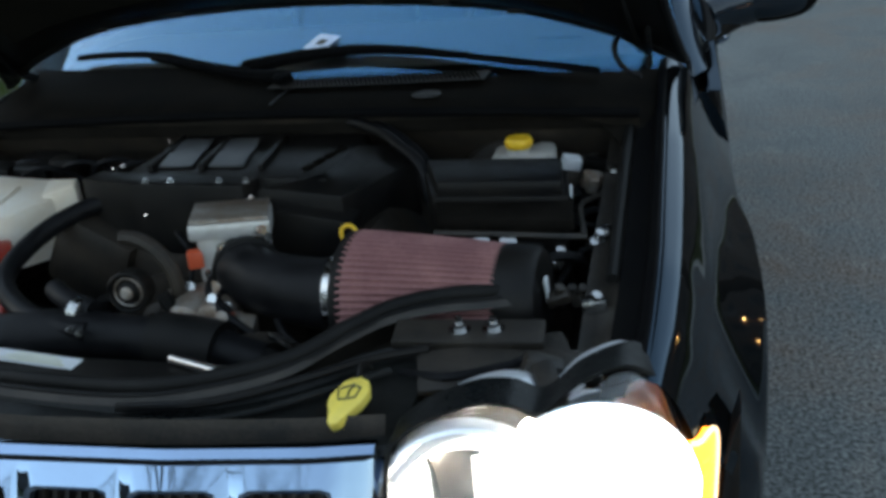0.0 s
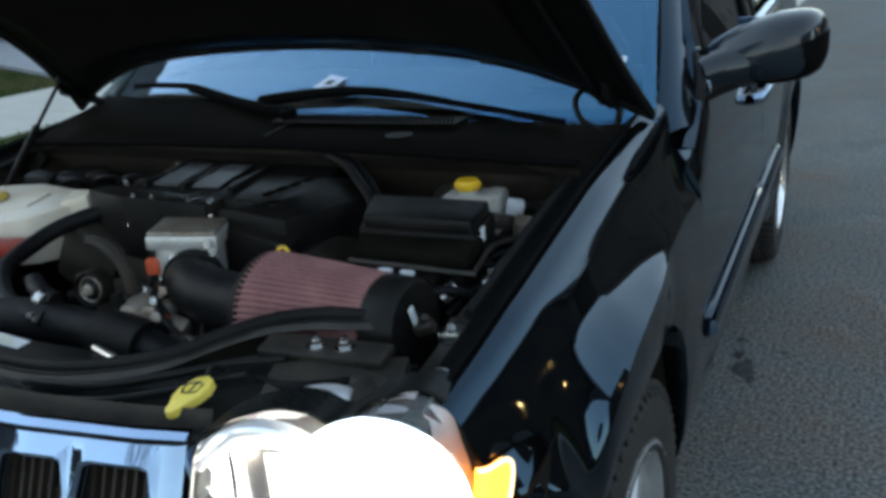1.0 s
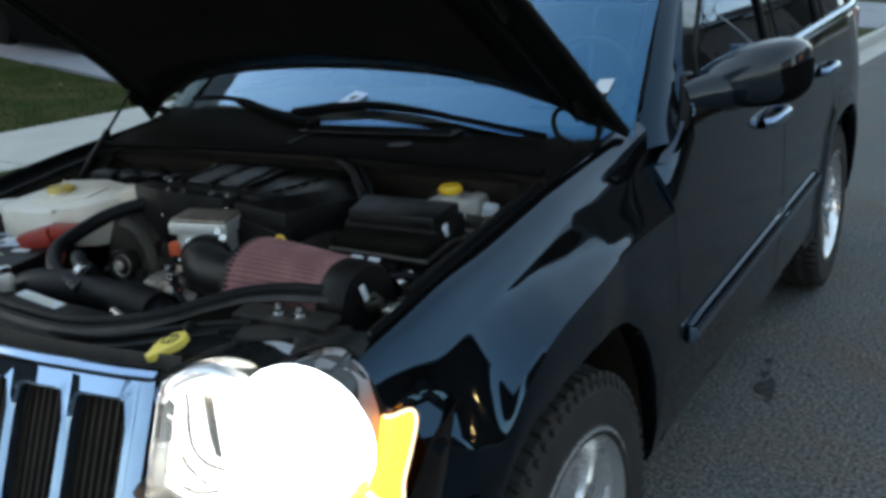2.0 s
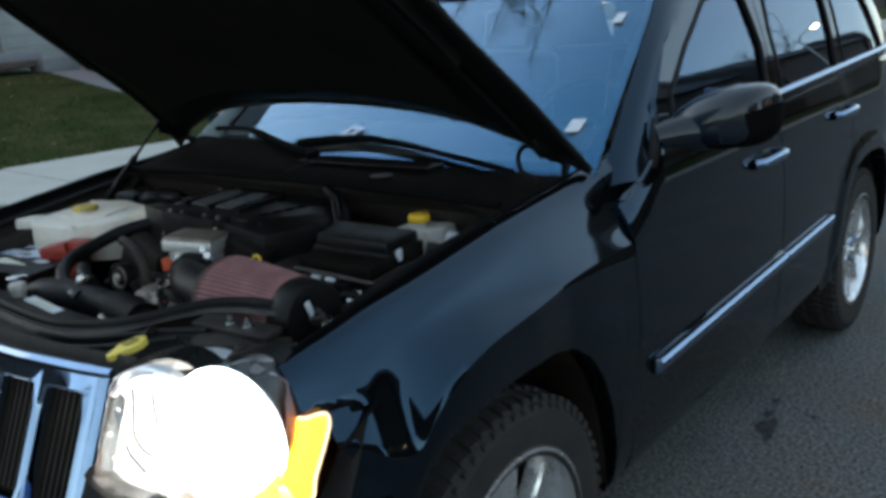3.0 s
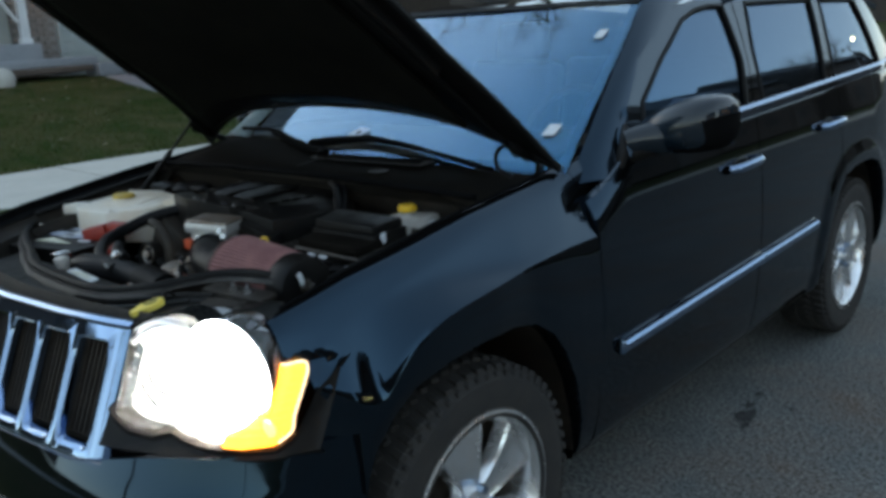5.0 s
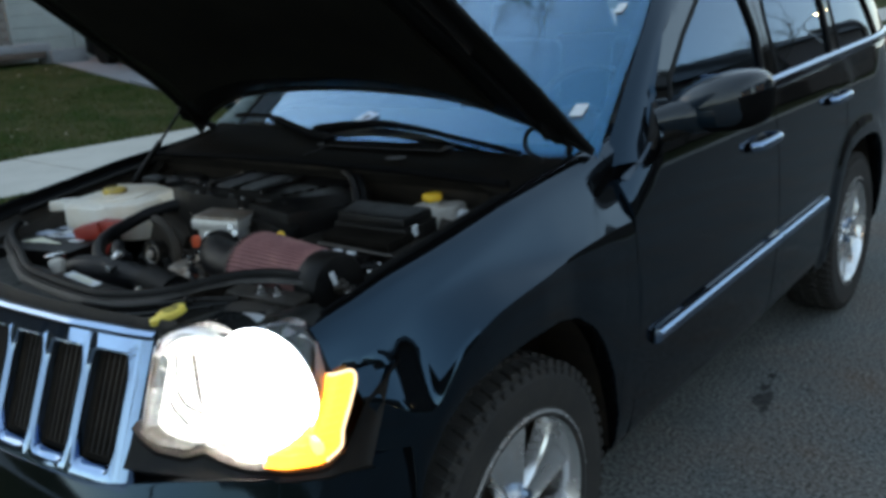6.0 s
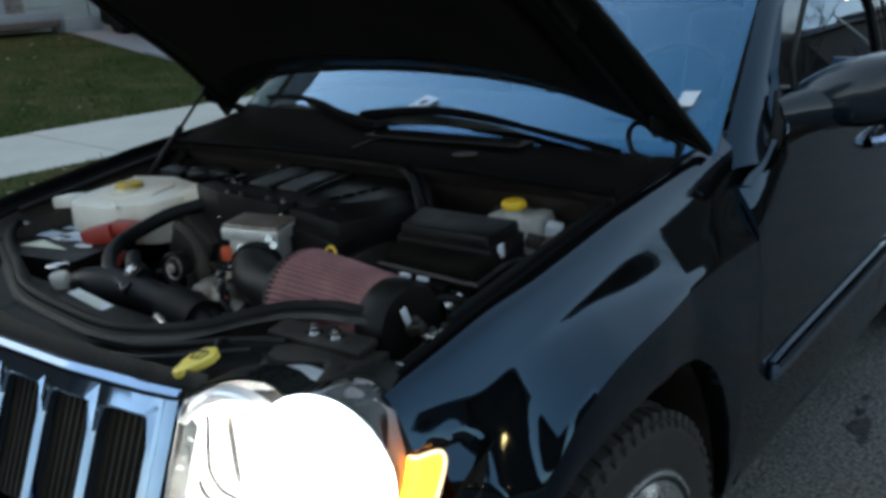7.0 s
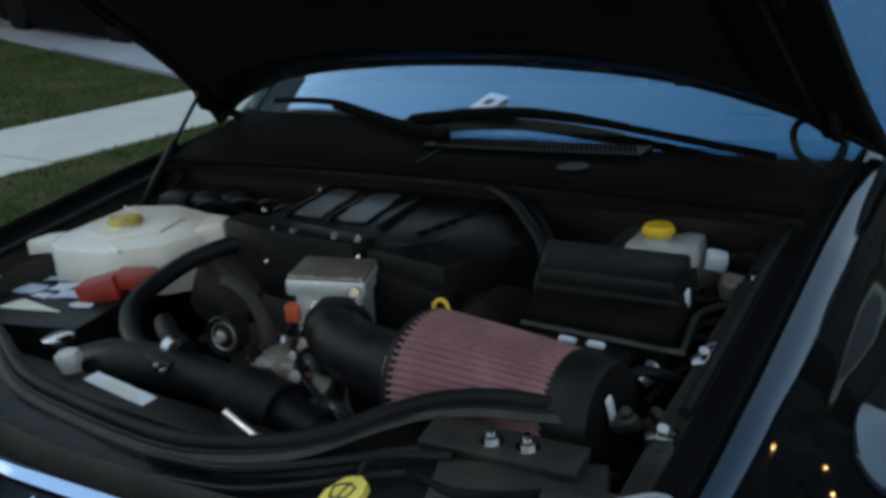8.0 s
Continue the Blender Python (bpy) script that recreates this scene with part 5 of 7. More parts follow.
# hood seal on its lip, winding round the front of the bay
SEAL = [(0.62, 0.60, 1.012), (0.555, 0.578, 1.012), (0.50, 0.568, 1.010), (0.437, 0.540, 1.006), (0.388, 0.490, 1.0), (0.33, 0.425, 0.988), (0.235, 0.388, 0.975), (0.12, 0.366, 0.968), (-0.07, 0.374, 0.966), (-0.24, 0.394, 0.968), (-0.41, 0.458, 0.970), (-0.52, 0.495, 0.972), (-0.66, 0.555, 0.975), (-0.735, 0.62, 0.985)]
rows = []
for i, p in enumerate(smooth_path(SEAL, 8)):
    rows.append([p + Vector(o) for o in ((0, -0.026, -0.012), (0, -0.020, -0.004), (0, -0.006, -0.006), (0, 0.010, -0.008), (0, 0.022, -0.03), (0, 0.024, -0.08))])
lip = part("radiator_support", grid(rows), BRACKET, car, "dusty black upper radiator support")
part("hood_seal", tube([Vector(p) + Vector((0, 0.0, 0.002)) for p in SEAL], 0.011, 10, 8), RUBBER, lip, "round rubber hood seal")
part("seal_foot", tube([Vector(p) + Vector((0, -0.013, -0.006)) for p in SEAL], 0.006, 8, 8), RUBBER, lip)
part("drop_panel", grid([[(p[0], p[1] - 0.005, z) for p in SEAL] for z in (0.96, 0.65)]), BAYDARK, lip)

# bracket behind the headlight with two bolts
b = box((0.20, 0.05, 0.014), (0.545, 0.505, 0.988), 0.004, 2, (8, 0, 4))
box((0.16, 0.07, 0.012), (0.57, 0.455, 0.968), 0.004, 2, (16, 0, 14), b)
box((0.05, 0.09, 0.03), (0.655, 0.49, 0.965), 0.006, 2, (0, 0, 20), b)
lamp_bracket = part("lamp_bracket", b, BRACKET, car, "dusty black headlight bracket")
for x, y in ((0.534, 0.502), (0.578, 0.508)):
    bb = cyl((x, y, 0.994), (x, y, 1.006), 0.009, 6)
    bb = cyl((x, y, 0.993), (x, y, 0.997), 0.015, 16, bb)
    bb = cyl((x, y, 1.0), (x, y, 1.014), 0.005, 8, bb)
    part("bolt", bb, DULLCHROME, lamp_bracket, "pale zinc bolt")
part("lamp_rear_shell", merge(box((0.24, 0.16, 0.16), (0.62, 0.42, 0.87), 0.03, 3, (0, 0, 22)), lathe([(0, 0.075), (0.05, 0.07), (0.06, 0.04), (0.062, 0.001)], (0.68, 0.46, 0.90), (0.66, 0.60, 0.94), 24)), BRACKET, car, "black plastic back of the headlight")
part("lamp_latch", merge(box((0.03, 0.10, 0.05), (0.665, 0.40, 0.962), 0.008, 2, (12, 0, 20)), box((0.05, 0.03, 0.06), (0.645, 0.445, 0.965), 0.008, 2, (0, 20, 10))), BRACKET, car, "grey headlight latch")
part("lamp_wire", tube([(0.47, 0.44, 0.965), (0.53, 0.425, 0.972), (0.60, 0.45, 0.975), (0.65, 0.50, 0.97), (0.66, 0.56, 0.95)], 0.006, 8, 6), HOSE, car)

# washer filler
CAPO = Vector((0.412, 0.362, 0.0))
cap = part("washer_cap", prism([Vector((x, y, 0)) - CAPO for x, y in ((0.374, 0.355), (0.385, 0.390), (0.41, 0.408), (0.438, 0.402), (0.454, 0.380), (0.452, 0.352), (0.440, 0.325), (0.432, 0.302), (0.418, 0.294), (0.405, 0.300), (0.396, 0.318), (0.380, 0.335))], (0, 0, 0.014), 0.004), YELLOWPALE, car, "yellow washer fluid cap with a wiper symbol")
cap.location = (0.433, 0.352, 0.976)
cap.scale = (0.56, 0.70, 1)
cap.rotation_euler = (radians(13), 0, radians(-12))
turn = Matrix.Rotation(radians(20), 3, "Z")
for loop in (((-0.024, 0.008), (-0.018, -0.014), (0.0, -0.015), (0.018, -0.014), (0.024, 0.008), (0.012, 0.014), (0.0, 0.016), (-0.012, 0.014), (-0.024, 0.008)), ((0.0, -0.012), (0.001, 0.0), (0.004, 0.010), (0.008, 0.020))):
    path = []
    for (ax, ay), (bx, by) in zip(loop, loop[1:]):
        path += [Vector((0.0, 0.004, 0.0145)) + turn @ Vector((ax + (bx - ax) * k / 4, ay + (by - ay) * k / 4, 0)) for k in range(4)]
    path.append(Vector((0.0, 0.004, 0.0145)) + turn @ Vector((*loop[-1], 0)))
    part("symbol_line", tube(path, 0.0017, 5, 1), PRINT, cap, "black printed wiper symbol")
part("cap_tether", tube([(-0.005, 0.085, 0.0), (-0.006, 0.065, 0.018), (-0.003, 0.04, 0.010)], 0.005, 6, 4), PLASTIC, cap)
part("washer_neck", cyl((0.412, 0.358, 0.90), (0.412, 0.358, 0.956), 0.030, 20), PLASTIC, car, "black washer filler neck")

# engine cover
def hexa(b, poly, z0, z1, shrink=0.0, bevel=0.006):
    """Slab from a plan outline between two heights, the top drawn in."""
    c = Vector((sum(p[0] for p in poly) / len(poly), sum(p[1] for p in poly) / len(poly), 0))
    g = bmesh.new()
    lo = [g.verts.new((p[0], p[1], z0)) for p in poly]
    hi = [g.verts.new((p[0] + (c.x - p[0]) * shrink, p[1] + (c.y - p[1]) * shrink, z1 if len(p) < 3 else p[2])) for p in poly]
    n = len(poly)
    g.faces.new(lo)
    g.faces.new(hi)
    for i in range(n):
        g.faces.new((lo[i], lo[(i + 1) % n], hi[(i + 1) % n], hi[i]))
    bmesh.ops.recalc_face_normals(g, faces=g.faces)
    if bevel:
        bmesh.ops.bevel(g, geom=g.edges[:], offset=bevel, segments=2, affect="EDGES", profile=0.6)
    return merge(b, g)


b = hexa(None, [(-0.20, 0.88), (0.08, 0.855), (0.235, 0.845), (0.25, 1.0), (0.20, 1.19), (-0.20, 1.20)], 0.96, 1.082, 0.03, 0.010)
b = hexa(b, [(-0.262, 0.850), (-0.14, 0.822), (0.09, 0.810), (0.10, 0.86), (-0.25, 0.90)], 0.95, 1.084, 0.015, 0.006)
engine = part("engine_cover", b, PLASTIC, car, "black plastic engine cover with raised ribs and pale inlays")
b = hexa(None, [(0.10, 0.825, 1.074), (0.262, 0.822, 1.060), (0.345, 1.01, 1.060), (0.30, 1.10, 1.068), (0.22, 1.04, 1.086), (0.215, 0.87, 1.086)], 0.92, 1.06, 0.02, 0.008)
part("cover_side", b, PLASTIC, engine)
b = hexa(None, [(0.10, 0.806, 1.046), (0.285, 0.796, 1.022), (0.292, 0.84, 1.03), (0.10, 0.85, 1.06)], 0.91, 1.045, 0.02, 0.006)
part("cover_front", b, PLASTIC, engine)
for x0 in (-0.135, -0.03, 0.09):
    for ya, yb, mt in ((0.91, 0.985, COWLMAT), (0.99, 1.07, COWLMAT)):
        s = -0.035
        pts = [(x0 + 0.075 + s * (ya - 0.9) / 0.15, ya, 1.084), (x0 + 0.005 + s * (ya - 0.9) / 0.15, ya, 1.084), (x0 + 0.005 + s * (yb - 0.9) / 0.15, yb, 1.087), (x0 + 0.075 + s * (yb - 0.9) / 0.15, yb, 1.087)]
        if x0 < 0.05:
            part("inlay", prism(pts, (0, 0, 0.004), 0.001, seg=1), M("grey_inlay", (0.045, 0.047, 0.05), 0.4, 0.2, (0.08, 0.082, 0.085), 14) if ya < 0.95 else bpy.data.materials["grey_inlay"], engine, "pale grey inlay panel")
    rib = hexa(None, [(x0 - 0.012, 0.895), (x0 + 0.0, 0.895), (x0 - 0.035, 1.09), (x0 - 0.047, 1.09)], 1.07, 1.094, 0, 0.003)
    part("cover_rib", rib, PLASTIC, engine)
# embossed lettering that cannot be read: plain raised bars
for k in range(4):
    part("emboss_bar", box((0.012, 0.026, 0.004), (0.172 + 0.008 * k, 0.905 + 0.035 * k, 1.085), 0.001, 1, (0, 0, -12)), COWLMAT, engine)
for x in (-0.112, -0.062, 0.034, 0.086):
    bb = cyl((x, 0.832, 1.083), (x, 0.832, 1.090), 0.005, 6)
    part("cover_bolt", cyl((x, 0.832, 1.082), (x, 0.832, 1.085), 0.007, 14, bb), DULLCHROME, engine, "bright cover bolt")
for x, y, z in ((-0.10, 0.80, 1.03), (0.0, 0.80, 1.03), (0.105, 0.812, 1.06), (-0.20, 0.905, 1.087), (-0.27, 0.97, 1.06), (-0.19, 1.06, 1.087)):
    part("cover_stud", cyl((x, y, z), (x - 0.002, y - 0.005, z + 0.005), 0.0035, 6), DULLCHROME, engine)
block = part("engine_block", box((0.36, 0.36, 0.30), (-0.02, 1.0, 0.82), 0.04), BAYDARK, car, "grimy dark engine block")
part("cylinder_head", box((0.16, 0.34, 0.16), (-0.26, 0.97, 0.93), 0.03, 2, (0, 30, 0)), BAYDARK, block)
part("cylinder_head", box((0.16, 0.34, 0.16), (0.28, 0.97, 0.90), 0.03, 2, (0, -30, 0)), BAYDARK, block)
# tall hose arching behind the engine
part("arch_hose", tube([(-0.34, 1.15, 1.06), (-0.20, 1.14, 1.098), (-0.02, 1.135, 1.108), (0.14, 1.13, 1.108), (0.24, 1.08, 1.103), (0.31, 1.02, 1.085), (0.36, 0.975, 1.06), (0.38, 0.95, 1.0)], 0.0105, 10, 8), HOSE, car, "black hose arching behind the engine")
part("arch_pipe", tube([(-0.22, 1.165, 1.09), (0.0, 1.158, 1.10), (0.15, 1.15, 1.10), (0.25, 1.10, 1.10), (0.33, 1.03, 1.08), (0.385, 0.975, 1.05)], 0.009, 8, 8), HOSE, car)

# throttle body
b = box((0.135, 0.10, 0.028), (0.083, 0.765, 1.038), 0.006, 2, (0, 3, 22))
box((0.118, 0.085, 0.09), (0.080, 0.768, 0.985), 0.010, 2, (0, 3, 22), b)
throttle = part("throttle_body", b, CASTBRIGHT, car, "bright cast aluminium throttle body")
part("throttle_lid", box((0.128, 0.094, 0.008), (0.083, 0.766, 1.055), 0.003, 2, (0, 3, 22)), CASTALU, throttle, "dull grey throttle lid")
for k, (dx, dy) in enumerate(((-0.05, -0.055), (0.045, -0.02))):
    part("connector", box((0.026, 0.022, 0.03), (0.085 + dx, 0.765 + dy, 0.992), 0.004, 2, (0, 0, 22)), ORANGE if k == 0 else PLASTIC, throttle, "orange-red plug")
for c in ((0.145, 0.735, 1.035), (0.15, 0.742, 1.02), (0.088, 0.705, 1.015), (0.06, 0.70, 0.97)):
    part("clamp_screw", cyl(c, (c[0] + 0.012, c[1] - 0.01, c[2] + 0.004), 0.008, 10), DULLCHROME, throttle)
# rubber elbow, clamp and cone filter
elbow = part("intake_elbow", tube([(0.105, 0.735, 0.975), (0.135, 0.70, 0.972), (0.19, 0.675, 0.966), (0.26, 0.66, 0.962), (0.335, 0.655, 0.962)], 0.056, 20, 8, radii=[0.050, 0.051, 0.052, 0.055, 0.062]), HOSE, car, "black rubber intake elbow")
part("elbow_lip", lathe([(0, 0.050), (0.004, 0.057), (0.014, 0.057), (0.018, 0.051)], (0.118, 0.722, 0.974), (0.14, 0.69, 0.972), 24), RUBBER, elbow)
FA, FB = Vector((0.345, 0.655, 0.962)), Vector((0.572, 0.640, 0.972))
ax = (FB - FA).normalized()
fl = (FB - FA).length
part("hose_clamp", lathe([(-0.040, 0.060), (-0.040, 0.066), (-0.024, 0.069), (-0.024, 0.063)], FA, FB, 40, caps=False), DULLCHROME, elbow, "bright steel hose clamp")
nf = 240
rows = []
for h, r in ((0.0, 0.099), (0.25, 0.0945), (0.5, 0.0895), (0.75, 0.084), (1.0, 0.078)):
    q = ax.to_track_quat("Z", "Y").to_matrix()
    rows.append([FA + ax * (h * fl) + q @ Vector(((r + (0.0022 if i % 4 in (0, 1) else -0.0022)) * math.cos(2 * math.pi * i / nf), (r + (0.0022 if i % 4 in (0, 1) else -0.0022)) * math.sin(2 * math.pi * i / nf), 0)) for i in range(nf)])
filt = part("air_filter", grid(rows, close=True), FILTER, car, "dusty red pleated cone air filter", angle=20)
part("filter_base", lathe([(-0.020, 0.060), (-0.018, 0.085), (-0.012, 0.099), (0.002, 0.101), (0.006, 0.098)], FA, FB, 48), RUBBER, filt, "black rubber filter base")
part("filter_end", lathe([(fl - 0.006, 0.077), (fl - 0.004, 0.080), (fl + 0.015, 0.080), (fl + 0.045, 0.077), (fl + 0.054, 0.071), (fl + 0.058, 0.05), (fl + 0.058, 0.001)], FA, FB, 40, caps=False), PLASTIC, filt, "black rubber filter end cap")
part("filter_label", box((0.004, 0.012, 0.045), (0.634, 0.615, 1.0), 0.001, 1, (20, 0, -4)), LABEL, filt, "small white label")
# metal accessories below the throttle
rnd = random.Random(11)
b = lathe([(0, 0.05), (0.01, 0.058), (0.06, 0.06), (0.09, 0.05), (0.10, 0.03)], (0.06, 0.70, 0.90), (0.05, 0.58, 0.905), 28)
lathe([(0, 0.03), (0.02, 0.034), (0.05, 0.024), (0.055, 0.01)], (0.095, 0.66, 0.925), (0.11, 0.56, 0.94), 18, b)
box((0.07, 0.05, 0.06), (0.02, 0.67, 0.915), 0.012, 2, (10, 20, 30), b)
box((0.05, 0.04, 0.05), (0.14, 0.63, 0.905), 0.01, 2, (20, 10, 10), b)
alt = part("alternator", b, CASTALU, car, "stained cast aluminium alternator")
for k in range(9):
    c = Vector((rnd.uniform(0.03, 0.19), rnd.uniform(0.60, 0.68), rnd.uniform(0.915, 0.955)))
    part("fitting", cyl(c, c + Vector((rnd.uniform(-0.02, 0.02), -0.018, 0.01)), rnd.uniform(0.006, 0.012), 8), (DULLCHROME, CASTALU, BRACKET)[k % 3], alt)
part("plug", box((0.03, 0.022, 0.02), (0.125, 0.615, 0.935), 0.004, 2, (0, 15, 30)), M("brown_plug", (0.22, 0.06, 0.035), 0.5), alt, "rust-brown plug")
for pts, r in (([(0.10, 0.66, 0.955), (0.115, 0.62, 0.95), (0.16, 0.60, 0.93), (0.20, 0.60, 0.90)], 0.007), ([(0.07, 0.69, 0.97), (0.09, 0.64, 0.965), (0.13, 0.625, 0.94), (0.145, 0.59, 0.91)], 0.006), ([(0.2, 0.64, 0.93), (0.23, 0.60, 0.92), (0.27, 0.58, 0.90)], 0.006), ([(-0.05, 0.80, 1.0), (-0.02, 0.76, 1.01), (0.01, 0.74, 0.98), (0.02, 0.70, 0.95)], 0.005)):
    part("hose", tube(pts, r, 8, 6), HOSE, alt)
for c, s, r_ in (((0.21, 0.59, 0.915), (0.05, 0.03, 0.012), (0, 10, 20)), ((0.25, 0.555, 0.935), (0.06, 0.014, 0.01), (0, 0, -30)), ((0.18, 0.56, 0.92), (0.04, 0.03, 0.02), (10, 0, 40))):
    part("bracket", box(s, c, 0.003, 2, r_), DULLCHROME if s[1] < 0.02 else BRACKET, alt)

# idler pulley with guard
c = Vector((-0.043, 0.618, 0.972))
d = Vector((0.12, -0.98, 0.12)).normalized()
pul = part("pulley", lathe([(-0.03, 0.034), (0.0, 0.034), (0.002, 0.032), (0.0, 0.028), (-0.006, 0.026), (-0.006, 0.018), (0.0, 0.015), (0.002, 0.012), (0.002, 0.001)], c, c + d, 36), PLASTIC, car, "black idler pulley")
part("pulley_hub", lathe([(0.002, 0.011), (0.005, 0.010), (0.007, 0.006), (0.006, 0.001)], c, c + d, 20, caps=False), CASTALU, pul, "worn steel pulley hub")
part("pulley_ring", lathe([(-0.004, 0.025), (-0.002, 0.023), (-0.004, 0.021)], c, c + d, 28, caps=False), CASTALU, pul)
guard = [c + Vector((0.075 * math.cos(a), 0.03, 0.085 * math.sin(a))) for a in np.linspace(radians(-60), radians(95), 9)]
part("belt_guard", tube(guard, 0.012, 8, 4), BAYDARK, pul, "dark belt guard")
part("fan_clutch", lathe([(0, 0.10), (0.02, 0.105), (0.03, 0.06), (0.05, 0.05), (0.055, 0.001)], (-0.03, 0.72, 0.86), (-0.03, 0.55, 0.86), 28), BAYDARK, car)
part("belt", tube([(-0.09, 0.62, 0.96), (-0.10, 0.63, 0.86), (-0.02, 0.63, 0.80), (0.05, 0.63, 0.86), (0.02, 0.62, 0.97)], 0.012, 6, 6), RUBBER, car, "black drive belt")

# hoses
part("heater_hose", tube([(-0.12, 0.86, 1.035), (-0.22, 0.86, 1.036), (-0.285, 0.79, 1.020), (-0.31, 0.71, 0.995), (-0.285, 0.63, 0.98), (-0.205, 0.565, 0.965), (-0.12, 0.535, 0.955), (-0.06, 0.53, 0.948)], 0.0175, 14, 8), HOSE, car, "thick black hose looping to the radiator")
part("radiator_hose", tube([(-0.30, 0.53, 0.90), (-0.22, 0.53, 0.925), (-0.12, 0.545, 0.935), (0.0, 0.555, 0.928), (0.12, 0.553, 0.918), (0.22, 0.545, 0.90)], 0.040, 16, 8, radii=[0.045, 0.046, 0.040, 0.036, 0.036, 0.03]), HOSE, car, "fat black radiator hose")
part("hose_sleeve", tube([(0.04, 0.553, 0.928), (0.09, 0.553, 0.924), (0.15, 0.55, 0.917)], 0.044, 18, 5), RUBBER, car, "ribbed black hose sleeve")
part("hose_end", tube([(0.16, 0.548, 0.914), (0.20, 0.545, 0.905), (0.235, 0.54, 0.893)], 0.028, 16, 4), RUBBER, car)
part("hose_joint", lathe([(0, 0.016), (0.004, 0.022), (0.02, 0.022), (0.024, 0.016)], (-0.105, 0.562, 0.972), (-0.08, 0.56, 0.965), 20), DULLCHROME, car, "bright hose clip")
part("hose_tee", tube([(-0.16, 0.60, 0.985), (-0.12, 0.575, 0.98), (-0.07, 0.565, 0.968)], 0.017, 12, 5), HOSE, car)
for x, y, z in ((-0.075, 0.512, 0.962), (-0.055, 0.506, 0.96)):
    part("hose_spring_clip", box((0.012, 0.012, 0.010), (x, y, z), 0.003), DULLCHROME, car)
part("shroud", merge(box((0.86, 0.06, 0.05), (-0.08, 0.45, 0.915), 0.012), box((0.80, 0.02, 0.30), (-0.08, 0.47, 0.76), 0.006)), PLASTIC, car, "black fan shroud")
part("spare_rod", cyl((0.115, 0.475, 0.945), (0.225, 0.435, 0.95), 0.008, 12), DULLCHROME, car, "short bright steel rod")
lab = part("shroud_label", box((0.155, 0.026, 0.002), (-0.105, 0.458, 0.943), 0, 1, (4, 2, -4)), LABEL, car, "white paper label with printed lines", smooth=False)
for k in range(3):
    part("print_bar", box((0.12 - 0.02 * k, 0.003, 0.001), (-0.105, 0.450 + 0.008 * k, 0.9448), 0, 1, (4, 2, -4)), LABELYEL, lab, smooth=False)
whitecap = part("overflow_cap", lathe([(0, 0.015), (0.006, 0.0165), (0.030, 0.016), (0.032, 0.019), (0.050, 0.019), (0.055, 0.016), (0.056, 0.001)], (-0.245, 0.470, 0.918), (-0.245, 0.470, 1.0), 24, caps=False), TANKW, car, "white plastic cap on the radiator")
for k in range(8):
    a = 2 * math.pi * k / 8
    part("cap_rib", box((0.006, 0.004, 0.014), (-0.245 + 0.019 * math.cos(a), 0.470 + 0.019 * math.sin(a), 0.962), 0.001, 1, (0, 0, math.degrees(a))), TANKW, whitecap)

# coolant tank
b = hexa(None, [(-0.705, 0.745, 1.026), (-0.64, 0.715, 1.020), (-0.50, 0.735, 1.022), (-0.395, 0.80, 1.030), (-0.345, 0.875, 1.040), (-0.40, 0.965, 1.046), (-0.56, 0.99, 1.047), (-0.69, 0.955, 1.044)], 0.92, 1.0, 0.02, 0.012)
b = hexa(b, [(-0.645, 0.79, 1.034), (-0.53, 0.775, 1.034), (-0.44, 0.84, 1.040), (-0.45, 0.925, 1.048), (-0.575, 0.955, 1.050), (-0.65, 0.915, 1.044)], 1.0, 1.0, 0.10, 0.004)
b = hexa(b, [(-0.42, 0.955, 1.050), (-0.375, 0.865, 1.044), (-0.305, 0.885, 1.060), (-0.325, 0.925, 1.062)], 1.0, 1.0, 0.03, 0.008)
b = hexa(b, [(-0.745, 0.735, 1.034), (-0.715, 0.705, 1.032), (-0.67, 0.74, 1.028), (-0.69, 0.79, 1.032)], 1.0, 1.0, 0.03, 0.006)
tank = part("coolant_tank", b, TANK, car, "milky white coolant tank stained with brown coolant")
part("tank_neck", cyl((-0.571, 0.852, 1.030), (-0.571, 0.852, 1.046), 0.036, 24, bev=0.004), TANK, tank)
tc_ = part("tank_cap", lathe([(0, 0.035), (0.003, 0.037), (0.010, 0.036), (0.013, 0.031), (0.011, 0.018), (0.014, 0.014), (0.014, 0.001)], (-0.571, 0.852, 1.043), (-0.571, 0.852, 1.1), 28, caps=False), YELLOWDARK, tank, "worn dark-yellow pressure cap")
part("cap_grip", box((0.06, 0.012, 0.008), (-0.571, 0.852, 1.056), 0.003, 2, (0, 0, 35)), YELLOWDARK, tc_)
for p in ((-0.66, 0.93, 1.040), (-0.5, 0.76, 1.024)):
    part("tank_rib", box((0.08, 0.004, 0.01), p, 0.002, 1, (0, 0, -20)), TANK, tank)

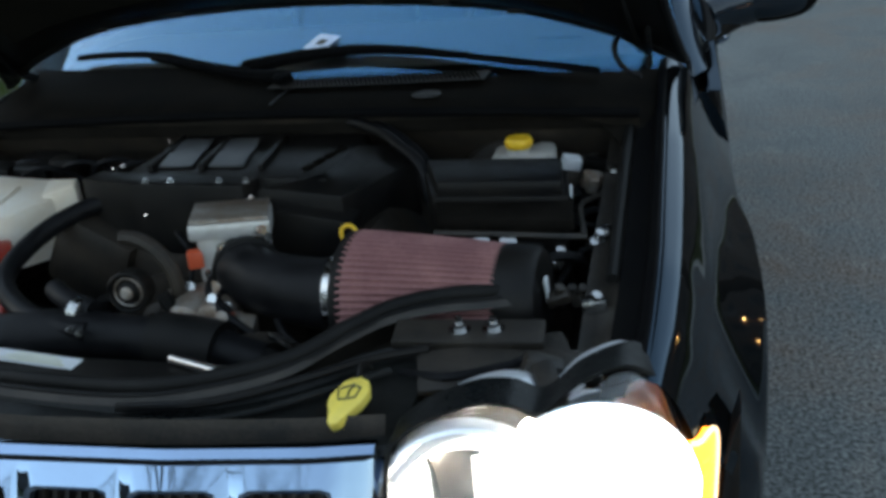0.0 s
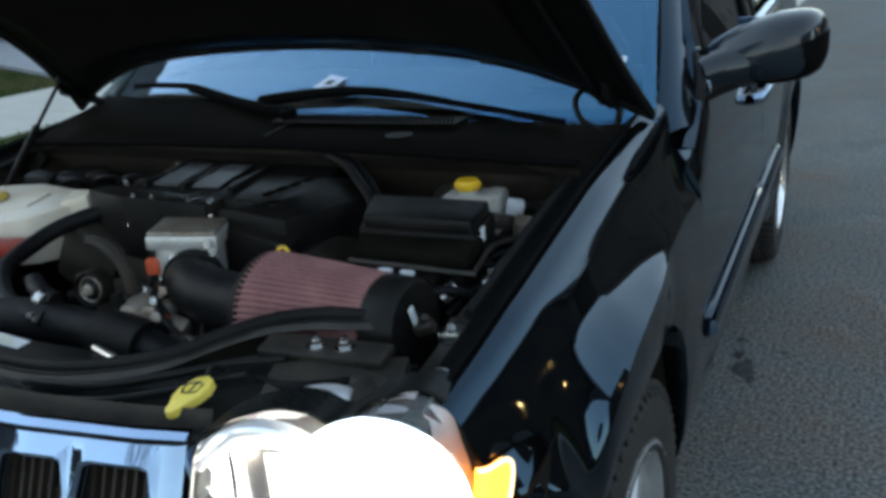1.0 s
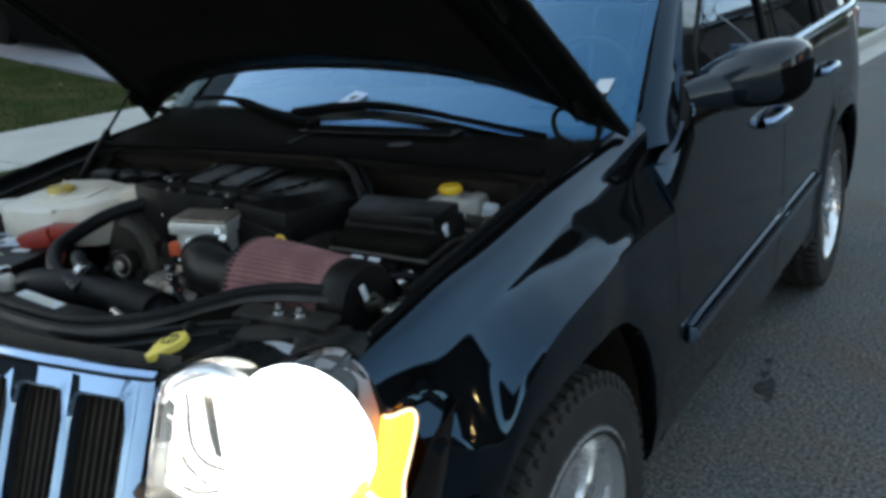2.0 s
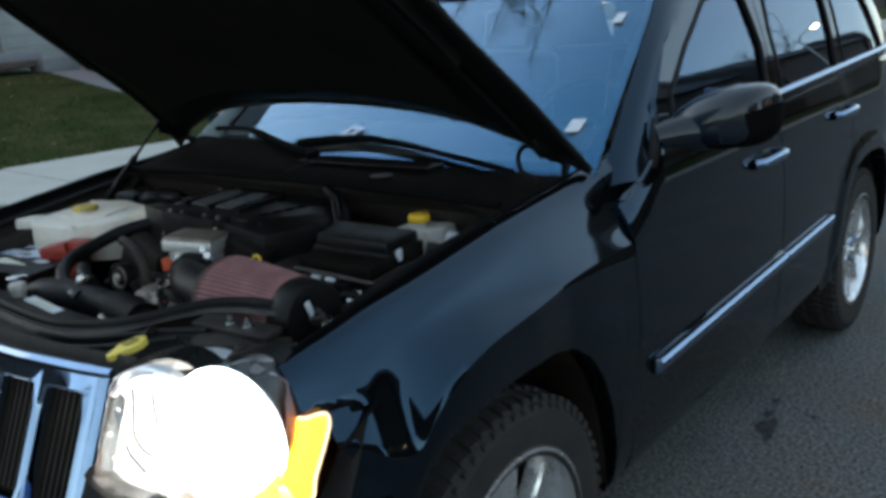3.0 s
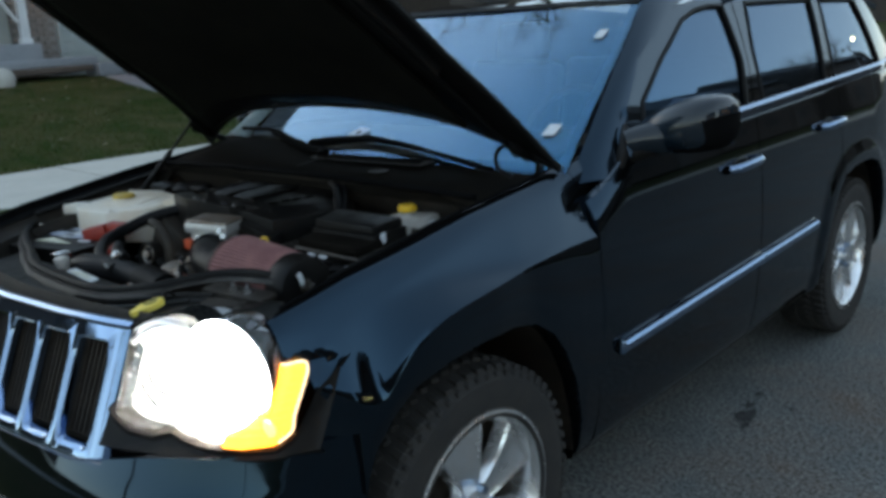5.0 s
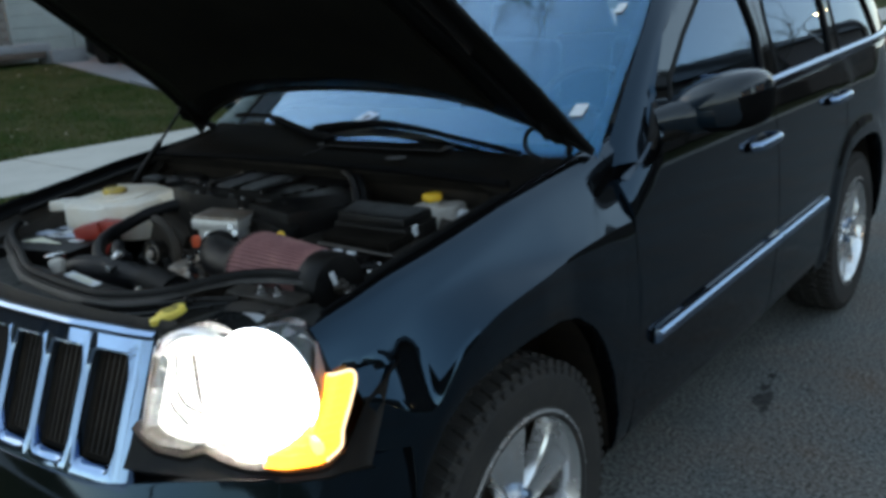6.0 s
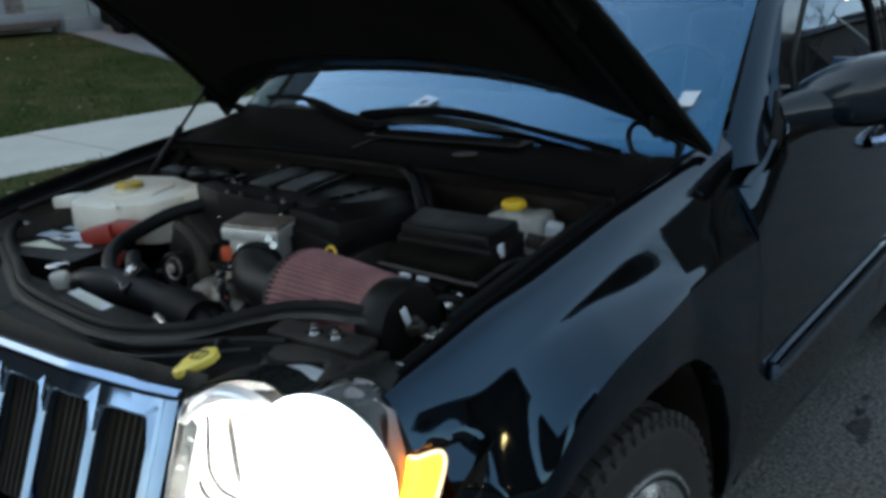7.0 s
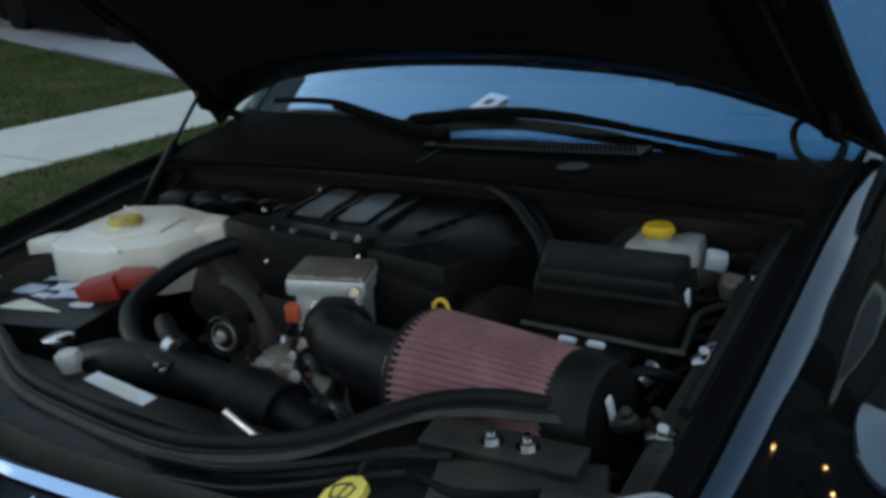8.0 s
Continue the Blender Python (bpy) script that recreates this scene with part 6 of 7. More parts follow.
# battery
b = box((0.30, 0.20, 0.18), (-0.535, 0.625, 0.862), 0.008, 2, (0, 0, 14))
batt = part("battery", b, PLASTIC, car, "black battery with pale labels and a red terminal cover")
for x, y, w, h, turn, mt in ((-0.645, 0.655, 0.060, 0.045, 10, LABELBLUE), (-0.585, 0.690, 0.050, 0.034, 22, LABEL), (-0.525, 0.668, 0.075, 0.040, 14, LABELBLUE), (-0.515, 0.715, 0.050, 0.026, 5, LABEL), (-0.640, 0.715, 0.055, 0.022, 20, LABELBLUE), (-0.585, 0.640, 0.040, 0.022, 8, LABEL), (-0.455, 0.640, 0.050, 0.020, 14, LABEL)):
    c, n0 = Vector((x, y, 0.954)), len(batt.children)
    q = [Vector((w * 0.5 * ca * (1 + 0.35 * noise.noise((ca * 2 + n0 * 3.1, sa * 2, 0.5))), h * 0.5 * sa * (1 + 0.5 * noise.noise((sa * 2, ca * 2 + n0 * 1.7, 4.5))), 0)) for ca, sa in ((-1, -1), (0, -1.05), (1, -1), (1.05, 0), (1, 1), (0.1, 0.95), (-1, 1), (-0.95, 0))]
    q = [c + Matrix.Rotation(radians(turn), 3, "Z") @ v for v in q]
    part("battery_label", prism(q, (0, 0, 0.0015)), mt, batt, "scuffed torn pale label", smooth=False)
part("warning_label", prism([(-0.615, 0.560, 0.953), (-0.465, 0.60, 0.953), (-0.60, 0.612, 0.953)], (0, 0, 0.003)), LABELYEL, batt, "pale yellow warning label", smooth=False)
b = box((0.085, 0.055, 0.05), (-0.455, 0.690, 0.968), 0.012, 2, (0, -12, 30))
box((0.075, 0.05, 0.035), (-0.40, 0.735, 0.982), 0.010, 2, (0, 8, 40), b)
part("terminal_cover", b, RED, batt, "red plastic terminal cover")
part("hold_down", merge(box((0.05, 0.035, 0.014), (-0.345, 0.515, 0.955), 0.006, 2, (0, 0, 10)), lathe([(0, 0.026), (0.01, 0.026), (0.014, 0.02), (0.015, 0.001)], (-0.342, 0.515, 0.952), (-0.342, 0.515, 1.0), 20)), DULLCHROME, batt, "bright metal clamp")
part("battery_cable", tube([(-0.39, 0.70, 0.95), (-0.33, 0.66, 0.94), (-0.30, 0.60, 0.90), (-0.32, 0.55, 0.86)], 0.010, 8, 6), M("red_cable", (0.30, 0.03, 0.02), 0.5), batt)

# fuse box with two lids, set askew
b = hexa(None, [(0.452, 0.778), (0.646, 0.772), (0.625, 0.95), (0.395, 0.95)], 0.90, 1.03, 0.0, 0.006)
fuse = part("fuse_box", b, PLASTIC, car, "black fuse box with a stepped lid")
part("fuse_lid", hexa(None, [(0.442, 0.766), (0.658, 0.760), (0.646, 0.866), (0.412, 0.850)], 1.024, 1.046, 0.012, 0.007), COWLMAT, fuse, "dusty black lower lid")
part("lid_edge", tube([(0.436, 0.760, 1.022), (0.55, 0.757, 1.022), (0.660, 0.753, 1.022), (0.670, 0.765, 1.022), (0.655, 0.862, 1.024), (0.665, 0.90, 1.024), (0.70, 0.95, 1.022)], 0.005, 6, 6), BRACKET, fuse)
part("upper_lid", hexa(None, [(0.422, 0.840), (0.632, 0.846), (0.616, 0.969), (0.372, 0.966)], 1.05, 1.078, 0.015, 0.008), PLASTIC, fuse, "raised black rear lid")
part("lid_skirt", hexa(None, [(0.416, 0.834), (0.640, 0.840), (0.622, 0.975), (0.364, 0.972)], 0.985, 1.054, 0.0, 0.005), PLASTIC, fuse)
part("fuse_label", box((0.004, 0.020, 0.026), (0.640, 0.872, 1.046), 0.001, 1, (0, 0, 8)), LABEL, fuse, "small white label")
for x, y in ((0.515, 0.745), (0.557, 0.745)):
    part("fuse_clip", box((0.026, 0.010, 0.008), (x, y, 1.016), 0.002, 1, (0, 0, -2)), LABEL, fuse, "pale clip")
part("clip_shelf", box((0.15, 0.03, 0.014), (0.535, 0.748, 1.006), 0.004, 2, (0, 0, -2)), PLASTIC, fuse)

# brake fluid reservoir
b = hexa(None, [(0.468, 1.045), (0.572, 1.045), (0.592, 1.08), (0.585, 1.15), (0.53, 1.165), (0.465, 1.13)], 0.95, 1.050, 0.06, 0.010)
brake = part("brake_reservoir", b, TANKW, car, "white brake fluid reservoir with a yellow cap")
part("reservoir_neck", cyl((0.520, 1.085, 1.04), (0.520, 1.085, 1.062), 0.021, 20), TANKW, brake)
cp = lathe([(0, 0.0235), (0.003, 0.025), (0.014, 0.025), (0.018, 0.023), (0.019, 0.017), (0.017, 0.001)], (0.520, 1.085, 1.060), (0.520, 1.085, 1.2), 28, caps=False)
bc = part("reservoir_cap", cp, YELLOW, brake, "bright yellow screw cap")
for k in range(14):
    a = 2 * math.pi * k / 14
    part("cap_rib", box((0.003, 0.003, 0.011), (0.520 + 0.025 * math.cos(a), 1.085 + 0.025 * math.sin(a), 1.068), 0.001, 1, (0, 0, math.degrees(a))), YELLOW, bc)
part("brake_booster", lathe([(0, 0.05), (0.01, 0.11), (0.05, 0.12), (0.09, 0.11), (0.10, 0.03)], (0.50, 1.22, 0.95), (0.50, 1.10, 0.95), 28), BAYDARK, car)

# oil dipstick beside the air filter
RING = Vector((0.285, 0.776, 1.012))
dip = part("dipstick", tube([RING + Vector((0.0, 0.004, -0.014)), RING + Vector((0.0, 0.012, -0.05)), RING + Vector((-0.01, 0.05, -0.16))], 0.005, 8, 6), DULLCHROME, car, "oil dipstick with a yellow ring")
part("ring_handle", tube([RING + Vector((0.0135 * math.sin(a), -0.003 * math.cos(a), -0.0135 * math.cos(a))) for a in np.linspace(0, 2 * math.pi, 21)], 0.0034, 8, 2), YELLOW, dip, "yellow plastic ring handle")

# connectors and brackets beside the fuse box
rnd = random.Random(5)
part("white_connector", box((0.035, 0.03, 0.035), (0.615, 1.09, 1.022), 0.006, 2, (10, 10, 20)), LABEL, car, "white wiring connector")
for k in range(10):
    c = (rnd.uniform(0.60, 0.69), rnd.uniform(0.98, 1.16), rnd.uniform(0.98, 1.02))
    part("connector", box((rnd.uniform(0.02, 0.045), 0.022, 0.03), c, 0.005, 2, (rnd.uniform(-20, 20), rnd.uniform(-20, 20), rnd.uniform(0, 90))), (PLASTIC, BRACKET, CASTALU)[k % 3], car, "wiring connector")
for k in range(8):
    y = 0.66 + 0.06 * k
    a = Vector((0.60 + rnd.uniform(-0.02, 0.04), y, 0.95 + rnd.uniform(0, 0.03)))
    part("wire", tube([a, a + Vector((0.03, 0.05, 0.03)), a + Vector((0.07, 0.08, 0.02)), a + Vector((0.08, 0.14, -0.03))], rnd.uniform(0.004, 0.008), 7, 5), HOSE, car)
for k, c in enumerate(((0.635, 0.735, 0.99), (0.648, 0.62, 0.985), (0.69, 0.78, 1.0), (0.675, 0.66, 0.965), (0.70, 0.60, 0.985), (0.655, 0.70, 0.945))):
    bb = box((0.035, 0.018, 0.02), c, 0.004, 2, (rnd.uniform(-30, 30), rnd.uniform(-30, 30), rnd.uniform(0, 90)))
    cyl(Vector(c) + Vector((0, 0, 0.008)), Vector(c) + Vector((0.004, -0.004, 0.02)), 0.007, 8, bb)
    part("clip_bracket", bb, (DULLCHROME, BRACKET)[k % 2], car, "small metal clip")
part("hinge_cable", tube([(0.745, 1.335, 1.175), (0.70, 1.30, 1.215), (0.685, 1.275, 1.20), (0.70, 1.26, 1.165), (0.735, 1.27, 1.14)], 0.006, 8, 8), HOSE, car, "thin black cable at the hood hinge")
b = box((0.10, 0.16, 0.10), (-0.55, 1.10, 1.0), 0.02, 2, (0, 0, 10))
box((0.07, 0.07, 0.05), (-0.60, 1.02, 1.035), 0.012, 2, (0, 10, 20), b)
cyl((-0.47, 1.08, 1.0), (-0.47, 1.08, 1.055), 0.035, 20, b, bev=0.008)
part("relay_box", b, PLASTIC, car, "dusty black relay box by the firewall")
for k in range(6):
    a = Vector((-0.62 + 0.07 * k, 1.05 + rnd.uniform(-0.03, 0.03), 1.0))
    part("wire", tube([a, a + Vector((0.03, -0.02, 0.04)), a + Vector((0.09, -0.01, 0.05)), a + Vector((0.15, 0.03, 0.0))], 0.006, 7, 5), HOSE, car)

# ---- cabin seen through the glass ----
rows = []
for x in np.linspace(-0.72, 0.72, 13):
    rows.append([(x, y, z) for y, z in ((1.36, 1.13), (1.5, 1.165), (1.75, 1.18), (1.92, 1.165), (1.97, 1.10), (1.94, 0.85))])
part("dashboard", thick(grid(rows), 0.01), DASH, car, "dark grey dashboard under the windshield")
part("dash_paper", prism([(-0.06, 1.445, 1.172), (0.045, 1.43, 1.172), (0.075, 1.50, 1.180), (-0.025, 1.515, 1.180)], (0, 0, 0.002)), LABEL, car, "white card lying on the dashboard", smooth=False)
part("dash_paper", prism([(0.50, 1.50, 1.176), (0.60, 1.49, 1.176), (0.60, 1.505, 1.177), (0.50, 1.515, 1.177)], (0, 0, 0.002)), COWLMAT, car, "grey strip on the dashboard", smooth=False)
wheelpts = [Vector((0.40 + 0.185 * math.cos(a), 2.06 + 0.08 * math.sin(a), 1.13 + 0.165 * math.sin(a))) for a in np.linspace(0, 2 * math.pi, 25)]
sw = part("steering_wheel", tube(wheelpts, 0.014, 8, 2), SEAT, car, "black steering wheel")
part("wheel_hub", box((0.16, 0.05, 0.10), (0.40, 2.05, 1.12), 0.03, 2, (26, 0, 0)), SEAT, sw)
for sx in (0.38, -0.38):
    b = box((0.50, 0.50, 0.16), (sx, 2.45, 0.72), 0.05, 3)
    seat = part("seat", b, SEAT, car, "dark front seat")
    part("backrest", box((0.48, 0.14, 0.62), (sx, 2.74, 1.05), 0.05, 3, (-14, 0, 0)), SEAT, seat)
    part("headrest", box((0.26, 0.10, 0.18), (sx, 2.86, 1.44), 0.04, 3, (-10, 0, 0)), SEAT, seat)
b = box((1.30, 0.16, 0.62), (0, 3.62, 1.02), 0.05, 3, (-14, 0, 0))
part("rear_bench", box((1.30, 0.5, 0.16), (0, 3.36, 0.70), 0.05, 3, (0, 0, 0), b), SEAT, car, "dark rear bench seat")
part("cabin_floor", box((1.50, 3.2, 0.06), (0, 3.0, 0.48), 0), SEAT, car)


# ---- the house behind the lawn ----
house = empty("house", (-14, 8, 1.1), "light house with brick pier, garage door and porch column", "house")
HO = Vector((-14, 8, 1.1))


def hp(name, bm_, mt, parent=None, label="", smooth=True):
    bm_.transform(Matrix.Translation(-HO))
    return part(name, bm_, mt, parent or house, label, smooth)


hp("wall", box((0.3, 9.0, 5.6), (-13.2, 9.0, 3.8)), SIDING, label="light grey house wall", smooth=False)
hp("wall", box((0.3, 2.2, 5.6), (-13.9, 4.0, 3.8)), HOUSEBRICK, label="brick wall in the porch recess", smooth=False)
hp("wall", box((7.0, 12.0, 5.6), (-17.6, 8.0, 3.8)), HOUSEBRICK, label="brick house body", smooth=False)
roof = prism([(-12.2, 1.8, 6.5), (-21.5, 1.8, 6.5), (-16.9, 1.8, 12.0)], (0, 12.6, 0))
hp("roof", roof, ROOFMAT, label="dark shingle roof", smooth=False)
gar = hp("garage_door", box((0.08, 4.6, 0.10), (-12.98, 8.75, 3.75), 0.01), WHITEPAINT, label="pale panelled garage door")
for k in range(13):
    for j in range(4):
        hp("panel", box((0.05, 1.135, 0.192), (-12.99, 7.12 + j * 1.15, 1.31 + k * 0.198), 0.006, 1), SIDING, gar)
hp("jamb", box((0.26, 0.05, 2.6), (-12.90, 6.525, 2.5), 0.01), SIDING, label="pale door jamb")
pier = hp("brick_pier", box((0.40, 0.66, 3.0), (-13.02, 6.17, 2.75)), MORTAR, label="brown brick pier beside the porch", smooth=False)
bme = bpy.data.meshes.new("brick")
tmp = box((0.03, 0.195, 0.062), (0, 0, 0), 0.004, 1)
tmp.to_mesh(bme)
tmp.free()
bme.materials.append(BRICK)
for k in range(28):
    for j in range(4):
        y = 5.90 + j * 0.208 + (0.104 if k % 2 else 0) - 0.05
        if y > 6.42:
            continue
        o = new("brick", bme)
        o.parent = pier
        o.location = Vector((-12.81, y, 1.38 + k * 0.075)) - HO
for k in range(28):
    o = new("brick", bme)
    o.parent = pier
    o.rotation_euler = (0, 0, radians(90))
    o.location = Vector((-12.95, 5.832, 1.38 + k * 0.075)) - HO
col = hp("porch_column", box((0.13, 0.13, 2.4), (-12.45, 5.80, 2.80), 0.012), WHITEPAINT, label="white square porch column")
hp("column_base", box((0.17, 0.17, 0.10), (-12.45, 5.80, 1.645), 0.01), WHITEPAINT, col)
hp("porch_rail", cyl((-12.45, 5.72, 1.95), (-12.45, 5.30, 2.55), 0.03, 10), WHITEPAINT, label="white sloping rail")
hp("porch_plinth", box((0.9, 1.0, 0.28), (-12.75, 5.48, 1.47), 0.015), DRIVECRETE, label="pale concrete porch plinth")
hp("porch_step", box((1.0, 2.3, 0.13), (-12.7, 5.7, 1.285), 0.015), DRIVECRETE, label="pale concrete porch slab")
hp("dark_border", box((0.10, 2.6, 0.10), (-12.15, 5.4, 1.17), 0.02), HOUSEBRICK, label="dark brick bed edging")
hp("step_block", box((0.5, 0.62, 0.21), (-12.3, 7.08, 1.125), 0.015), DRIVECRETE, label="pale concrete step")
urn = part("garden_stone", lathe([(0, 0.10), (0.05, 0.17), (0.16, 0.20), (0.26, 0.17), (0.32, 0.10), (0.34, 0.02)], (-11.9, 5.10, 0.93), (-11.9, 5.10, 2), 20), CONCRETE)
tagged(urn, "pale rounded stone beside the porch", "stone")


lamp_box = hp("wall_lamp", box((0.12, 0.13, 0.05), (-12.74, 6.06, 3.12), 0.01), ROOFMAT, label="lit wall lantern on the brick pier")
hp("lamp_glass", box((0.14, 0.15, 0.30), (-12.72, 6.06, 2.94), 0.01), PORCHLIT, lamp_box, "glowing orange lantern glass")
hp("bracket", box((0.06, 0.04, 0.16), (-12.80, 6.06, 3.08), 0.005), ROOFMAT, lamp_box)


# ---- houses across the road, mirrored in the car's glass and paint ----
def far_house(m, w, d, h, rh, brick, lanterns=()):
    hs = empty("house", (0, 0, 0), "two-storey brick house with gabled roof across the road", "house", "houses across the road")
    part("wall", box((d, w, h), (0, 0, h / 2)), brick, hs, smooth=False)
    part("roof", prism([(-d / 2 - 0.4, -w / 2 - 0.4, h), (d / 2 + 0.4, -w / 2 - 0.4, h), (0, -w / 2 - 0.4, h + rh)], (0, w + 0.8, 0)), ROOFMAT, hs, smooth=False)
    for z in (1.5, 4.3):
        for j in range(3):
            y = -w / 2 + w * (j + 0.5) / 3
            wn = part("window", box((0.12, 1.3, 1.3), (-d / 2, y, z), 0.02), ROOFMAT, hs, smooth=False)
            part("pane", box((0.02, 1.1, 1.1), (-d / 2 - 0.065, y, z)), DASH, wn, smooth=False)
    part("door", box((0.1, 1.0, 2.1), (-d / 2 - 0.02, w * 0.33 - 0.9, 1.05), 0.02), ROOFMAT, hs, smooth=False)
    for y in lanterns:
        ln = part("porch_lantern", box((0.16, 0.16, 0.05), (-d / 2 - 0.12, y, 2.55), 0.01), ROOFMAT, hs, "lit porch lantern")
        part("lantern_glass", box((0.12, 0.12, 0.18), (-d / 2 - 0.12, y, 2.43), 0.02), LANTERNLIT, ln, "glowing orange lantern glass")
    hs.matrix_world = m
    return hs


far_house(pose(18.0, 11, 0.45), 10, 9, 5.3, 2.3, DARKBRICK, (-2.6, 0.6))
h1 = far_house(pose(17.6, 22.8, 0.45), 10, 9, 5.3, 2.3, DARKBRICK)
h2 = far_house(pose(18.4, 34.8, 0.45), 10, 9, 7.0, 3.6, DARKBRICK)
far_house(pose(18.2, -3.5, 0.45), 10, 9, 5.3, 2.3, DARKBRICK, (-3.2, 1.2))
for y, x in ((46.9, 17.6), (59, 18.4), (71.5, 17.6), (84, 18.4)):
    copy_thing(h2, pose(x, y, 0.45))


# the row on the near side of the street, beyond the driveway
for x, y, z in ((-18.0, 22.5, 1.1), (-11.0, 41.2, 0.5), (-13.5, 55.0, 0.5), (-18.0, -9.5, 1.1)):
    copy_thing(h1, pose(x, y, z, 0, 0, 180))


# ---- dark hatchback on the driveway ----
def hatchback(m):
    hb = empty("hatchback", (0, 0, 0), "dark hatchback car parked on the driveway", "car")
    X = [-2.26, -2.23, -2.12, -1.75, -1.3, -0.4, 0.3, 0.9, 1.4, 1.75, 1.95, 2.0]
    HW = [0.66, 0.74, 0.80, 0.835, 0.845, 0.85, 0.85, 0.845, 0.825, 0.76, 0.64, 0.55]
    TOP = [0.72, 0.88, 0.96, 0.97, 0.965, 0.955, 0.945, 0.93, 0.86, 0.78, 0.68, 0.60]
    # underside set close to the ground, so the body fills the shaded gap beneath
    LOW = [0.22, 0.12, 0.10, 0.10, 0.11, 0.11, 0.11, 0.11, 0.11, 0.12, 0.15, 0.24]
    rows = []
    for x, w, t, b in zip(X, HW, TOP, LOW):
        r = [(0.0, b), (w * 0.9, b), (w * 0.985, b + 0.06), (w, b + 0.5 * (t - b)), (w * 0.985, t - 0.12), (w * 0.93, t - 0.03), (w * 0.8, t), (0.0, t + 0.02)]
        rows.append([(x, y, z) for y, z in r] + [(x, -y, z) for y, z in r[-2:0:-1]])
    g = grid(rows, close=True)
    g.verts.ensure_lookup_table()
    n = len(rows[0])
    for k in (0, len(rows) - 1):
        g.faces.new([g.verts[k * n + i] for i in range(n)])
    part("body", g, DARKPAINT, hb, "dark body, drawn low to fill the shade under the car", angle=50)
    rows = []
    for z, xa, xb, w in ((0.95, -2.05, 0.86, 0.77), (1.2, -1.88, 0.42, 0.70), (1.40, -1.60, 0.02, 0.62)):
        rows.append([(xa, -w * 0.9, z), (xa + 0.1, -w, z), (xb - 0.12, -w, z), (xb, -w * 0.8, z), (xb + 0.05, 0, z), (xb, w * 0.8, z), (xb - 0.12, w, z), (xa + 0.1, w, z), (xa, w * 0.9, z)])
    part("cabin_glass", grid(rows, close=True), PLASTIC_GLOSS, hb, "dark cabin glass")
    rows = [[(x, w * t, 1.40 + h * (1 - t * t)) for t in (-1, -0.5, 0, 0.5, 1)] for x, w, h in ((-1.64, 0.56, 0.0), (-1.45, 0.63, 0.05), (-0.7, 0.64, 0.07), (-0.2, 0.62, 0.06), (0.04, 0.56, 0.0))]
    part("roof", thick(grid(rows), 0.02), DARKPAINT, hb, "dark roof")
    for sy in (-1, 1):
        for a, b in (((-1.35, 0.96), (-1.2, 1.40)), ((-0.35, 0.95), (-0.38, 1.40)), ((0.86, 0.94), (0.03, 1.40)), ((-2.05, 0.96), (-1.62, 1.40))):
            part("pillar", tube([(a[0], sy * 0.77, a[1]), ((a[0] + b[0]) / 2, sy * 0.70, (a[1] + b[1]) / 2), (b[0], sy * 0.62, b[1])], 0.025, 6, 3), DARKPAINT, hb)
        part("tail_lamp", box((0.06, 0.20, 0.16), (-2.20, sy * 0.62, 0.80), 0.02), RED, hb, "red tail lamp")
        for x in (-1.42, 1.25):
            w = part("wheel", lathe([(0, 0.19), (0.02, 0.27), (0.05, 0.29), (0.15, 0.29), (0.18, 0.27), (0.19, 0.20)], (x, sy * 0.67, 0.29), (x, sy * 0.87, 0.29), 32), RUBBER, hb, "black road tyre")
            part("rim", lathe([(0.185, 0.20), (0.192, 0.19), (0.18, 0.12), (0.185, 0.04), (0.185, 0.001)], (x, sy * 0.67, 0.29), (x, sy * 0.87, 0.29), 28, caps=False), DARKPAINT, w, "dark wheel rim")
    hb.matrix_world = m
    return hb


hatchback(pose(-9.88, 7.92, 0.81, 0, 5.0, -6.5))


# ---- low shrub and a stone on the verge ----
rnd = random.Random(21)
verts, faces = [], []
for k in range(900):
    a, e, q = rnd.uniform(0, 6.28), rnd.uniform(0, 1.5), rnd.uniform(0.55, 1.0)
    c = Vector((0.42 * q * math.cos(a) * math.cos(e), 0.42 * q * math.sin(a) * math.cos(e), 0.05 + 0.38 * q * math.sin(e)))
    u, v = Vector((rnd.uniform(-1, 1), rnd.uniform(-1, 1), rnd.uniform(-1, 1))) * 0.03, Vector((rnd.uniform(-1, 1), rnd.uniform(-1, 1), rnd.uniform(-1, 1))) * 0.02
    n0 = len(verts)
    verts += [tuple(c - u), tuple(c + v), tuple(c + u), tuple(c - v)]
    faces.append((n0, n0 + 1, n0 + 2, n0 + 3))
me = bpy.data.meshes.new("leaves")
me.from_pydata(verts, [], faces)
me.materials.append(M("shrub_leaf", (0.018, 0.026, 0.008), 0.7, 0, (0.07, 0.035, 0.015), 9, spec=0.1))
shrub = empty("shrub", (-1.75, 15.2, 0.22), "low dark shrub with rusty leaves near the kerb", "shrub")
lv = new("leaves", me)
lv.parent = shrub
for k in range(6):
    a = k * 1.05
    part("stem", tube([(0, 0, -0.05), (0.12 * math.cos(a), 0.12 * math.sin(a), 0.15), (0.28 * math.cos(a), 0.28 * math.sin(a), 0.32)], 0.012, 5, 3), BARK, shrub)
st = bmesh.new()
bmesh.ops.create_icosphere(st, subdivisions=3, radius=0.11)
for v in st.verts:
    v.co = v.co * (1 + 0.25 * noise.noise(v.co * 14))
    v.co.z *= 0.7
st.transform(Matrix.Translation((-1.42, 14.75, 0.24)))
tagged(part("stone", st, CONCRETE), "small pale stone beside the shrub", "stone")


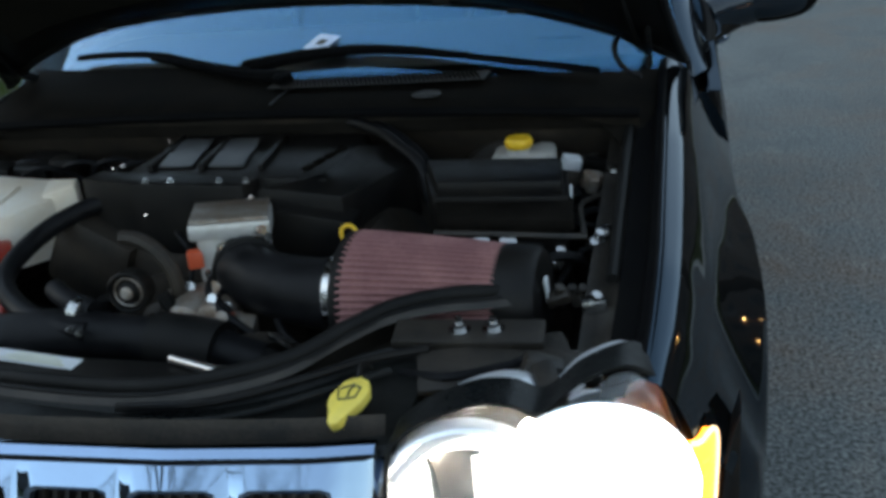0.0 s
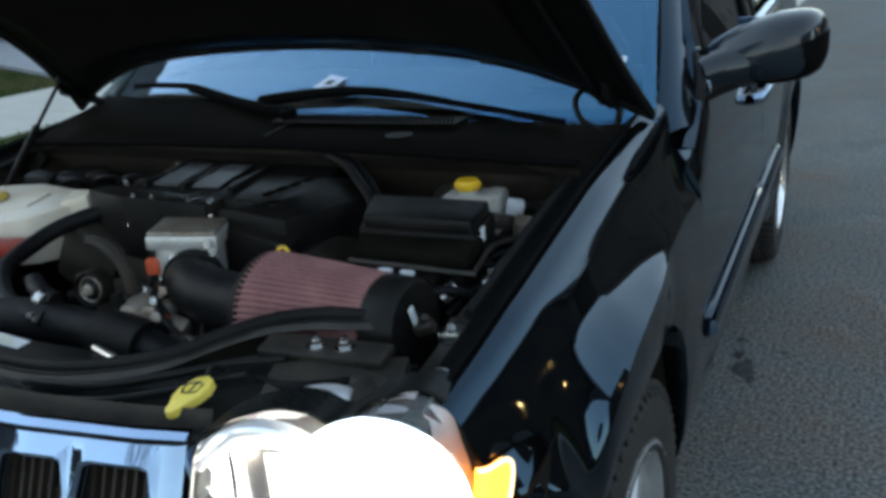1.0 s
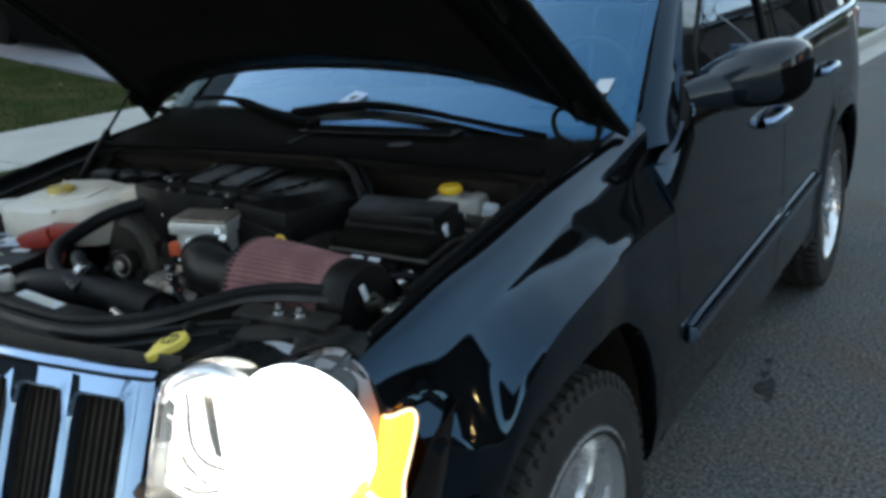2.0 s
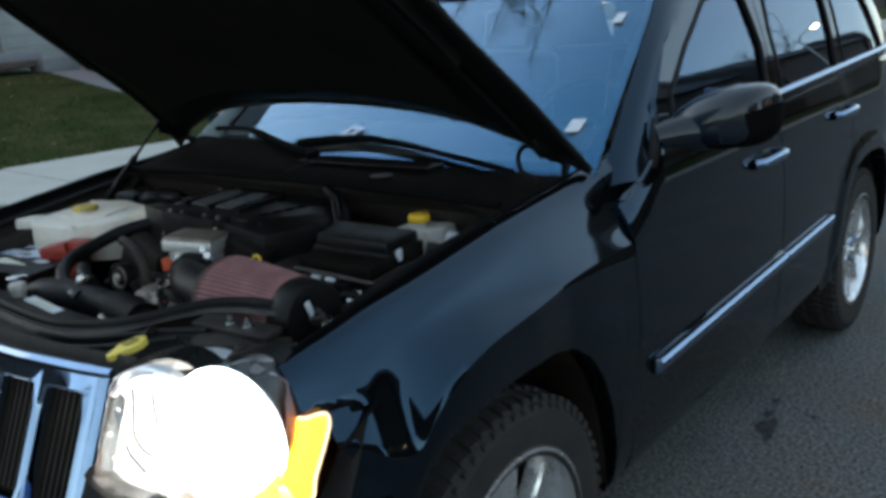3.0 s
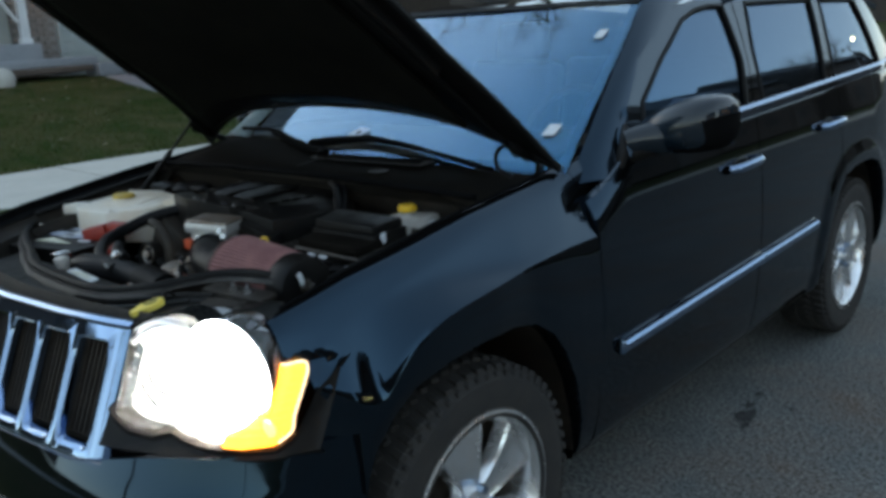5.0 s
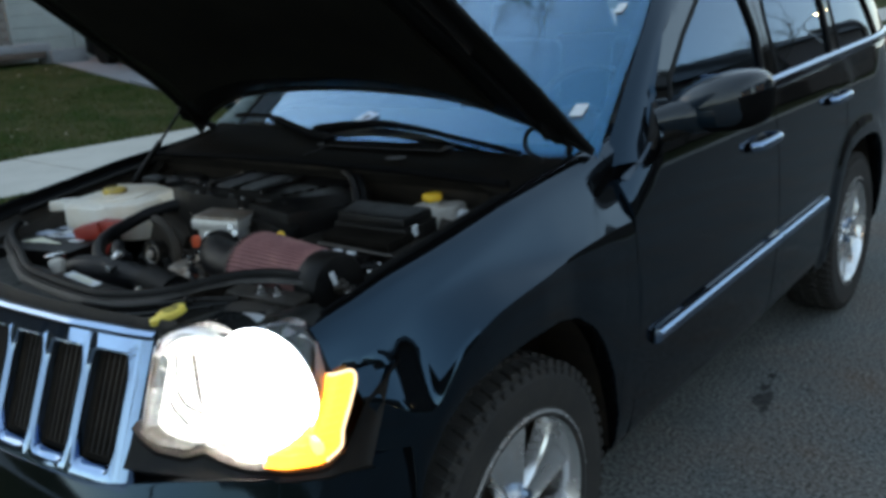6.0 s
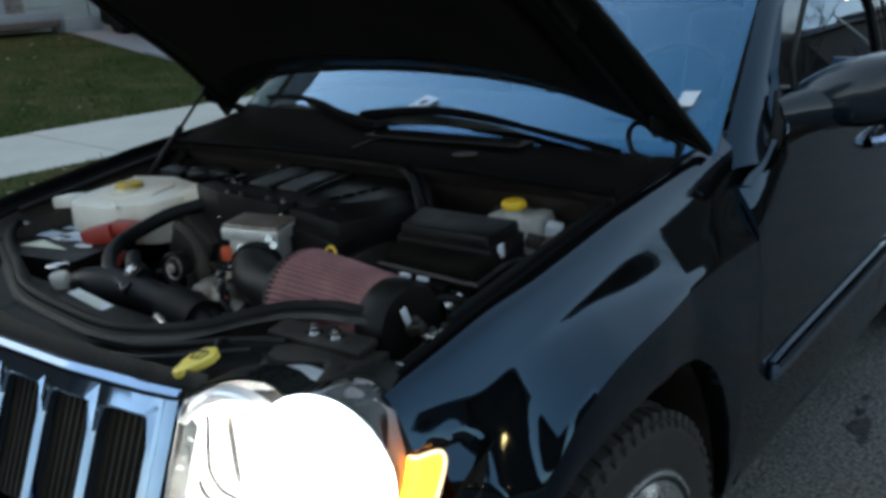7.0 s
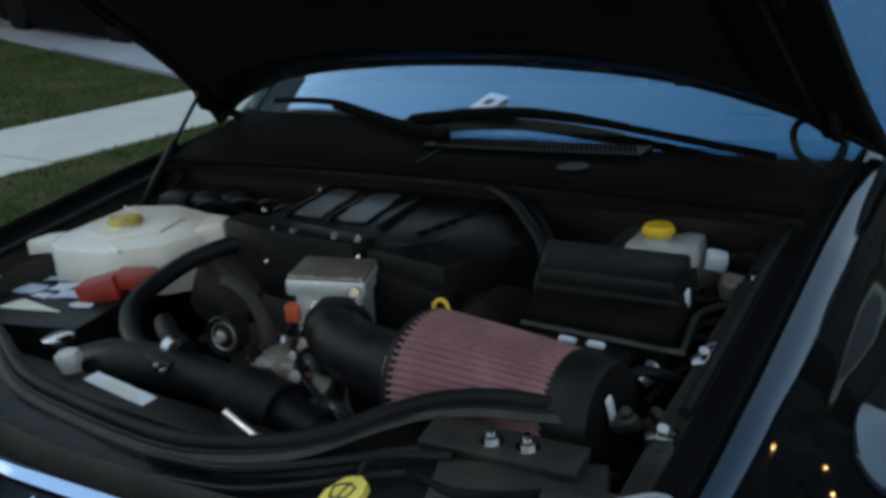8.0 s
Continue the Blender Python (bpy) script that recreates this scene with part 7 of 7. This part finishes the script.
# ---- bare trees ----
def bare_tree(name, base, height, seed, spread, label):
    rnd = random.Random(seed)
    tr = empty(name, base, label, "tree", "bare street trees")
    trunk = bmesh.new()
    limbs = bmesh.new()

    def grow(p, d, length, r, level):
        n = 4
        pts = [p]
        for i in range(n):
            d = (d + Vector((rnd.uniform(-1, 1), rnd.uniform(-1, 1), rnd.uniform(-0.5, 0.7))) * 0.16).normalized()
            pts.append(pts[-1] + d * length / n)
        merge(trunk if level == 0 else limbs, tube(pts, r, 8 if level < 2 else 4, 2, radii=[r, r * 0.85, r * 0.7, r * 0.58, r * 0.45]))
        if level >= 4:
            return
        for k in range((8, 5, 4, 3)[level]):
            f = rnd.uniform(0.45, 1.0) if level else rnd.uniform(0.55, 1.0)
            q = pts[min(n, max(1, round(f * n)))]
            side = Vector((rnd.uniform(-1, 1), rnd.uniform(-1, 1), rnd.uniform(0.0, 0.7))).normalized()
            grow(q, (d * 0.5 + side * spread).normalized(), length * rnd.uniform(0.5, 0.72), r * 0.56, level + 1)
    grow(Vector((0, 0, -0.1)), Vector((0, 0, 1)), height * 0.45, 0.10, 0)
    part("trunk", trunk, BARK, tr)
    part("branches", limbs, BARK, tr, "leafless spreading branches")
    return tr


t1 = bare_tree("tree", (-3.0, 6.9, 0.40), 9.0, 3, 0.9, "leafless young street tree on the lawn verge")
t1.rotation_euler = (radians(14), 0, 0)
copy_thing(t1, pose(13.2, 21.5, 0.25, 0, 0, 250))
copy_thing(t1, pose(12.6, 33.5, 0.25, 0, 0, 20))
copy_thing(t1, pose(-2.9, -9.0, 0.40, 0, 0, 60))


# ---- street lamps, lit ----
def street_lamp(base, toward, tall=6.6):
    sl = empty("street_lamp", base, "lit street lamp on a tall steel pole", "lamp", "street lamps")
    part("pole", cyl((0, 0, 0), (0, 0, tall - 0.4), 0.07, 12, None, 0.045), STEEL, sl)
    part("arm", tube([(0, 0, tall - 0.5), (toward * 0.3, 0, tall - 0.1), (toward * 0.9, 0, tall)], 0.03, 8, 5), STEEL, sl)
    part("head", box((0.5, 0.2, 0.10), (toward * 1.1, 0, tall), 0.03), STEEL, sl)
    part("lamp_glass", box((0.36, 0.14, 0.03), (toward * 1.1, 0, tall - 0.06), 0.01), STREETLIT, sl, "glowing orange lamp glass")


street_lamp((11.1, 41.4, 0.15), -1, 7.9)
street_lamp((10.2, -14.0, 0.15), -1)
